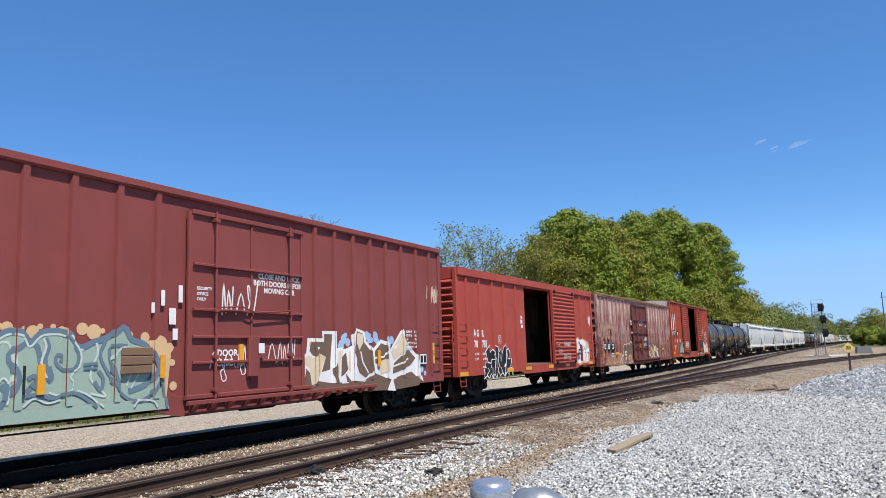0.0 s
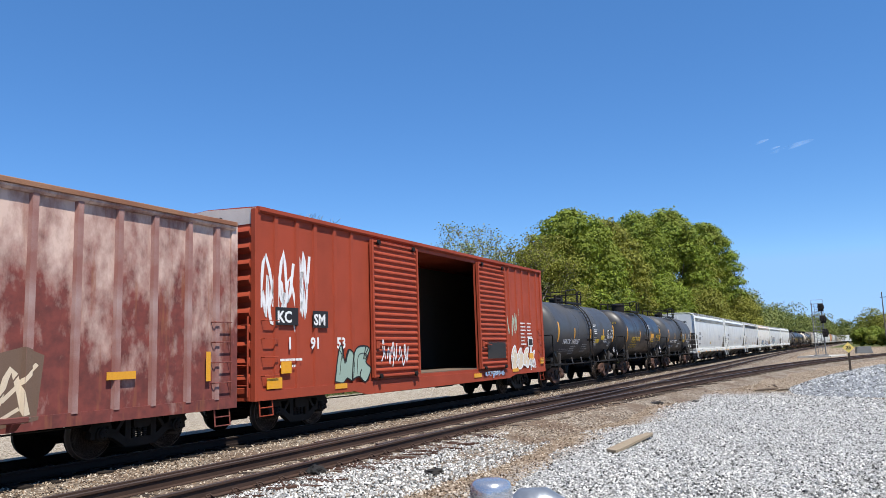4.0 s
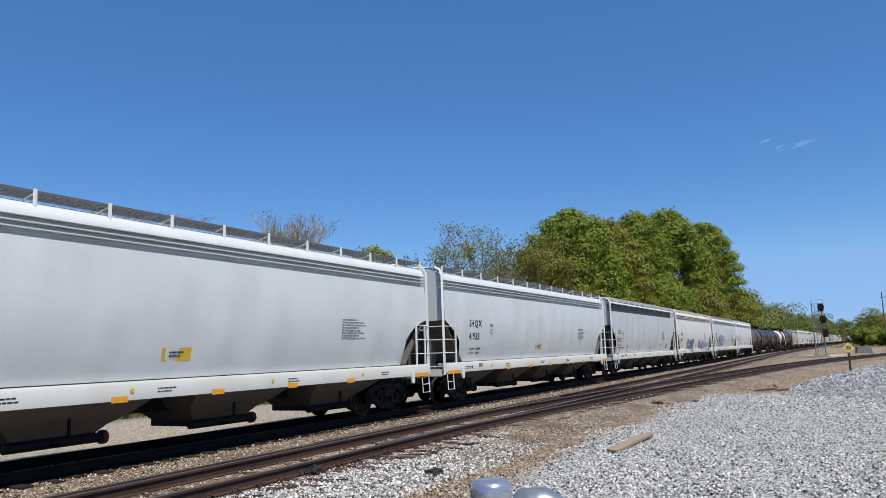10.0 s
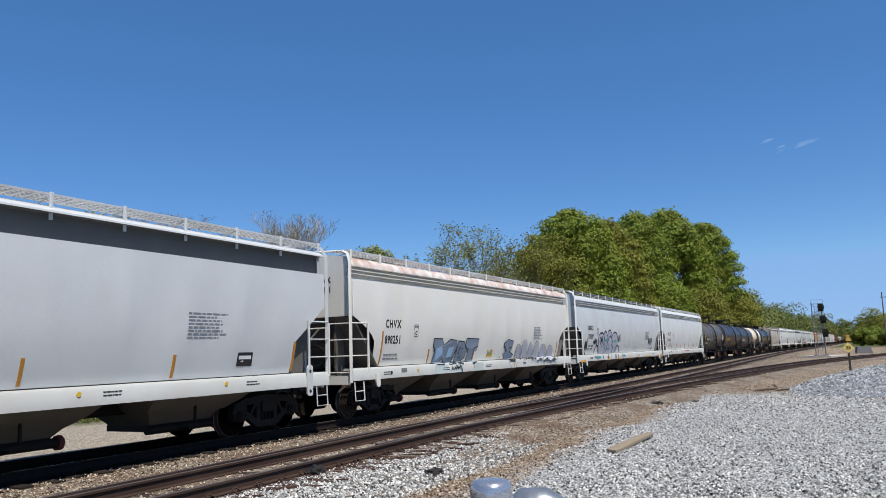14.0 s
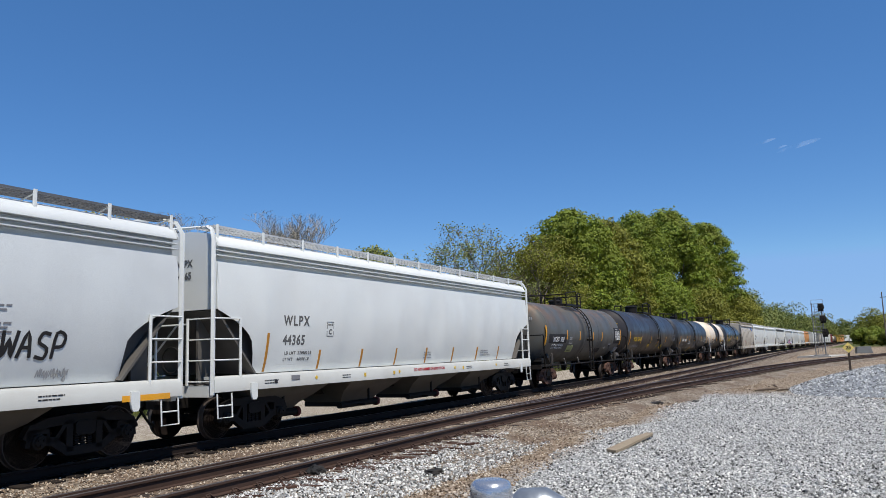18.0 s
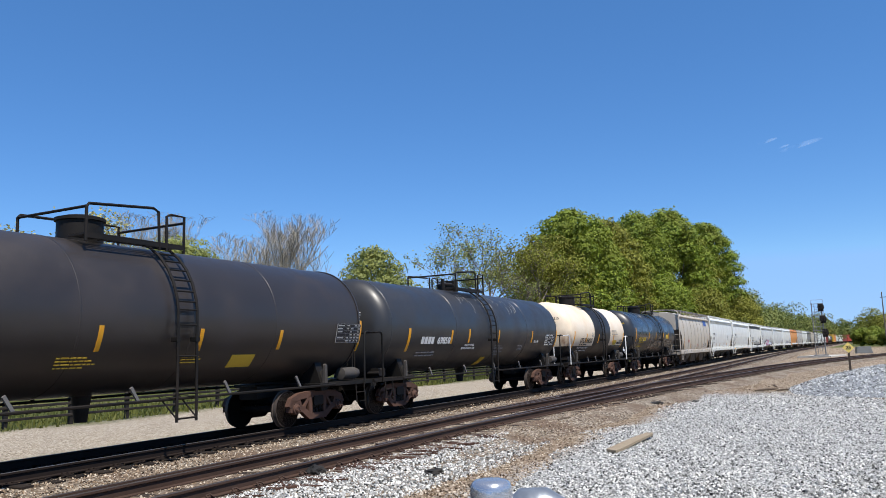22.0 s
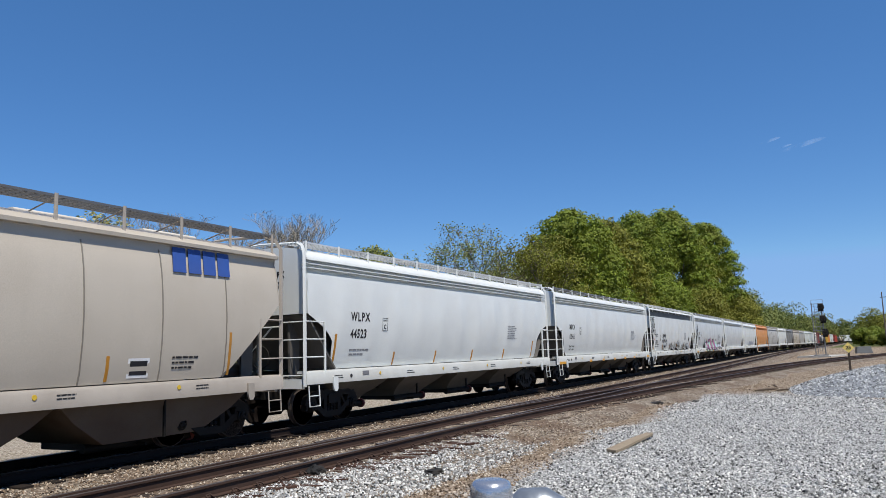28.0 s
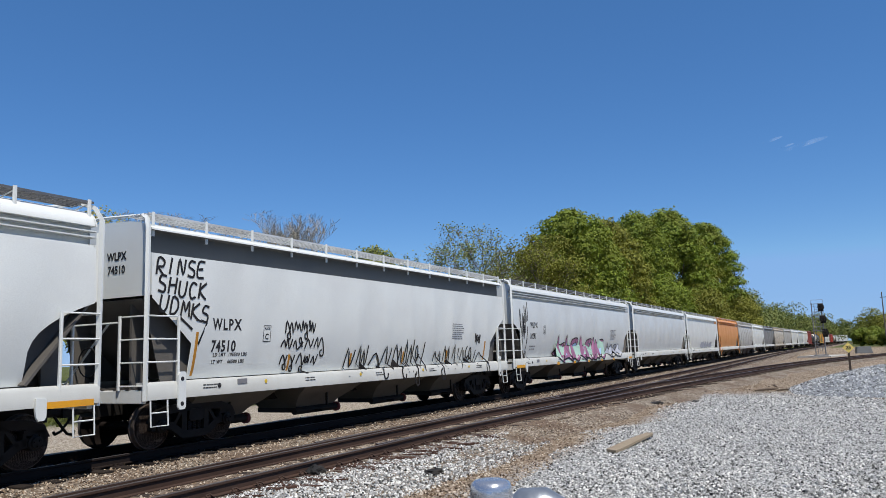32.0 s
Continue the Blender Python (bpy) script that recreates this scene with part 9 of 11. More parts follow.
# ------------------------------------------------------------------ tracks
BALLAST_MAT, n_, l_, b_ = node_mat("brown_track_ballast")
c_, d_ = gravel_cells(n_, l_, 20, (0.045, 0.035, 0.028), (0.16, 0.125, 0.092), (0.40, 0.35, 0.28))
c_ = mix(n_, l_, ramp(n_, l_, noise_tex(n_, l_, 0.6, 4), 0.45, 0.65), c_, (0.14, 0.10, 0.072))
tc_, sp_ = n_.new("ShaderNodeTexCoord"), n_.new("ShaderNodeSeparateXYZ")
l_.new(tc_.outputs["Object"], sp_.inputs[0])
# the bed under the train is coloured near black to stand for its shadow
bed_shade = zone(n_, l_, sp_, 1, 11.6, 12.3, 0.6, noise_tex(n_, l_, 1.2, 3))
c_ = mix(n_, l_, bed_shade, c_, (0.014, 0.011, 0.009))
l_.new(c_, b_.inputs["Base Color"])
b_.inputs["Roughness"].default_value = 0.95
b_.inputs["Specular IOR Level"].default_value = 0.1
bp_ = n_.new("ShaderNodeBump")
bp_.inputs["Strength"].default_value, bp_.inputs["Distance"].default_value = 0.9, 0.03
l_.new(d_, bp_.inputs["Height"])
l_.new(bp_.outputs[0], b_.inputs["Normal"])


def sweep(path, prof, m=None, mi=None):
    """prof: (offset to the left, height) drawn along a path of (x, y, z, heading)."""
    m = m or Mesh()
    k = len(prof)
    v = []
    for x, y, z, a in path:
        v += [(x - math.sin(a) * o, y + math.cos(a) * o, z + h) for o, h in prof]
    f, mm = [], []
    for i in range(len(path) - 1):
        for j in range(k):
            f.append((i * k + j, i * k + (j + 1) % k, (i + 1) * k + (j + 1) % k, (i + 1) * k + j))
            mm.append(mi[j] if mi else 0)
    f += [tuple(range(k)), tuple(range((len(path) - 1) * k, len(path) * k))]
    base = len(m.m)
    m.add(v, f)
    m.m[base:] = mm + [0, 0]
    return m


def main_path(off, s0, s1, st):
    out = []
    for s in np.arange(s0, s1 + 0.01, st):
        p, a = on_track(s, off)
        out.append((p.x, p.y, 0.0, a))
    return out


LEG = curve_pts([(6, 9.02), (11, 8.97), (16, 8.84), (21, 8.58), (27, 8.15), (35, 7.4), (50, 5.75), (64, 3.95), (82, 0.5), (98, -3.7), (120, -10.5), (150, -21), (200, -43), (280, -86)], 6)


def leg_path(off=0.0):
    out = []
    for i, p in enumerate(LEG):
        q, r = LEG[max(i - 1, 0)], LEG[min(i + 1, len(LEG) - 1)]
        a = math.atan2(r[1] - q[1], r[0] - q[0])
        out.append((p[0] - math.sin(a) * off, p[1] + math.cos(a) * off, 0.0, a))
    return out


RAIL_PROF = [(-0.037, -0.004), (-0.030, 0.0), (0.030, 0.0), (0.037, -0.004), (0.037, -0.035), (0.010, -0.048), (0.010, -0.150), (0.070, -0.165), (0.070, -0.178), (-0.070, -0.178), (-0.070, -0.165), (-0.010, -0.150), (-0.010, -0.048), (-0.037, -0.035)]
RAIL_MI = [1, 1, 1] + [0] * 11
N_OFF = -4.318
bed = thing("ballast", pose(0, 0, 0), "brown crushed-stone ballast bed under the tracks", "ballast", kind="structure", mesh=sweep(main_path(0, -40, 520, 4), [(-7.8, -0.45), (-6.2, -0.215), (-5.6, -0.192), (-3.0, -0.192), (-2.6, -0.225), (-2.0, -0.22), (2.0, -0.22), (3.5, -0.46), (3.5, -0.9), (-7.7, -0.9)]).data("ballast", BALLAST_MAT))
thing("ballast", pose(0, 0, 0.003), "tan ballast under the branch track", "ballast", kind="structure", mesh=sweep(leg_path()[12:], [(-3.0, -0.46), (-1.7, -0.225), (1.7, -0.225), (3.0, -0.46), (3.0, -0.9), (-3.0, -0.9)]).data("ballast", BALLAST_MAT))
# rails and ties of track 1 carry the train's shade in their colour
SHADE_RAIL, SHADE_TOP = paint("oily_black_rail_steel", (0.018, 0.013, 0.011), 0.75, dirt=(0.03, 0.02, 0.016), amount=0.6), paint("running_rail_head", (0.10, 0.09, 0.085), 0.5, 0.5, amount=0.4)
SHADE_TIE = paint("oil_soaked_tie_wood", (0.022, 0.017, 0.014), 0.9, dirt=(0.04, 0.032, 0.026), amount=0.6, bump=0.6, fine=30, random=0.3)
DULL_TOP = paint("worn_rail_head", (0.12, 0.098, 0.088), 0.45, 0.6, amount=0.4, dirt=(0.1, 0.08, 0.07))
track_1 = thing("track_1", pose(0, 0, 0), "main track that carries the freight train", "track", kind="structure", mesh=sweep(main_path(-0.753, -40, 520, 2), RAIL_PROF, None, RAIL_MI).data("rail", [SHADE_RAIL, SHADE_TOP]))
part("rail", sweep(main_path(0.753, -40, 520, 2), RAIL_PROF, None, RAIL_MI), [SHADE_RAIL, SHADE_TOP], track_1, "polished steel rail")
track_2 = thing("track_2", pose(0, 0, 0), "empty second track with brown rails", "track", kind="structure", mesh=sweep(main_path(N_OFF - 0.753, -40, 520, 2), RAIL_PROF, None, RAIL_MI).data("rail", [RAIL_MAT, DULL_TOP]))
part("rail", sweep(main_path(N_OFF + 0.753, -40, 520, 2), RAIL_PROF, None, RAIL_MI), [RAIL_MAT, DULL_TOP], track_2, "brown steel rail")
part("guard_rail", sweep(main_path(N_OFF + 0.56, 2, 27, 1), [(o, h - 0.01) for o, h in RAIL_PROF], None, RAIL_MI), [RAIL_MAT, DULL_TOP], track_2, "inner guard rail with bolt blocks")
track_3 = thing("track_3", pose(0, 0, 0), "branch track curving away from the turnout", "track", kind="structure", mesh=sweep(leg_path(-0.753)[8:], RAIL_PROF, None, RAIL_MI).data("rail", [RAIL_MAT, DULL_TOP]))
part("rail", sweep(leg_path(0.753)[8:], RAIL_PROF, None, RAIL_MI), [RAIL_MAT, DULL_TOP], track_3, "brown steel rail")


def tie_mesh():
    m = Mesh().cbox(-0.115, 0.115, -1.32, 1.32, -0.37, -0.186, 0.015)
    for y in (-0.753, 0.753):
        m.cbox(-0.1, 0.1, y - 0.17, y + 0.17, -0.188, -0.174, 0.004, 1)
        for dx, dy in ((-0.05, -0.085), (0.05, 0.085), (0.05, -0.085)):
            m.cbox(dx - 0.012, dx + 0.012, y + dy - 0.022, y + dy + 0.014, -0.176, -0.145, 0.004, 1)
    return m


rnd = random.Random(21)
TIE_DATA = tie_mesh().data("tie", [TIE_MAT, RAIL_MAT])
SHADE_TIE_DATA = tie_mesh().data("tie", [SHADE_TIE, SHADE_RAIL])
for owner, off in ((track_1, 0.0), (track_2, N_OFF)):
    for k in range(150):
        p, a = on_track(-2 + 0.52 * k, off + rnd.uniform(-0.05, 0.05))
        tie = new("tie", SHADE_TIE_DATA if owner is track_1 else TIE_DATA)
        tie.parent = owner
        tie.matrix_basis = pose(p.x, p.y, rnd.uniform(-0.012, 0.006), 0, 0, math.degrees(a) + 0.0 + rnd.uniform(-1.2, 1.2))
    far = Mesh()
    for k in range(520):
        p, a = on_track(76 + 0.7 * k, off)
        c, s = math.cos(a), math.sin(a)
        far.add([(p.x + c * dx - s * dy, p.y + s * dx + c * dy, dz) for dx in (-0.115, 0.115) for dy in (-1.3, 1.3) for dz in (-0.4, -0.19)], [(0, 1, 3, 2), (4, 6, 7, 5), (0, 4, 5, 1), (2, 3, 7, 6), (1, 5, 7, 3)])
    tagged(part("far_ties", far, SHADE_TIE if owner is track_1 else TIE_MAT, owner), kind="stuff")
lp = leg_path()
for k in range(60):
    q = 20 + k * 0.55
    i = min(int(q), len(lp) - 2)
    x, y, z, a = lp[i]
    f = q - i
    x, y = x * (1 - f) + lp[i + 1][0] * f, y * (1 - f) + lp[i + 1][1] * f
    tie = new("tie", TIE_DATA)
    tie.parent = track_3
    tie.matrix_basis = pose(x, y, -0.008, 0, 0, math.degrees(a))
# bolt blocks on the guard rail and braces outside the near rail
for k in range(34):
    p, a = on_track(3.2 + 0.42 * k + 0.2 * (k % 3), N_OFF + 0.655)
    part("bolt_block", lambda: Mesh().cbox(-0.025, 0.025, -0.06, 0.06, -0.12, -0.05, 0.006), BLACK_DIRT, track_2, key="bolt_block", at=pose(p.x, p.y, 0, 0, 0, math.degrees(a)))
for s_ in (-1.36, -0.45, 0.94, 2.67):
    p, a = on_track(s_, N_OFF - 0.753)
    part("rail_brace", lambda: Mesh().prism([(-0.03, -0.05), (-0.1, -0.09), (-0.17, -0.165), (-0.03, -0.165)], 0, -0.06, -0.02).prism([(-0.03, -0.05), (-0.1, -0.09), (-0.17, -0.165), (-0.03, -0.165)], 0, 0.02, 0.06).cbox(-0.1, 0.1, -0.22, -0.05, -0.182, -0.168), RAIL_MAT, track_2, "rusty switch-rail brace", key="rail_brace", at=pose(p.x, p.y, 0, 0, 0, math.degrees(a)))
for off, turn, first, last in ((N_OFF - 0.753, 0, -1, 58), (N_OFF - 0.753, 180, 2, 50), (N_OFF + 0.753, 180, 0, 40)):
    for k in range(first, last):
        p, a = on_track(-2 + 0.52 * k, off)
        part("rail_clip", lambda: Mesh().tube([(-0.06, -0.15, -0.165), (-0.055, -0.10, -0.118), (-0.01, -0.07, -0.128), (0.03, -0.10, -0.115), (0.045, -0.16, -0.15)], 0.014, 5).cbox(-0.09, 0.09, -0.2, -0.07, -0.182, -0.17), RAIL_MAT, track_2, key="rail_clip", at=pose(p.x, p.y, 0, 0, 0, math.degrees(a) + turn))

# ------------------------------------------------------------------ loose stones
STONE_GREY, n_, l_, b_ = node_mat("crushed_limestone")
gi, cr = n_.new("ShaderNodeNewGeometry"), n_.new("ShaderNodeValToRGB")
l_.new(gi.outputs["Random Per Island"], cr.inputs[0])
cr.color_ramp.elements[0].color, cr.color_ramp.elements[1].color = (0.025, 0.025, 0.024, 1), (0.74, 0.735, 0.69, 1)
e_ = cr.color_ramp.elements.new(0.35)
e_.color = (0.245, 0.245, 0.234, 1)
e_ = cr.color_ramp.elements.new(0.75)
e_.color = (0.505, 0.50, 0.475, 1)
l_.new(cr.outputs[0], b_.inputs["Base Color"])
b_.inputs["Roughness"].default_value = 0.9
b_.inputs["Specular IOR Level"].default_value = 0.15
STONE_BLUE, n_, l_, b_ = node_mat("blue_grey_crushed_stone_loose")
gi, cr = n_.new("ShaderNodeNewGeometry"), n_.new("ShaderNodeValToRGB")
l_.new(gi.outputs["Random Per Island"], cr.inputs[0])
cr.color_ramp.elements[0].color, cr.color_ramp.elements[1].color = (0.02, 0.021, 0.023, 1), (0.56, 0.58, 0.58, 1)
l_.new(cr.outputs[0], b_.inputs["Base Color"])
b_.inputs["Roughness"].default_value = 0.9
STONE_TAN, n_, l_, b_ = node_mat("tan_ballast_stone")
gi, cr = n_.new("ShaderNodeNewGeometry"), n_.new("ShaderNodeValToRGB")
l_.new(gi.outputs["Random Per Island"], cr.inputs[0])
cr.color_ramp.elements[0].color, cr.color_ramp.elements[1].color = (0.03, 0.02, 0.015, 1), (0.58, 0.51, 0.41, 1)
e_ = cr.color_ramp.elements.new(0.45)
e_.color = (0.22, 0.155, 0.10, 1)
e_ = cr.color_ramp.elements.new(0.8)
e_.color = (0.36, 0.295, 0.225, 1)
l_.new(cr.outputs[0], b_.inputs["Base Color"])
b_.inputs["Roughness"].default_value = 0.9
b_.inputs["Specular IOR Level"].default_value = 0.15

OCT_V = np.array([(1, 0, -0.3), (-1, 0, -0.3), (0, 1, -0.3), (0, -1, -0.3), (0.1, 0.35, 0.8), (-0.1, -0.35, 0.8)], float)
OCT_F = np.array([(0, 2, 4), (2, 1, 4), (1, 3, 5), (3, 0, 5), (0, 4, 5), (1, 5, 4)])


def stones(name, label, xyz, size, mat, seed, idx=None):
    rs = np.random.RandomState(seed)
    k = len(xyz)
    sc = size[:, None, None] * rs.uniform(0.55, 1.25, (k, 6, 1)) * OCT_V[None]
    sc[:, :, 2] *= 0.9
    q = rs.normal(size=(k, 4)) * np.array([1.0, 0.28, 0.28, 1.0])
    q /= np.linalg.norm(q, axis=1)[:, None]
    w, x, y, z = q.T
    rot = np.stack([1 - 2 * (y * y + z * z), 2 * (x * y - w * z), 2 * (x * z + w * y), 2 * (x * y + w * z), 1 - 2 * (x * x + z * z), 2 * (y * z - w * x), 2 * (x * z - w * y), 2 * (y * z + w * x), 1 - 2 * (x * x + y * y)], -1).reshape(k, 3, 3)
    v = np.einsum("kij,kvj->kvi", rot, sc) + xyz[:, None, :]
    f = OCT_F[None] + 6 * np.arange(k)[:, None, None]
    mi = None if idx is None else np.repeat(idx, 6)
    return thing(name, pose(0, 0, 0), label, "gravel", kind="stuff", mesh=fast_mesh(name, v.reshape(-1, 3), f.reshape(-1, 3), mat, mi))


rs = np.random.RandomState(5)
TY = lambda x: np.interp(x, TRACK_X, TRACK_Y)
K = 190000
bear = rs.uniform(-0.14, 1.12, K)
dist = 4.2 * (60 / 4.2) ** rs.uniform(0, 1, K)
px, py = dist * np.cos(bear), dist * np.sin(bear)
off = py - TY(px)
wav = np.array([noise.noise((a * 0.35, b * 0.35, 3.0)) for a, b in zip(px, py)])
pz = -0.36 + 0.03 * np.sin(0.7 * px + 0.4 * py) + 0.02 * np.sin(1.9 * py - 0.8 * px)
bedz = np.interp(off, [-7.8, -6.2, -5.6, -3.0, -2.6, -2.0, 2.0, 3.5], [-0.45, -0.215, -0.2, -0.2, -0.225, -0.22, -0.22, -0.46])
pz = np.where((off > -7.7) & (off < 3.5), np.maximum(bedz, pz), pz)
tan_like = (off > -7.9 + 1.6 * wav) | (px > 33 + 8 * wav)
white_by_rail = (off < -5.2) & (off > -7.2) & (px < 15 + 3 * wav)
tan_like &= ~white_by_rail
keep = (off < 3.4) & (np.abs(off) > 0.0) & (rs.uniform(0, 1, K) < np.where(tan_like, 0.95, 1.0))
for o in (0.0, N_OFF):
    for r in (-0.753, 0.753):
        keep &= np.abs(off - o - r) > 0.12
sz = (0.010 + 0.023 * rs.uniform(0, 1, K) ** 1.5) * np.where(dist > 25, 1.35, 1.0)
P = np.stack([px, py, pz + 0.3 * sz], -1)
g, t_ = keep & ~tan_like, keep & tan_like
more = 18000
ox = 4.0 * (17 / 4.0) ** rs.uniform(0, 1, more)
oo = rs.uniform(-7.4, -5.25, more)
oz = np.interp(oo, [-7.8, -6.2, -5.6, -3.0], [-0.45, -0.215, -0.2, -0.2])
os_ = 0.011 + 0.024 * rs.uniform(0, 1, more) ** 1.5
thick = (ox < 14.5 + 2.5 * np.sin(5 * oo) - 2.0 * (oo > -5.8)) & (oo < -5.25 - 0.06 * rs.uniform(0, 1, more))
Q = np.stack([ox, TY(ox) + oo, oz + 0.35 * os_], -1)[thick]
stones("gravel", "pale grey crushed limestone lying loose", np.concatenate([P[g], Q]), np.concatenate([sz[g], os_[thick]]), STONE_GREY, 6)
stones("ballast_stones", "tan and brown ballast stones between the rails", P[t_], sz[t_] * 0.9, STONE_TAN, 7)

# gravel pile
PILE = (36.3, -1.4)
pr = random.Random(8)


def pile_z(x, y):
    u, w = (x - PILE[0]) / 5.6, (y - PILE[1]) / 3.8
    d = math.sqrt(u * u + w * w)
    return -0.42 + 1.12 * max(0.0, 1 - d) ** 0.85 * (1 + 0.18 * noise.noise((x * 0.6, y * 0.6, 1.0))) if d < 1 else -0.5


pv = [(PILE[0] - 7 + 14 * i / 48, PILE[1] - 4 + 8 * j / 32) for i in range(49) for j in range(33)]
pile = thing("stone_heap", pose(0, 0, 0), "low heap of blue-grey crushed stone on the lot", "stone heap", mesh=fast_mesh("stone_heap", [(x, y, pile_z(x, y)) for x, y in pv], [(i * 33 + j, (i + 1) * 33 + j, (i + 1) * 33 + j + 1, i * 33 + j + 1) for i in range(48) for j in range(32)], paint("blue_grey_crushed_stone", (0.22, 0.235, 0.25), 0.9, dirt=(0.08, 0.085, 0.09), amount=0.6, streak=0.0, size=14, bump=0.8, fine=25), smooth=True))
rs = np.random.RandomState(9)
a = rs.uniform(0, 2 * math.pi, 9000)
r = np.sqrt(rs.uniform(0, 1, 9000))
qx, qy = PILE[0] + 5.6 * r * np.cos(a), PILE[1] + 3.8 * r * np.sin(a)
qz = np.array([max(pile_z(u, w), -0.37) for u, w in zip(qx, qy)])
stones("pile_stones", "loose crushed stones on the heap", np.stack([qx, qy, qz], -1), rs.uniform(0.03, 0.06, 9000), STONE_BLUE, 10)

# ------------------------------------------------------------------ litter by the track
PLANK = paint("sun_bleached_plank", (0.29, 0.235, 0.165), 0.85, dirt=(0.2, 0.15, 0.1), amount=0.5, streak=0.3, bump=0.5, fine=30)
thing("wood_plank", pose(16.2, 4.1, -0.262, 2.0, -2.0, -5.5), "sun-bleached wooden plank lying on gravel", "plank", mesh=Mesh().prism([(-1.22, -0.1), (-0.9, -0.13), (0.2, -0.1), (1.1, -0.1), (1.25, -0.05), (1.16, 0.02), (1.2, 0.08), (0.3, 0.13), (-1.15, 0.12)], 2, -0.04, 0.01).data("wood_plank", PLANK))


def clod(name, x, y, size, flat, label, mat, seed, turn=0.0):
    rr = random.Random(seed)
    bm = bmesh.new()
    bmesh.ops.create_icosphere(bm, subdivisions=3, radius=size)
    for v in bm.verts:
        v.co *= 1 + 0.45 * noise.noise(v.co * 5 / size * 0.35 + Vector((seed, 0, 0)))
        v.co.x *= 1.6
        v.co.z *= flat
    me = bpy.data.meshes.new(name)
    bm.to_mesh(me)
    bm.free()
    me.materials.append(mat)
    z = ground_z(x, y) if y < 5.3 else max(ground_z(x, y), float(np.interp(y - TY(x), [-7.7, -6.1, -2.8], [-0.45, -0.235, -0.245])))
    return thing(name, pose(x, y, z + size * flat * 0.6, 0, 0, turn), label, "debris", mesh=me)


TAR = paint("black_asphalt_lump", (0.02, 0.02, 0.02), 0.8, bump=0.8)
clod("asphalt_lump", 10.35, 7.9, 0.15, 0.7, "black lump of asphalt on white gravel", TAR, 1, 20)
clod("asphalt_lump", 11.5, 6.3, 0.13, 0.5, "small black asphalt scrap on white gravel", TAR, 2, -10)
clod("asphalt_lump", 27.4, 5.95, 0.2, 0.3, "flat black asphalt scrap on dirt", TAR, 3, -20)
clod("asphalt_lump", 29.5, 5.0, 0.12, 0.3, "thin black scrap on dirt", TAR, 4, 5)
STICK = paint("old_grey_stick", (0.10, 0.075, 0.055), 0.9, bump=0.5)
for x, y, ln, turn in ((35.0, 2.95, 1.7, -28), (34.8, 2.3, 0.9, -30), (38.5, 2.9, 1.2, 10), (20.5, 7.0, 0.9, -5), (12.3, 7.55, 0.8, 10)):
    thing("stick", pose(x, y, ground_z(x, y) + 0.055 if y < 5.5 else -0.22, 0, 0, turn), "dark weathered stick lying on the ground", "stick", mesh=Mesh().tube([(-ln / 2, 0, 0), (-ln / 6, 0.03, 0.02), (ln / 4, -0.02, 0.01), (ln / 2, 0.03, 0)], [0.03, 0.045, 0.04, 0.02], 6).data("stick", STICK))

SPLINTER = paint("splintered_tie_wood", (0.075, 0.04, 0.028), 0.9, dirt=(0.035, 0.022, 0.016), amount=0.5, bump=0.6, fine=30)
rnd = random.Random(55)
for k in range(90):
    s_ = rnd.uniform(3.0, 16.0)
    o_ = rnd.uniform(0.92, 1.2 + 0.03 * s_)
    p, a_ = on_track(s_, N_OFF - o_)
    ln, w_ = rnd.uniform(0.16, 0.42), rnd.uniform(0.03, 0.07)
    thing("wood_splinter", pose(p.x, p.y, -0.2 - 0.06 * max(0.0, p.y - TY(p.x) + 6.2 < 0), 0, rnd.uniform(-4, 4), 90 + rnd.uniform(-20, 20)), "rotten brown splinter of a railway tie on ballast", "debris", "splinters of rotten ties", mesh=Mesh().prism([(-ln, -w_), (ln * 0.7, -w_ * 0.8), (ln, 0.2 * w_), (ln * 0.5, w_), (-ln * 0.8, w_ * 0.7)], 2, -0.03, 0.016).data("wood_splinter", SPLINTER))

# fence post in front of the camera
post = thing("fence_post", pose(1.228, 0.561, -0.386), "galvanised steel fence post with a domed cap", "fence post", mesh=Mesh().lathe([(0, 0.033), (1.83, 0.033)], 2, 24).data("pole", GALV))
part("post_cap", Mesh().lathe([(1.78, 0.0365), (1.85, 0.037), (1.860, 0.0358), (1.866, 0.0325), (1.8695, 0.0275), (1.8712, 0.018), (1.8716, 0.002)], 2, 40), paint("brushed_aluminium_cap", (0.50, 0.51, 0.53), 0.38, 0.75, dirt=(0.36, 0.37, 0.4), amount=0.4), post, "domed aluminium cap")
part("bent_pipe", Mesh().tube([(0.15, 0.05, 1.70), (0.155, 0.025, 1.775), (0.16, 0.0, 1.797), (0.17, -0.03, 1.797), (0.18, -0.058, 1.78), (0.19, -0.075, 1.74), (0.195, -0.08, 1.2)], 0.034, 16), paint("dull_galvanised_pipe", (0.24, 0.265, 0.29), 0.5, 0.55, dirt=(0.17, 0.18, 0.2), amount=0.4), post, "bent galvanised pipe behind the cap")

# ------------------------------------------------------------------ signal, signs and poles
STEEL = paint("grey_signal_steel", (0.20, 0.205, 0.21), 0.6, 0.3)
BLK = paint("matt_black_signal", (0.012, 0.012, 0.013), 0.7)
CONC = paint("pale_concrete", (0.46, 0.44, 0.40), 0.85)
thing("concrete_slab", pose(110.0, 2.3, -0.24, 0, 0, -14), "pale concrete pad under the signal", "slab", mesh=Mesh().cbox(-3.6, 3.6, -2.0, 2.0, -0.3, 0.05, 0.05).data("concrete_slab", CONC))
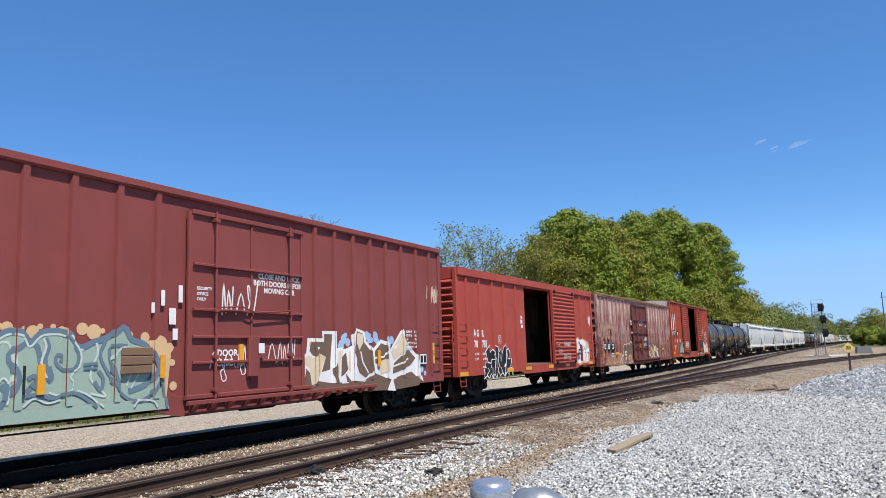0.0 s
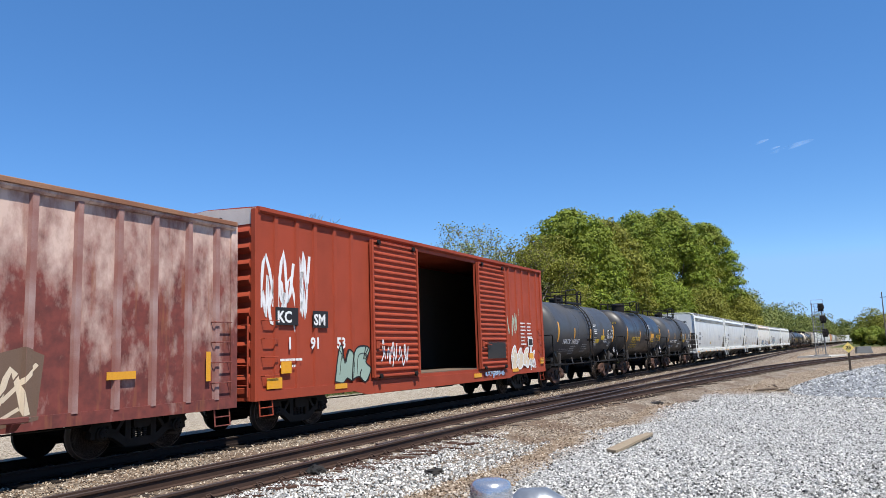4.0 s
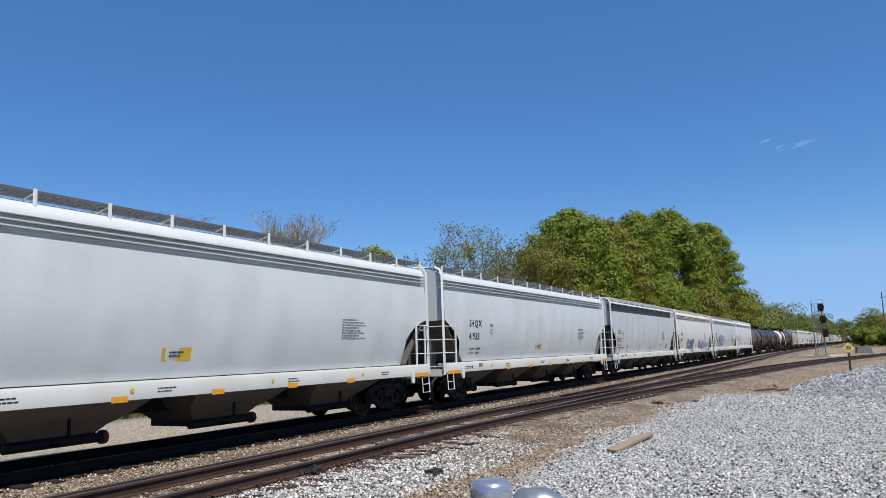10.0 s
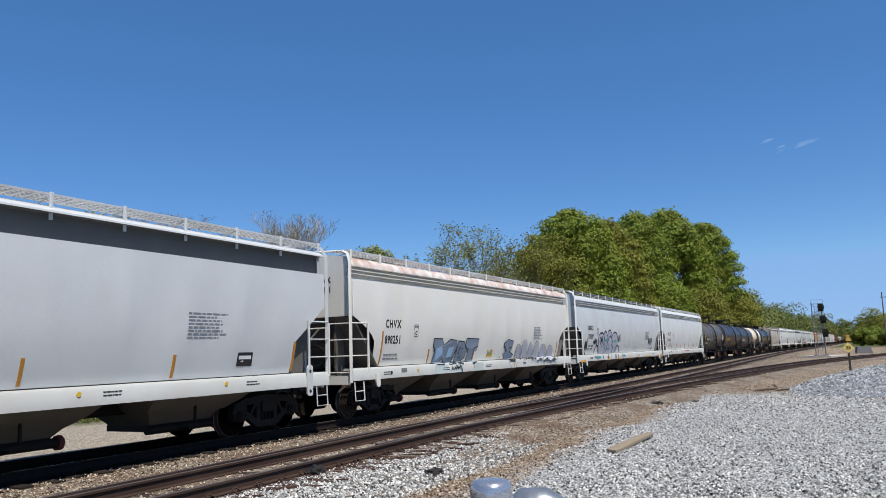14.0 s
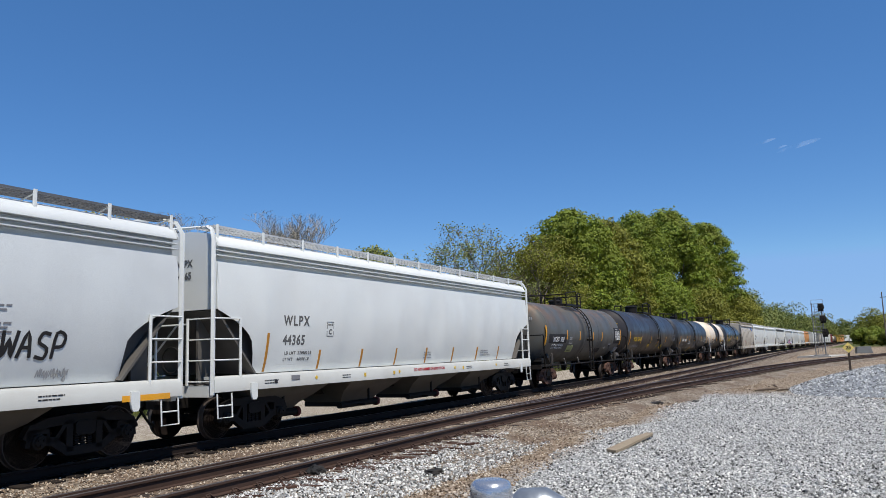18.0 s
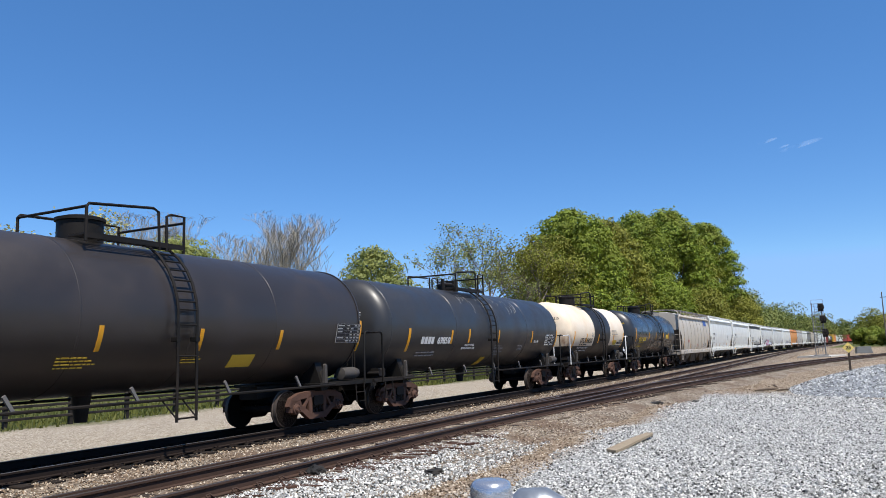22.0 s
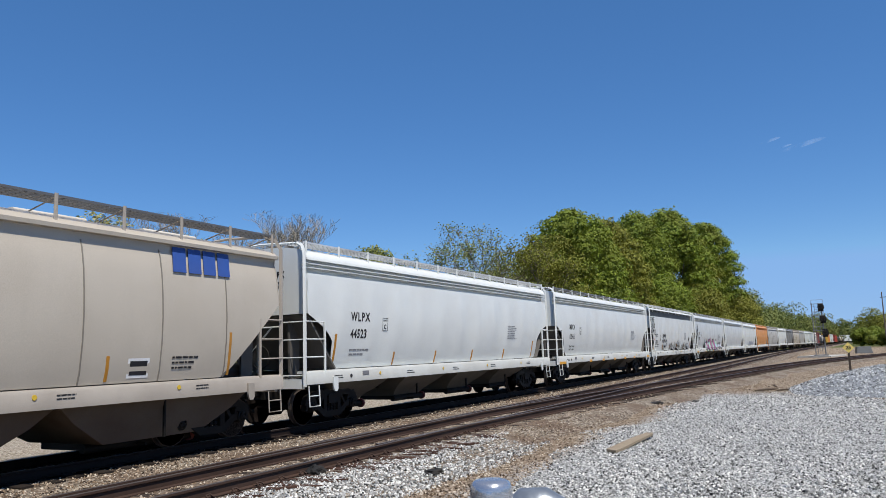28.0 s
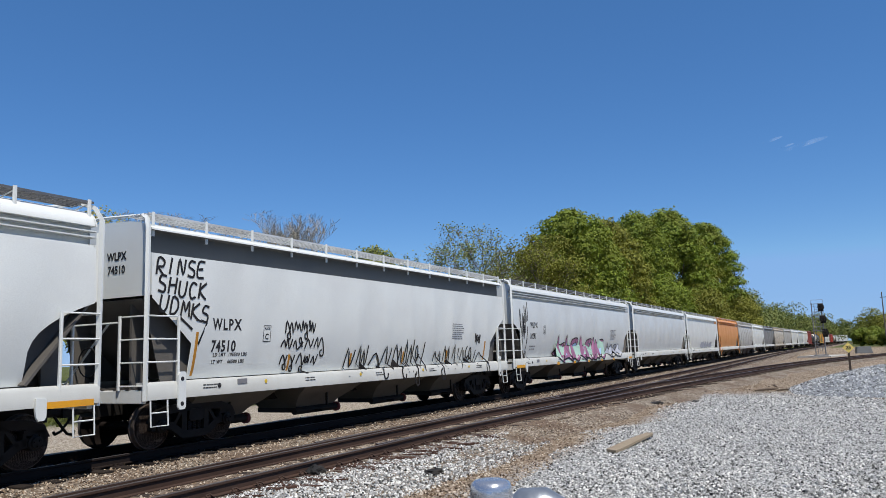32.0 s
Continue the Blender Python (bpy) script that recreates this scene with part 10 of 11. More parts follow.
sg = thing("signal_mast", pose(108.0, 2.35, -0.19, 0, 0, 10), "railway signal on a ladder mast with black heads", "signal", mesh=Mesh().tube([(0, -0.55, 0), (0, -0.55, 6.6)], 0.075, 10).data("mast", STEEL))
part("mast", Mesh().tube([(-0.2, 0.62, 0), (-0.2, 0.62, 6.7)], 0.06, 10), STEEL, sg)
part("mast_base", Mesh().cbox(-0.3, 0.3, -0.85, 0.85, 0, 0.14), STEEL, sg)
for k in range(14):
    part("rung", Mesh().tube([(-0.1, -0.2, 0.6 + 0.44 * k), (-0.1, 0.3, 0.6 + 0.44 * k)], 0.02, 5), STEEL, sg)
for y in (-0.2, 0.3):
    part("ladder_rail", Mesh().tube([(-0.1, y, 0.2), (-0.1, y, 6.5)], 0.03, 5), STEEL, sg)
for z, y in ((6.15, -0.45), (4.6, -0.6), (2.85, -0.7)):
    hd = part("signal_head", Mesh().lathe([(-0.08, 0.40), (0.02, 0.40)], 0, 20, (-0.25, y, z)).cbox(-0.2, 0.2, y - 0.3, y + 0.3, z - 0.5, z + 0.5, 0.05), BLK, sg, "round black signal target")
    for a in (0, 120, 240):
        part("lens_hood", Mesh().lathe([(-0.55, 0.13), (-0.3, 0.13)], 0, 12, (0, y + 0.22 * math.sin(radians(a)), z + 0.22 * math.cos(radians(a)))), BLK, hd)
for k in range(12):
    part("lattice_bar", Mesh().tube([(0, -0.55, 0.4 + 0.5 * k), (-0.2, 0.62, 0.9 + 0.5 * k)] if k % 2 else [(-0.2, 0.62, 0.4 + 0.5 * k), (0, -0.55, 0.9 + 0.5 * k)], 0.022, 5), STEEL, sg)
for z in (6.6, 5.1, 3.2):
    part("mast_platform", Mesh().cbox(-0.3, 0.3, -0.75, 0.7, z - 0.03, z + 0.03).tube([(-0.3, -0.75, z), (-0.3, -0.7, z + 0.5), (-0.3, 0.65, z + 0.5), (-0.3, 0.7, z)], 0.025, 5), STEEL, sg)
YSIGN = paint("yellow_sign_sheet", (0.86, 0.66, 0.18), 0.45, amount=0.15, bump=0)
sn = thing("speed_sign", pose(50.0, -0.35, -0.36, 0, 0, -88), "yellow diamond speed sign on a dark post", "sign", mesh=Mesh().cbox(-0.06, 0.06, -0.05, 0.05, 0, 1.75).data("sign_post", paint("dark_wood_post", (0.07, 0.055, 0.045), 0.85)))
part("sign_plate", Mesh().prism([(0, 1.3), (0.31, 1.61), (0, 1.92), (-0.31, 1.61)], 1, -0.07, -0.052), YSIGN, sn, "yellow diamond plate")
letters("25", 0.0, -0.076, 1.52, 0.2, BLACK_LET, sn, align="CENTER", name="digits")
up = thing("utility_pole", pose(145.0, -6.75, -0.5, 0, -2.2, 0), "weathered wooden utility pole with crossarms", "utility pole", mesh=Mesh().tube([(0, 0, 0), (0, 0, 9.9)], [0.11, 0.08], 10).data("pole", paint("grey_pole_wood", (0.16, 0.14, 0.125), 0.9)))
for z in (9.0,):
    part("crossarm", Mesh().cbox(-0.05, 0.05, -0.7, 0.3, z, z + 0.1), TIE_MAT, up)
thing("relay_box", pose(128.0, -2.9, -0.4, 0, 0, 12), "low grey steel relay cabinet on the grass", "cabinet", mesh=Mesh().prism([(-1.1, 0), (1.1, 0), (0.95, 1.05), (-0.8, 1.05)], 0, -0.6, 0.6).data("relay_box", paint("grey_cabinet_paint", (0.19, 0.20, 0.20), 0.6)))

# ------------------------------------------------------------------ fence, houses
FENCE = paint("black_fence_paint", (0.015, 0.015, 0.016), 0.6)
fence = thing("paddock_fence", pose(0, 24.6, -0.36), "black three-rail fence along the gravel road", "fence")
for k in range(36):
    part("post", lambda: Mesh().cbox(-0.07, 0.07, -0.07, 0.07, 0, 1.3), FENCE, fence, key="fence_post", at=pose(6 + 2.4 * k, 0, 0))
    if k < 35:
        for z in (0.35, 0.75, 1.15):
            part("board", lambda: Mesh().cbox(0, 2.4, -0.1, -0.06, -0.045, 0.045), FENCE, fence, key="fence_board", at=pose(6 + 2.4 * k, 0, z))
YHOUSE, SIDING = paint("cream_yellow_siding", (0.62, 0.55, 0.36), 0.7), paint("white_siding", (0.68, 0.68, 0.66), 0.7)
ROOFM = paint("grey_shingle_roof", (0.16, 0.155, 0.15), 0.9, size=3)
GLASS_D = paint("dark_window_glass", (0.03, 0.035, 0.04), 0.1, amount=0.1, bump=0)


def house(x, y, turn, w, d, h, mat, label, windows):
    ob = thing("house", pose(x, y, -0.4, 0, 0, turn), label, "house")
    wall = part("wall", Mesh().box(-w / 2, w / 2, -d / 2, d / 2, 0, h), mat, ob)
    for k in range(int(h / 0.19)):
        part("siding_board", lambda: Mesh().prism([(-d / 2 - 0.005, 0), (-d / 2 - 0.035, 0), (-d / 2 - 0.008, 0.19)], 0, -w / 2, w / 2), mat, wall, key=("siding", w, d, mat.name), at=pose(0, 0, 0.19 * k))
    part("roof", Mesh().prism([(-d / 2 - 0.4, h - 0.1), (0, h + d * 0.32), (d / 2 + 0.4, h - 0.1), (0, h + d * 0.32 - 0.2)], 0, -w / 2 - 0.4, w / 2 + 0.4), ROOFM, ob)
    part("gable", Mesh().prism([(-d / 2, h - 0.05), (d / 2, h - 0.05), (0, h + d * 0.3 - 0.1)], 0, -w / 2 + 0.03, w / 2 - 0.03), mat, ob)
    for wx, wz in windows:
        win = part("window", Mesh().box(wx - 0.45, wx + 0.45, -d / 2 - 0.06, -d / 2 - 0.04, wz - 0.7, wz + 0.7), GLASS_D, ob)
        part("window_frame", Mesh().cbox(wx - 0.55, wx - 0.42, -d / 2 - 0.1, -d / 2 - 0.03, wz - 0.8, wz + 0.8).cbox(wx + 0.42, wx + 0.55, -d / 2 - 0.1, -d / 2 - 0.03, wz - 0.8, wz + 0.8).cbox(wx - 0.42, wx + 0.42, -d / 2 - 0.1, -d / 2 - 0.03, wz + 0.67, wz + 0.8).cbox(wx - 0.42, wx + 0.42, -d / 2 - 0.1, -d / 2 - 0.03, wz - 0.8, wz - 0.67).cbox(wx - 0.42, wx + 0.42, -d / 2 - 0.09, -d / 2 - 0.03, wz - 0.04, wz + 0.04), SIDING, win)
    return ob


house(22.5, 46.0, -50, 10, 7, 3.4, YHOUSE, "cream-yellow clapboard house with white windows", [(1.9, 1.9), (-2.4, 1.9), (4.0, 1.9)])
hs = house(62.0, 75.0, -35, 9, 4.5, 2.4, SIDING, "white sided house with a porch", [(-2.5, 1.6), (0.2, 1.6), (2.8, 1.6)])
for k in range(4):
    part("porch_post", Mesh().cbox(-3.6 + 2.4 * k, -3.48 + 2.4 * k, -4.6, -4.48, 0, 2.4), SIDING, hs)
part("porch_roof", Mesh().prism([(-4.8, 2.35), (-3.0, 2.75), (-3.0, 2.85), (-4.8, 2.45)], 0, -4.2, 4.2), ROOFM, hs)


# ------------------------------------------------------------------ trees
def leaf_mat(name, a, b, c):
    m, n, l, bs = node_mat(name)
    gi, cr, tr, mx = n.new("ShaderNodeNewGeometry"), n.new("ShaderNodeValToRGB"), n.new("ShaderNodeBsdfTranslucent"), n.new("ShaderNodeMixShader")
    l.new(gi.outputs["Random Per Island"], cr.inputs[0])
    cr.color_ramp.elements[0].color, cr.color_ramp.elements[1].color = (*a, 1), (*c, 1)
    e = cr.color_ramp.elements.new(0.5)
    e.color = (*b, 1)
    tone = mix(n, l, ramp(n, l, noise_tex(n, l, 0.22, 3), 0.4, 0.65), cr.outputs[0], tuple(0.5 * (u + w) for u, w in zip(b, (0.22, 0.215, 0.042))))
    l.new(tone, bs.inputs["Base Color"])
    bs.inputs["Roughness"].default_value = 0.6
    bs.inputs["Specular IOR Level"].default_value = 0.25
    l.new(tone, tr.inputs[0])
    mx.inputs[0].default_value = 0.3
    l.new(bs.outputs[0], mx.inputs[1])
    l.new(tr.outputs[0], mx.inputs[2])
    l.new(mx.outputs[0], n["Material Output"].inputs[0])
    return m


LEAF_GREEN = leaf_mat("spring_green_leaves", (0.085, 0.13, 0.012), (0.165, 0.23, 0.022), (0.28, 0.345, 0.042))
LEAF_OLIVE = leaf_mat("olive_green_leaves", (0.11, 0.125, 0.016), (0.20, 0.21, 0.028), (0.31, 0.30, 0.052))
LEAF_PALE = leaf_mat("pale_new_leaves", (0.15, 0.18, 0.05), (0.24, 0.275, 0.085), (0.33, 0.355, 0.14))
LEAF_CREAM = leaf_mat("cream_blossom", (0.34, 0.31, 0.11), (0.46, 0.42, 0.18), (0.56, 0.52, 0.27))
LEAF_FAR = leaf_mat("hazy_far_leaves", (0.10, 0.13, 0.035), (0.15, 0.185, 0.05), (0.215, 0.245, 0.075))
BARK = paint("grey_brown_bark", (0.12, 0.10, 0.085), 0.9, dirt=(0.05, 0.04, 0.035), amount=0.6, bump=0.8, fine=18)
BARE = paint("pale_bare_twigs", (0.33, 0.295, 0.24), 0.9, bump=0.2)
TWIG = paint("grey_twigs", (0.17, 0.14, 0.118), 0.9, bump=0.2)


def leaf_cards(pts, size, rs, flat=0.5, facing=None):
    """Small four-cornered leaf clumps at pts, turned at random or towards facing."""
    k = len(pts)
    u = rs.normal(size=(k, 3))
    u[:, 2] *= flat
    if facing is not None:
        u = np.cross(u, facing)
    u /= np.linalg.norm(u, axis=1)[:, None]
    w = np.cross(u, rs.normal(size=(k, 3)) if facing is None else facing)
    w /= np.linalg.norm(w, axis=1)[:, None]
    s = size * rs.uniform(0.5, 1.3, (k, 1))
    v = np.stack([pts - u * s, pts + w * s * 0.55 - u * s * 0.1, pts + u * s, pts - w * s * 0.6 + u * s * 0.15], 1)
    return v.reshape(-1, 3), np.arange(4 * k).reshape(-1, 4)


def limbs(rs, h, spread, levels, n0, trunk_r, start=0.25, upright=0.55, kids=3, thin=0.02):
    """Tapered tubes for trunk and limbs, and the ends from which leaves grow."""
    m, ends = Mesh(), []

    def grow(p, d, ln, r, lev):
        pts, rad, q, dd = [tuple(p)], [r], Vector(p), Vector(d)
        steps = 4 if lev < 2 else 3
        for i in range(steps):
            dd = (dd + Vector(rs.normal(size=3)) * (0.16 if lev else 0.05) + Vector((0, 0, 0.10 * upright))).normalized()
            q = q + dd * (ln / steps)
            pts.append(tuple(q))
            rad.append(max(thin, r * (1 - 0.62 * (i + 1) / steps)))
            if lev >= levels - 1:
                ends.append(tuple(q))
        m.tube(pts, rad, 6 if lev < 2 else 4 if lev < 3 else 3)
        if lev < levels:
            for i in range(n0 if lev == 0 else kids):
                f = rs.uniform(start if lev == 0 else 0.3, 1.0)
                k = min(int(f * steps), steps - 1)
                a, b = Vector(pts[k]), Vector(pts[k + 1])
                base = a.lerp(b, f * steps - k)
                az = rs.uniform(0, 2 * math.pi)
                out = Vector((math.cos(az), math.sin(az), upright * rs.uniform(0.4, 1.6)))
                grow(base, (out + dd * 0.5).normalized(), ln * rs.uniform(0.42, 0.68) * (spread if lev == 0 else 1), rad[k] * 0.55, lev + 1)

    grow((0, 0, -0.3), (0, 0, 1), h * 0.72, trunk_r, 0)
    return m, ends


def dense_tree(x, y, h, w, seed, mat, cards, label, size=0.34, low=0.1, lobes=62):
    """Trunk and limbs under a crown of leafy boughs; each bough is a lumpy dome of leaf clumps that face outwards."""
    rs = np.random.RandomState(seed)
    ob = thing("tree", pose(x, y, -0.4), label, "tree", "trees beyond the track")
    m, ends = limbs(rs, h * 0.78, 0.7, 2, 9, 0.03 * h * 0.55, 0.25)
    part("trunk", m, BARK, ob)
    cen, rad = [], []
    for k in range(lobes):
        a, t = 2.4 * k + rs.uniform(-0.5, 0.5), low + (0.99 - low) * ((k + rs.uniform(0, 1)) / lobes) ** 0.9
        env = math.sqrt(max(0.0, 1 - ((t - 0.42) / 0.58) ** 2)) if t > 0.42 else 0.82 + 0.43 * t
        big = rs.uniform(0.10, 0.185) * w
        rr = max(0.0, w * 0.5 * env * rs.uniform(0.82, 1.06) - 0.6 * big)
        cen.append((rr * math.cos(a), rr * math.sin(a), h * t - 0.5 * big))
        rad.append(big)
    cen, rad = np.array(cen), np.array(rad)
    share = rad ** 2 / np.sum(rad ** 2)
    pick = rs.choice(len(cen), cards, p=share)
    d = rs.normal(size=(cards, 3))
    d[:, 2] = np.where((d[:, 2] < 0) & (rs.uniform(0, 1, cards) < 0.6), -d[:, 2], d[:, 2])
    d /= np.linalg.norm(d, axis=1)[:, None]
    ph = pick[:, None] * 1.7
    lump = 1 + 0.20 * np.sin(6 * d[:, :1] + ph) * np.cos(5 * d[:, 1:2] - ph) + 0.14 * np.sin(11 * d[:, 2:] + 2 * ph) * np.cos(10 * d[:, :1] + ph)
    q = np.where(rs.uniform(0, 1, (cards, 1)) < 0.82, rs.normal(0.97, 0.07, (cards, 1)), rs.uniform(0.3, 0.95, (cards, 1)))
    pts = cen[pick] + d * q * lump * rad[pick][:, None] * np.array([1.0, 1.0, 0.72])
    facing = d + rs.normal(size=(cards, 3)) * 0.42 + np.array([0, 0, 0.25])
    ok = pts[:, 2] > 0.6
    v, f = leaf_cards(pts[ok], size * 0.6, rs, facing=facing[ok])
    crown = new("crown", fast_mesh("crown", v, f, mat))
    crown.parent = ob
    return ob


def airy_tree(x, y, h, seed, mat, label, leaves=6, levels=4, n0=9, kids=4, size=0.16, spread=0.8, upright=0.7, twig=True, jitter=0.6):
    rs = np.random.RandomState(seed)
    ob = thing("tree", pose(x, y, -0.4), label, "tree", "trees beyond the track")
    m, ends = limbs(rs, h, spread, levels, n0, 0.016 * h, 0.2, upright, kids, 0.018 if leaves else 0.015)
    top = float(np.percentile([q[2] for q in m.v], 96))
    k = h / (1.08 * top)
    low = lambda z: z if z < top else top + 0.28 * (z - top)
    m.v = [(q[0] * k * 1.1, q[1] * k * 1.1, low(q[2]) * k) for q in m.v]
    ends = [(q[0], q[1], low(q[2])) for q in ends]
    part("trunk", m, (TWIG if leaves else BARE) if twig else BARK, ob, "bare spreading limbs")
    if leaves:
        e = np.array(ends) * np.array([k * 1.1, k * 1.1, k])
        pts = np.repeat(e, leaves, 0) + rs.normal(size=(len(e) * leaves, 3)) * jitter
        v, f = leaf_cards(pts, size, rs)
        crown = new("crown", fast_mesh("crown", v, f, mat))
        crown.parent = ob
    return ob


BIG = "tall broadleaf tree in fresh green leaf beyond the track"
dense_tree(101.5, 32.5, 21.8, 15, 1, LEAF_GREEN, 42900, BIG, 0.36)
dense_tree(92.0, 34.5, 15.5, 11, 2, LEAF_OLIVE, 6500, "broadleaf tree with thin olive leaf beyond the track", 0.26)
dense_tree(109.5, 33.5, 20.6, 14, 41, LEAF_GREEN, 31200, BIG, 0.36)
dense_tree(96.5, 33.0, 17.6, 12, 42, LEAF_OLIVE, 9500, "broadleaf tree with thin olive leaf beyond the track", 0.28)
dense_tree(117.0, 32.0, 22.3, 14, 3, LEAF_OLIVE, 39000, "tall broadleaf tree with olive-green leaf beyond the track", 0.36)
dense_tree(131.0, 30.0, 25.5, 15, 4, LEAF_GREEN, 35100, BIG, 0.38)
dense_tree(148.0, 28.0, 28.3, 17, 5, LEAF_GREEN, 46800, BIG, 0.42)
dense_tree(158.0, 26.5, 25.0, 13, 6, LEAF_OLIVE, 27300, "tall broadleaf tree with olive-green leaf beyond the track", 0.42)
dense_tree(171.0, 24.5, 28.8, 15, 7, LEAF_GREEN, 42900, BIG, 0.44)
dense_tree(186.0, 25.6, 24.5, 11, 8, LEAF_OLIVE, 31200, "tall broadleaf tree with olive-green leaf beyond the track", 0.46)
dense_tree(126.0, 25.5, 13.0, 11, 9, LEAF_GREEN, 17550, "low bushy tree in bright green leaf beyond the track", 0.34)
dense_tree(146.0, 22.5, 13.5, 12, 10, LEAF_OLIVE, 17550, "low bushy tree with dull green leaf beyond the track", 0.36)
dense_tree(170.0, 19.8, 13.0, 11, 11, LEAF_OLIVE, 15600, "low bushy tree with dull green leaf beyond the track", 0.38)
dense_tree(205.0, 23.0, 15.5, 12, 12, LEAF_OLIVE, 23400, BIG, 0.5)
dense_tree(52.6, 34.0, 11.2, 7.4, 13, LEAF_PALE, 23400, "rounded young tree in fresh green leaf behind the fence", 0.2)
dense_tree(40.8, 43.8, 11.4, 10.6, 14, LEAF_PALE, 28600, "rounded tree in fresh green leaf beyond the fence", 0.2)
airy_tree(73.5, 32.5, 16.4, 15, LEAF_PALE, "open tree with sparse pale new leaves beyond the track", leaves=2, size=0.12, spread=0.85, upright=0.6, jitter=0.28)
airy_tree(66.5, 35.0, 13.0, 16, LEAF_PALE, "open tree with sparse pale new leaves beyond the track", leaves=2, size=0.13, spread=0.85, upright=0.6, jitter=0.28)
airy_tree(81.0, 30.5, 15.4, 17, LEAF_OLIVE, "open tree with thin olive leaf beyond the track", leaves=5, size=0.14, spread=0.85, upright=0.6, jitter=0.35)
airy_tree(86.0, 29.0, 13.0, 18, LEAF_OLIVE, "open tree with thin olive leaf beyond the track", leaves=6, size=0.14, spread=0.9, upright=0.5, jitter=0.35)
airy_tree(52.6, 44.2, 16.0, 19, None, "bare grey tree with fine upright twigs", leaves=0, levels=4, n0=16, kids=5, spread=0.85, upright=1.1)
airy_tree(55.4, 45.0, 15.4, 20, None, "bare grey tree with fine upright twigs", leaves=0, levels=4, n0=16, kids=5, spread=0.85, upright=1.1)
airy_tree(49.5, 45.0, 13.8, 21, None, "bare grey tree with fine upright twigs", leaves=0, levels=4, n0=14, kids=5, spread=0.85, upright=1.1)
airy_tree(44.6, 50.5, 15.3, 22, None, "bare grey tree with fine upright twigs", leaves=0, levels=4, n0=14, kids=5, spread=0.85, upright=1.1)
airy_tree(41.5, 50.0, 14.6, 23, None, "bare grey tree with fine upright twigs", leaves=0, levels=4, n0=14, kids=5, spread=0.85, upright=1.1)
airy_tree(36.2, 48.6, 12.9, 24, LEAF_CREAM, "tree in cream-yellow blossom beyond the fence", leaves=9, size=0.13, levels=3, n0=10, kids=5, upright=0.9, jitter=0.35)
airy_tree(34.0, 52.5, 12.6, 25, LEAF_CREAM, "tree in cream-yellow blossom beyond the fence", leaves=9, size=0.13, levels=3, n0=10, kids=5, upright=0.9, jitter=0.35)
airy_tree(63.5, 40.5, 11.5, 26, None, "bare grey tree with fine upright twigs", leaves=0, levels=4, n0=12, kids=5, spread=0.72, upright=0.8)
airy_tree(61.0, 36.5, 9.0, 27, LEAF_PALE, "slender tree with sparse pale leaves", leaves=5, levels=3, n0=10, kids=4)


def woods(name, line, seed, count, hmin, hmax, depth, mat, label, size, m=840):
    """A far belt of wood: many overlapping crowns along a line of points."""
    rs = np.random.RandomState(seed)
    P, N = [], []
    for k in range(count):
        t = rs.uniform(0, len(line) - 1.001)
        i = int(t)
        a, b = np.array(line[i]), np.array(line[i + 1])
        c = a + (b - a) * (t - i) + rs.normal(size=2) * depth * 0.35
        h = rs.uniform(hmin, hmax) * (1 + 0.12 * math.sin(3 * t))
        w = h * rs.uniform(0.28, 0.42)
        for lobe in range(3):
            d = rs.normal(size=(m // 3, 3))
            d /= np.linalg.norm(d, axis=1)[:, None]
            cc = np.array([c[0] + rs.normal() * w * 0.4, c[1] + rs.normal() * w * 0.4, h * rs.uniform(0.35, 0.8)])
            N.append(d)
            P.append(cc + d * np.array([w * 0.6, w * 0.6, h * 0.2]) * rs.uniform(0.7, 1.05, (m // 3, 1)))
    N = np.concatenate(N)
    v, f = leaf_cards(np.concatenate(P), size, rs, facing=N + rs.normal(size=N.shape) * 0.45 + np.array([0, 0, 0.3]))
    return thing(name, pose(0, 0, -0.5), label, "woods", kind="stuff", mesh=fast_mesh(name, v, f, mat))


woods("far_woods", [(205, 26), (240, 26), (300, 25), (360, 22), (430, 15), (500, 6)], 31, 150, 12, 18, 10, LEAF_FAR, "belt of green spring woods along the line", 0.42, 620)
woods("far_woods", [(215, 21), (280, 18.5), (350, 15.5), (420, 11), (500, 4.5)], 32, 90, 5, 9, 4, LEAF_FAR, "scrubby green growth along the far track", 0.33, 620)
woods("far_woods", [(290, -9.5), (300, -14), (270, -17), (250, -24), (220, -32), (200, -42)], 33, 70, 9, 13.5, 4, LEAF_OLIVE, "green trees where the line bends out of view", 0.3)
woods("far_woods", [(360, -18), (420, -19), (480, -28), (520, -60), (420, -90)], 34, 80, 9, 14, 8, LEAF_FAR, "distant green trees behind the bend", 0.56, 480)
woods("shrubs", [(232, -5.5), (228, -9), (215, -14), (200, -18)], 35, 40, 2.5, 5.5, 3, LEAF_GREEN, "light green shrubs on the bank", 0.4)
woods("far_woods", [(560, 60), (640, 10), (700, -60), (700, -160)], 36, 90, 14, 20, 14, LEAF_FAR, "distant green woods on the skyline", 0.74, 450)
woods("far_woods", [(-40, 90), (20, 95), (60, 90), (120, 75), (180, 60)], 37, 110, 9, 14, 8, LEAF_FAR, "green woods behind the houses", 0.36, 480)
woods("far_woods", [(-60, -60), (40, -75), (140, -90), (190, -70)], 38, 40, 10, 15, 8, LEAF_FAR, "green woods behind the camera's side of the line", 0.7, 240)

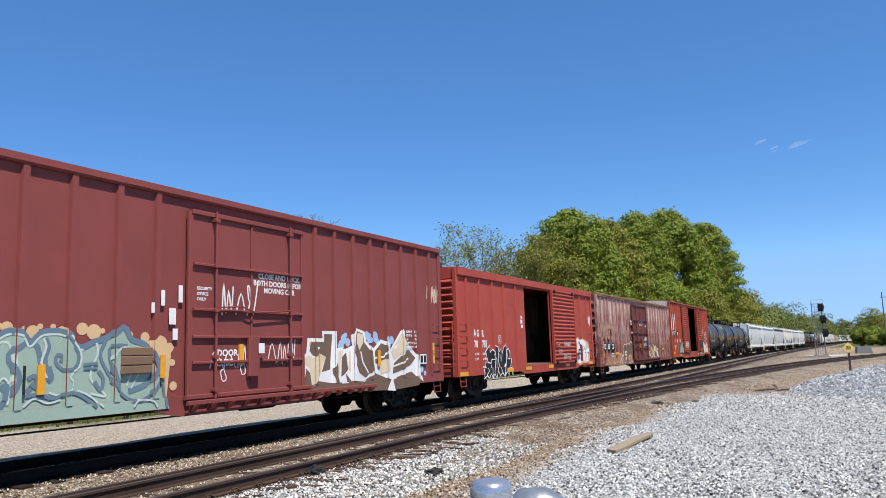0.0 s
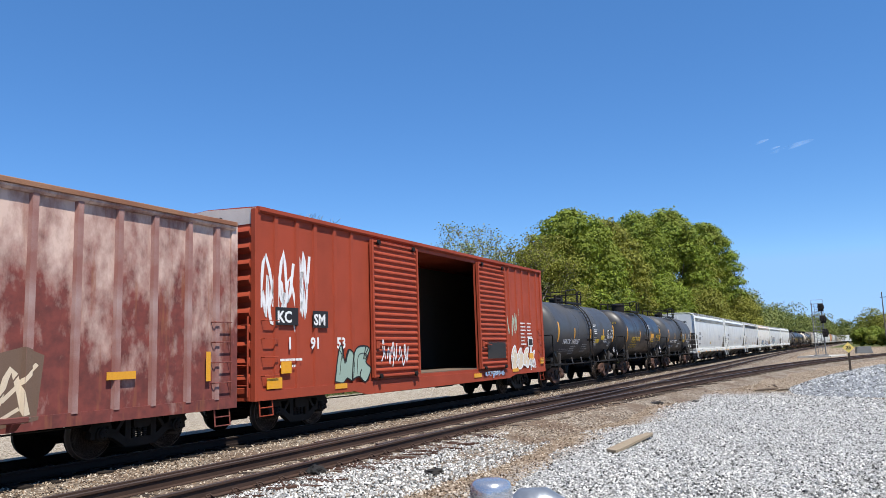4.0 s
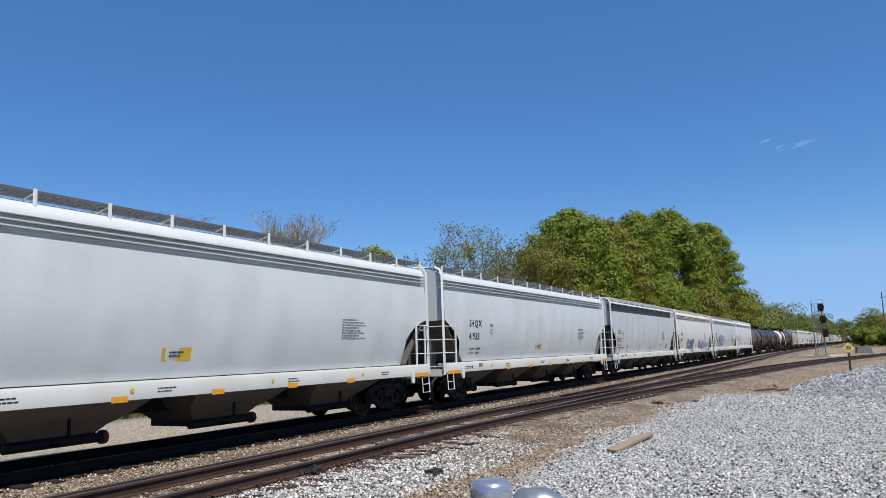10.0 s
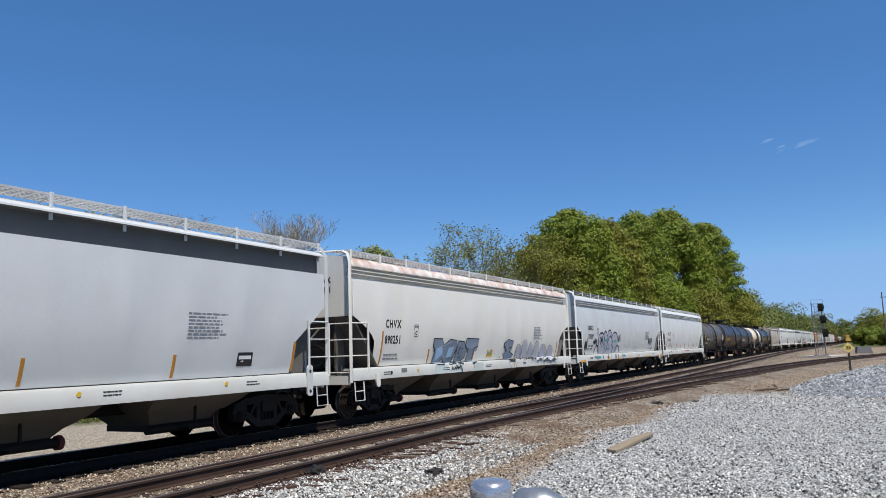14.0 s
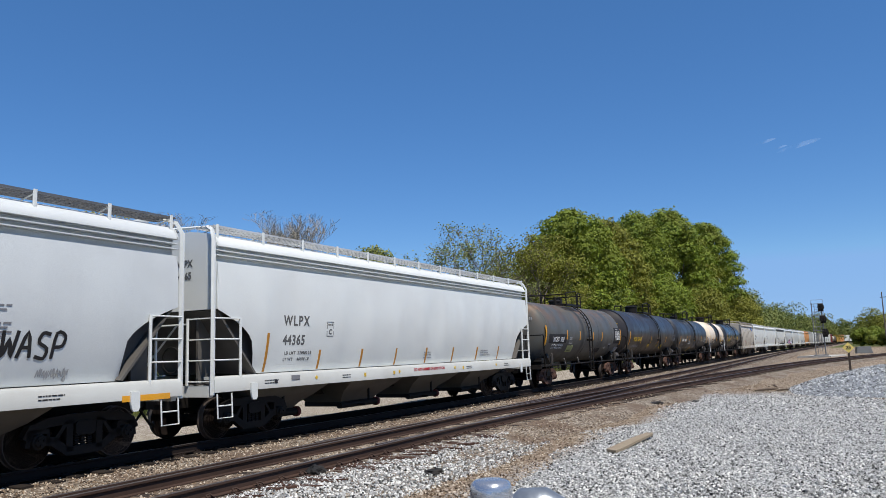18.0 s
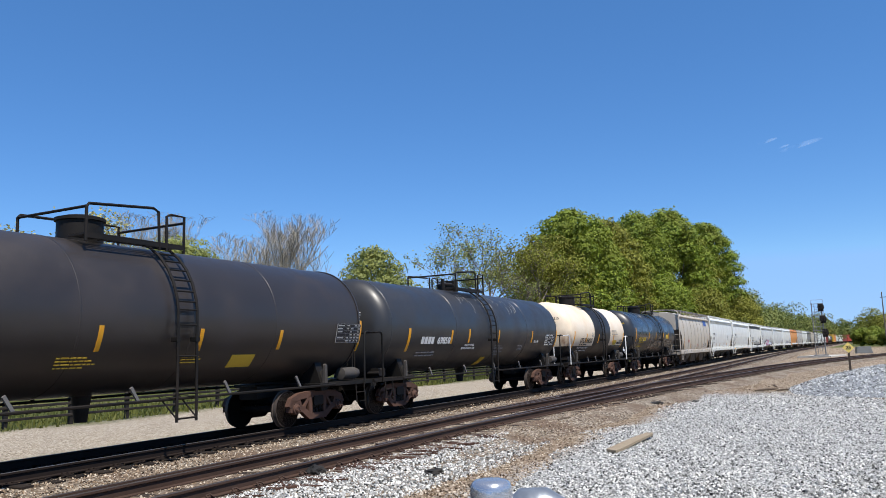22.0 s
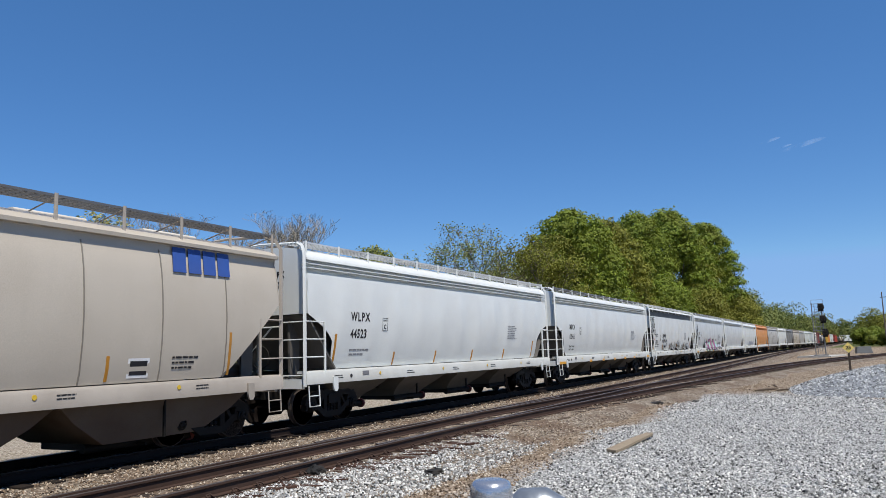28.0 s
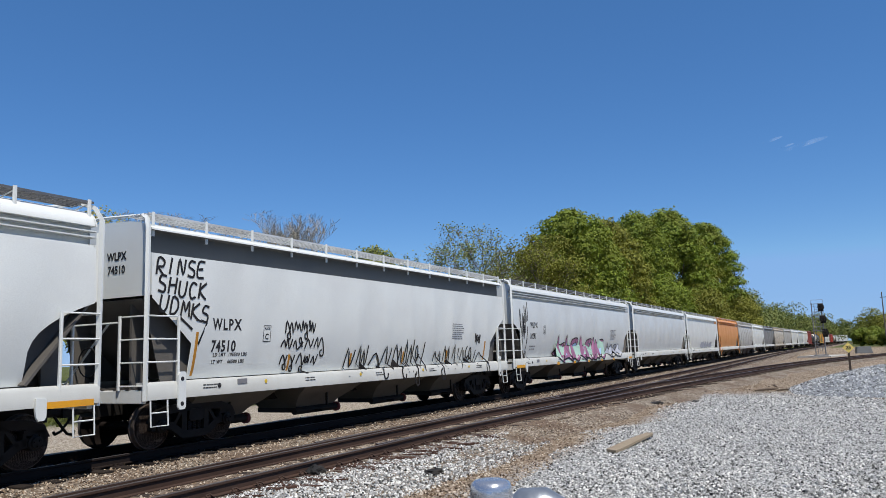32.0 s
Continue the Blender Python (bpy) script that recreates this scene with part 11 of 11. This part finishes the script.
# grass tufts beyond the gravel road
rs = np.random.RandomState(41)
K = 16000
gx_ = rs.uniform(14, 90, K)
gy_ = 23.6 + rs.gamma(1.6, 3.2, K)
pts = np.stack([gx_, gy_, np.full(K, -0.33)], -1)
up_ = np.stack([rs.normal(size=K) * 0.05, rs.normal(size=K) * 0.05, rs.uniform(0.08, 0.3, K)], -1)
sd_ = np.stack([rs.normal(size=K) * 0.03, rs.normal(size=K) * 0.03, np.zeros(K)], -1)
v = np.stack([pts - sd_, pts + sd_, pts + up_], 1).reshape(-1, 3)
thing("grass", pose(0, 0, 0), "rough green grass along the fence", "grass", kind="stuff", mesh=fast_mesh("grass", v, np.arange(3 * K).reshape(-1, 3), leaf_mat("grass_blades", (0.05, 0.066, 0.016), (0.09, 0.11, 0.03), (0.16, 0.155, 0.06))))

# thin high clouds
CLOUDS = []
CLOUD, n_, l_, b_ = node_mat("thin_ice_cloud")
al = ramp(n_, l_, noise_tex(n_, l_, 0.02, 5, (0.25, 1, 1)), 0.42, 0.85)
b_.inputs["Base Color"].default_value = (0.95, 0.96, 1.0, 1)
# slight emission added to the wisps in place of sunlight scattered in them
b_.inputs["Emission Color"].default_value = (0.8, 0.9, 1.0, 1)
b_.inputs["Emission Strength"].default_value = 0.35
ml = n_.new("ShaderNodeMath")
ml.operation, ml.inputs[1].default_value = "MULTIPLY", 0.55
l_.new(al, ml.inputs[0])
ml.inputs[1].default_value = 0.2
l_.new(ml.outputs[0], b_.inputs["Alpha"])
for x, y, z, w, h in ((2495.0, 158.0, 623.0, 34, 16), (2497.0, 118.0, 599.0, 24, 11), (2499.0, 63.0, 598.0, 64, 26)):
    vs, fs = [], []
    for i in range(13):
        for j in range(5):
            u, q = i / 12 * 2 - 1, j / 4 * 2 - 1
            fall = math.sqrt(max(0.0, 1 - u * u))
            vs.append((4 * u * u, -u * w, q * h * 0.28 * fall + u * h * 0.5))
    fs = [(i * 5 + j, (i + 1) * 5 + j, (i + 1) * 5 + j + 1, i * 5 + j + 1) for i in range(12) for j in range(4)]
    ob = thing("cloud", pose(x, y + 22, z), "thin white wisp of high cloud", "cloud", "wisps of cloud", mesh=fast_mesh("cloud", vs, fs, CLOUD, smooth=True))
    CLOUDS.append((ob, (x, y, z)))


# ------------------------------------------------------------------ what moves
def motions():
    for ob, c, k in TRAIN:
        walk(ob, [(0.5 * k, car_pose(c, 0.5 * k)) for k in range(65)])
    for ob, (x, y, z) in CLOUDS:
        walk(ob, [(0.0, pose(x, y + 20, z)), (16.0, pose(x, y - 2, z)), (32.0, pose(x, y - 24, z + 2))])
    for s in (-1, 1):
        first = WHEELS[s][0]
        walk(first, [(k / 30, pose(s * 0.889, 0, 0.457, 0, -math.degrees(run(k / 30) / 0.457), 0)) for k in range(961)])
        for w in WHEELS[s][1:]:
            w.rotation_mode = "QUATERNION"
            keys = w.animation_data_create()
            keys.action = first.animation_data.action
            keys.action_slot = first.animation_data.action_slot


motions()
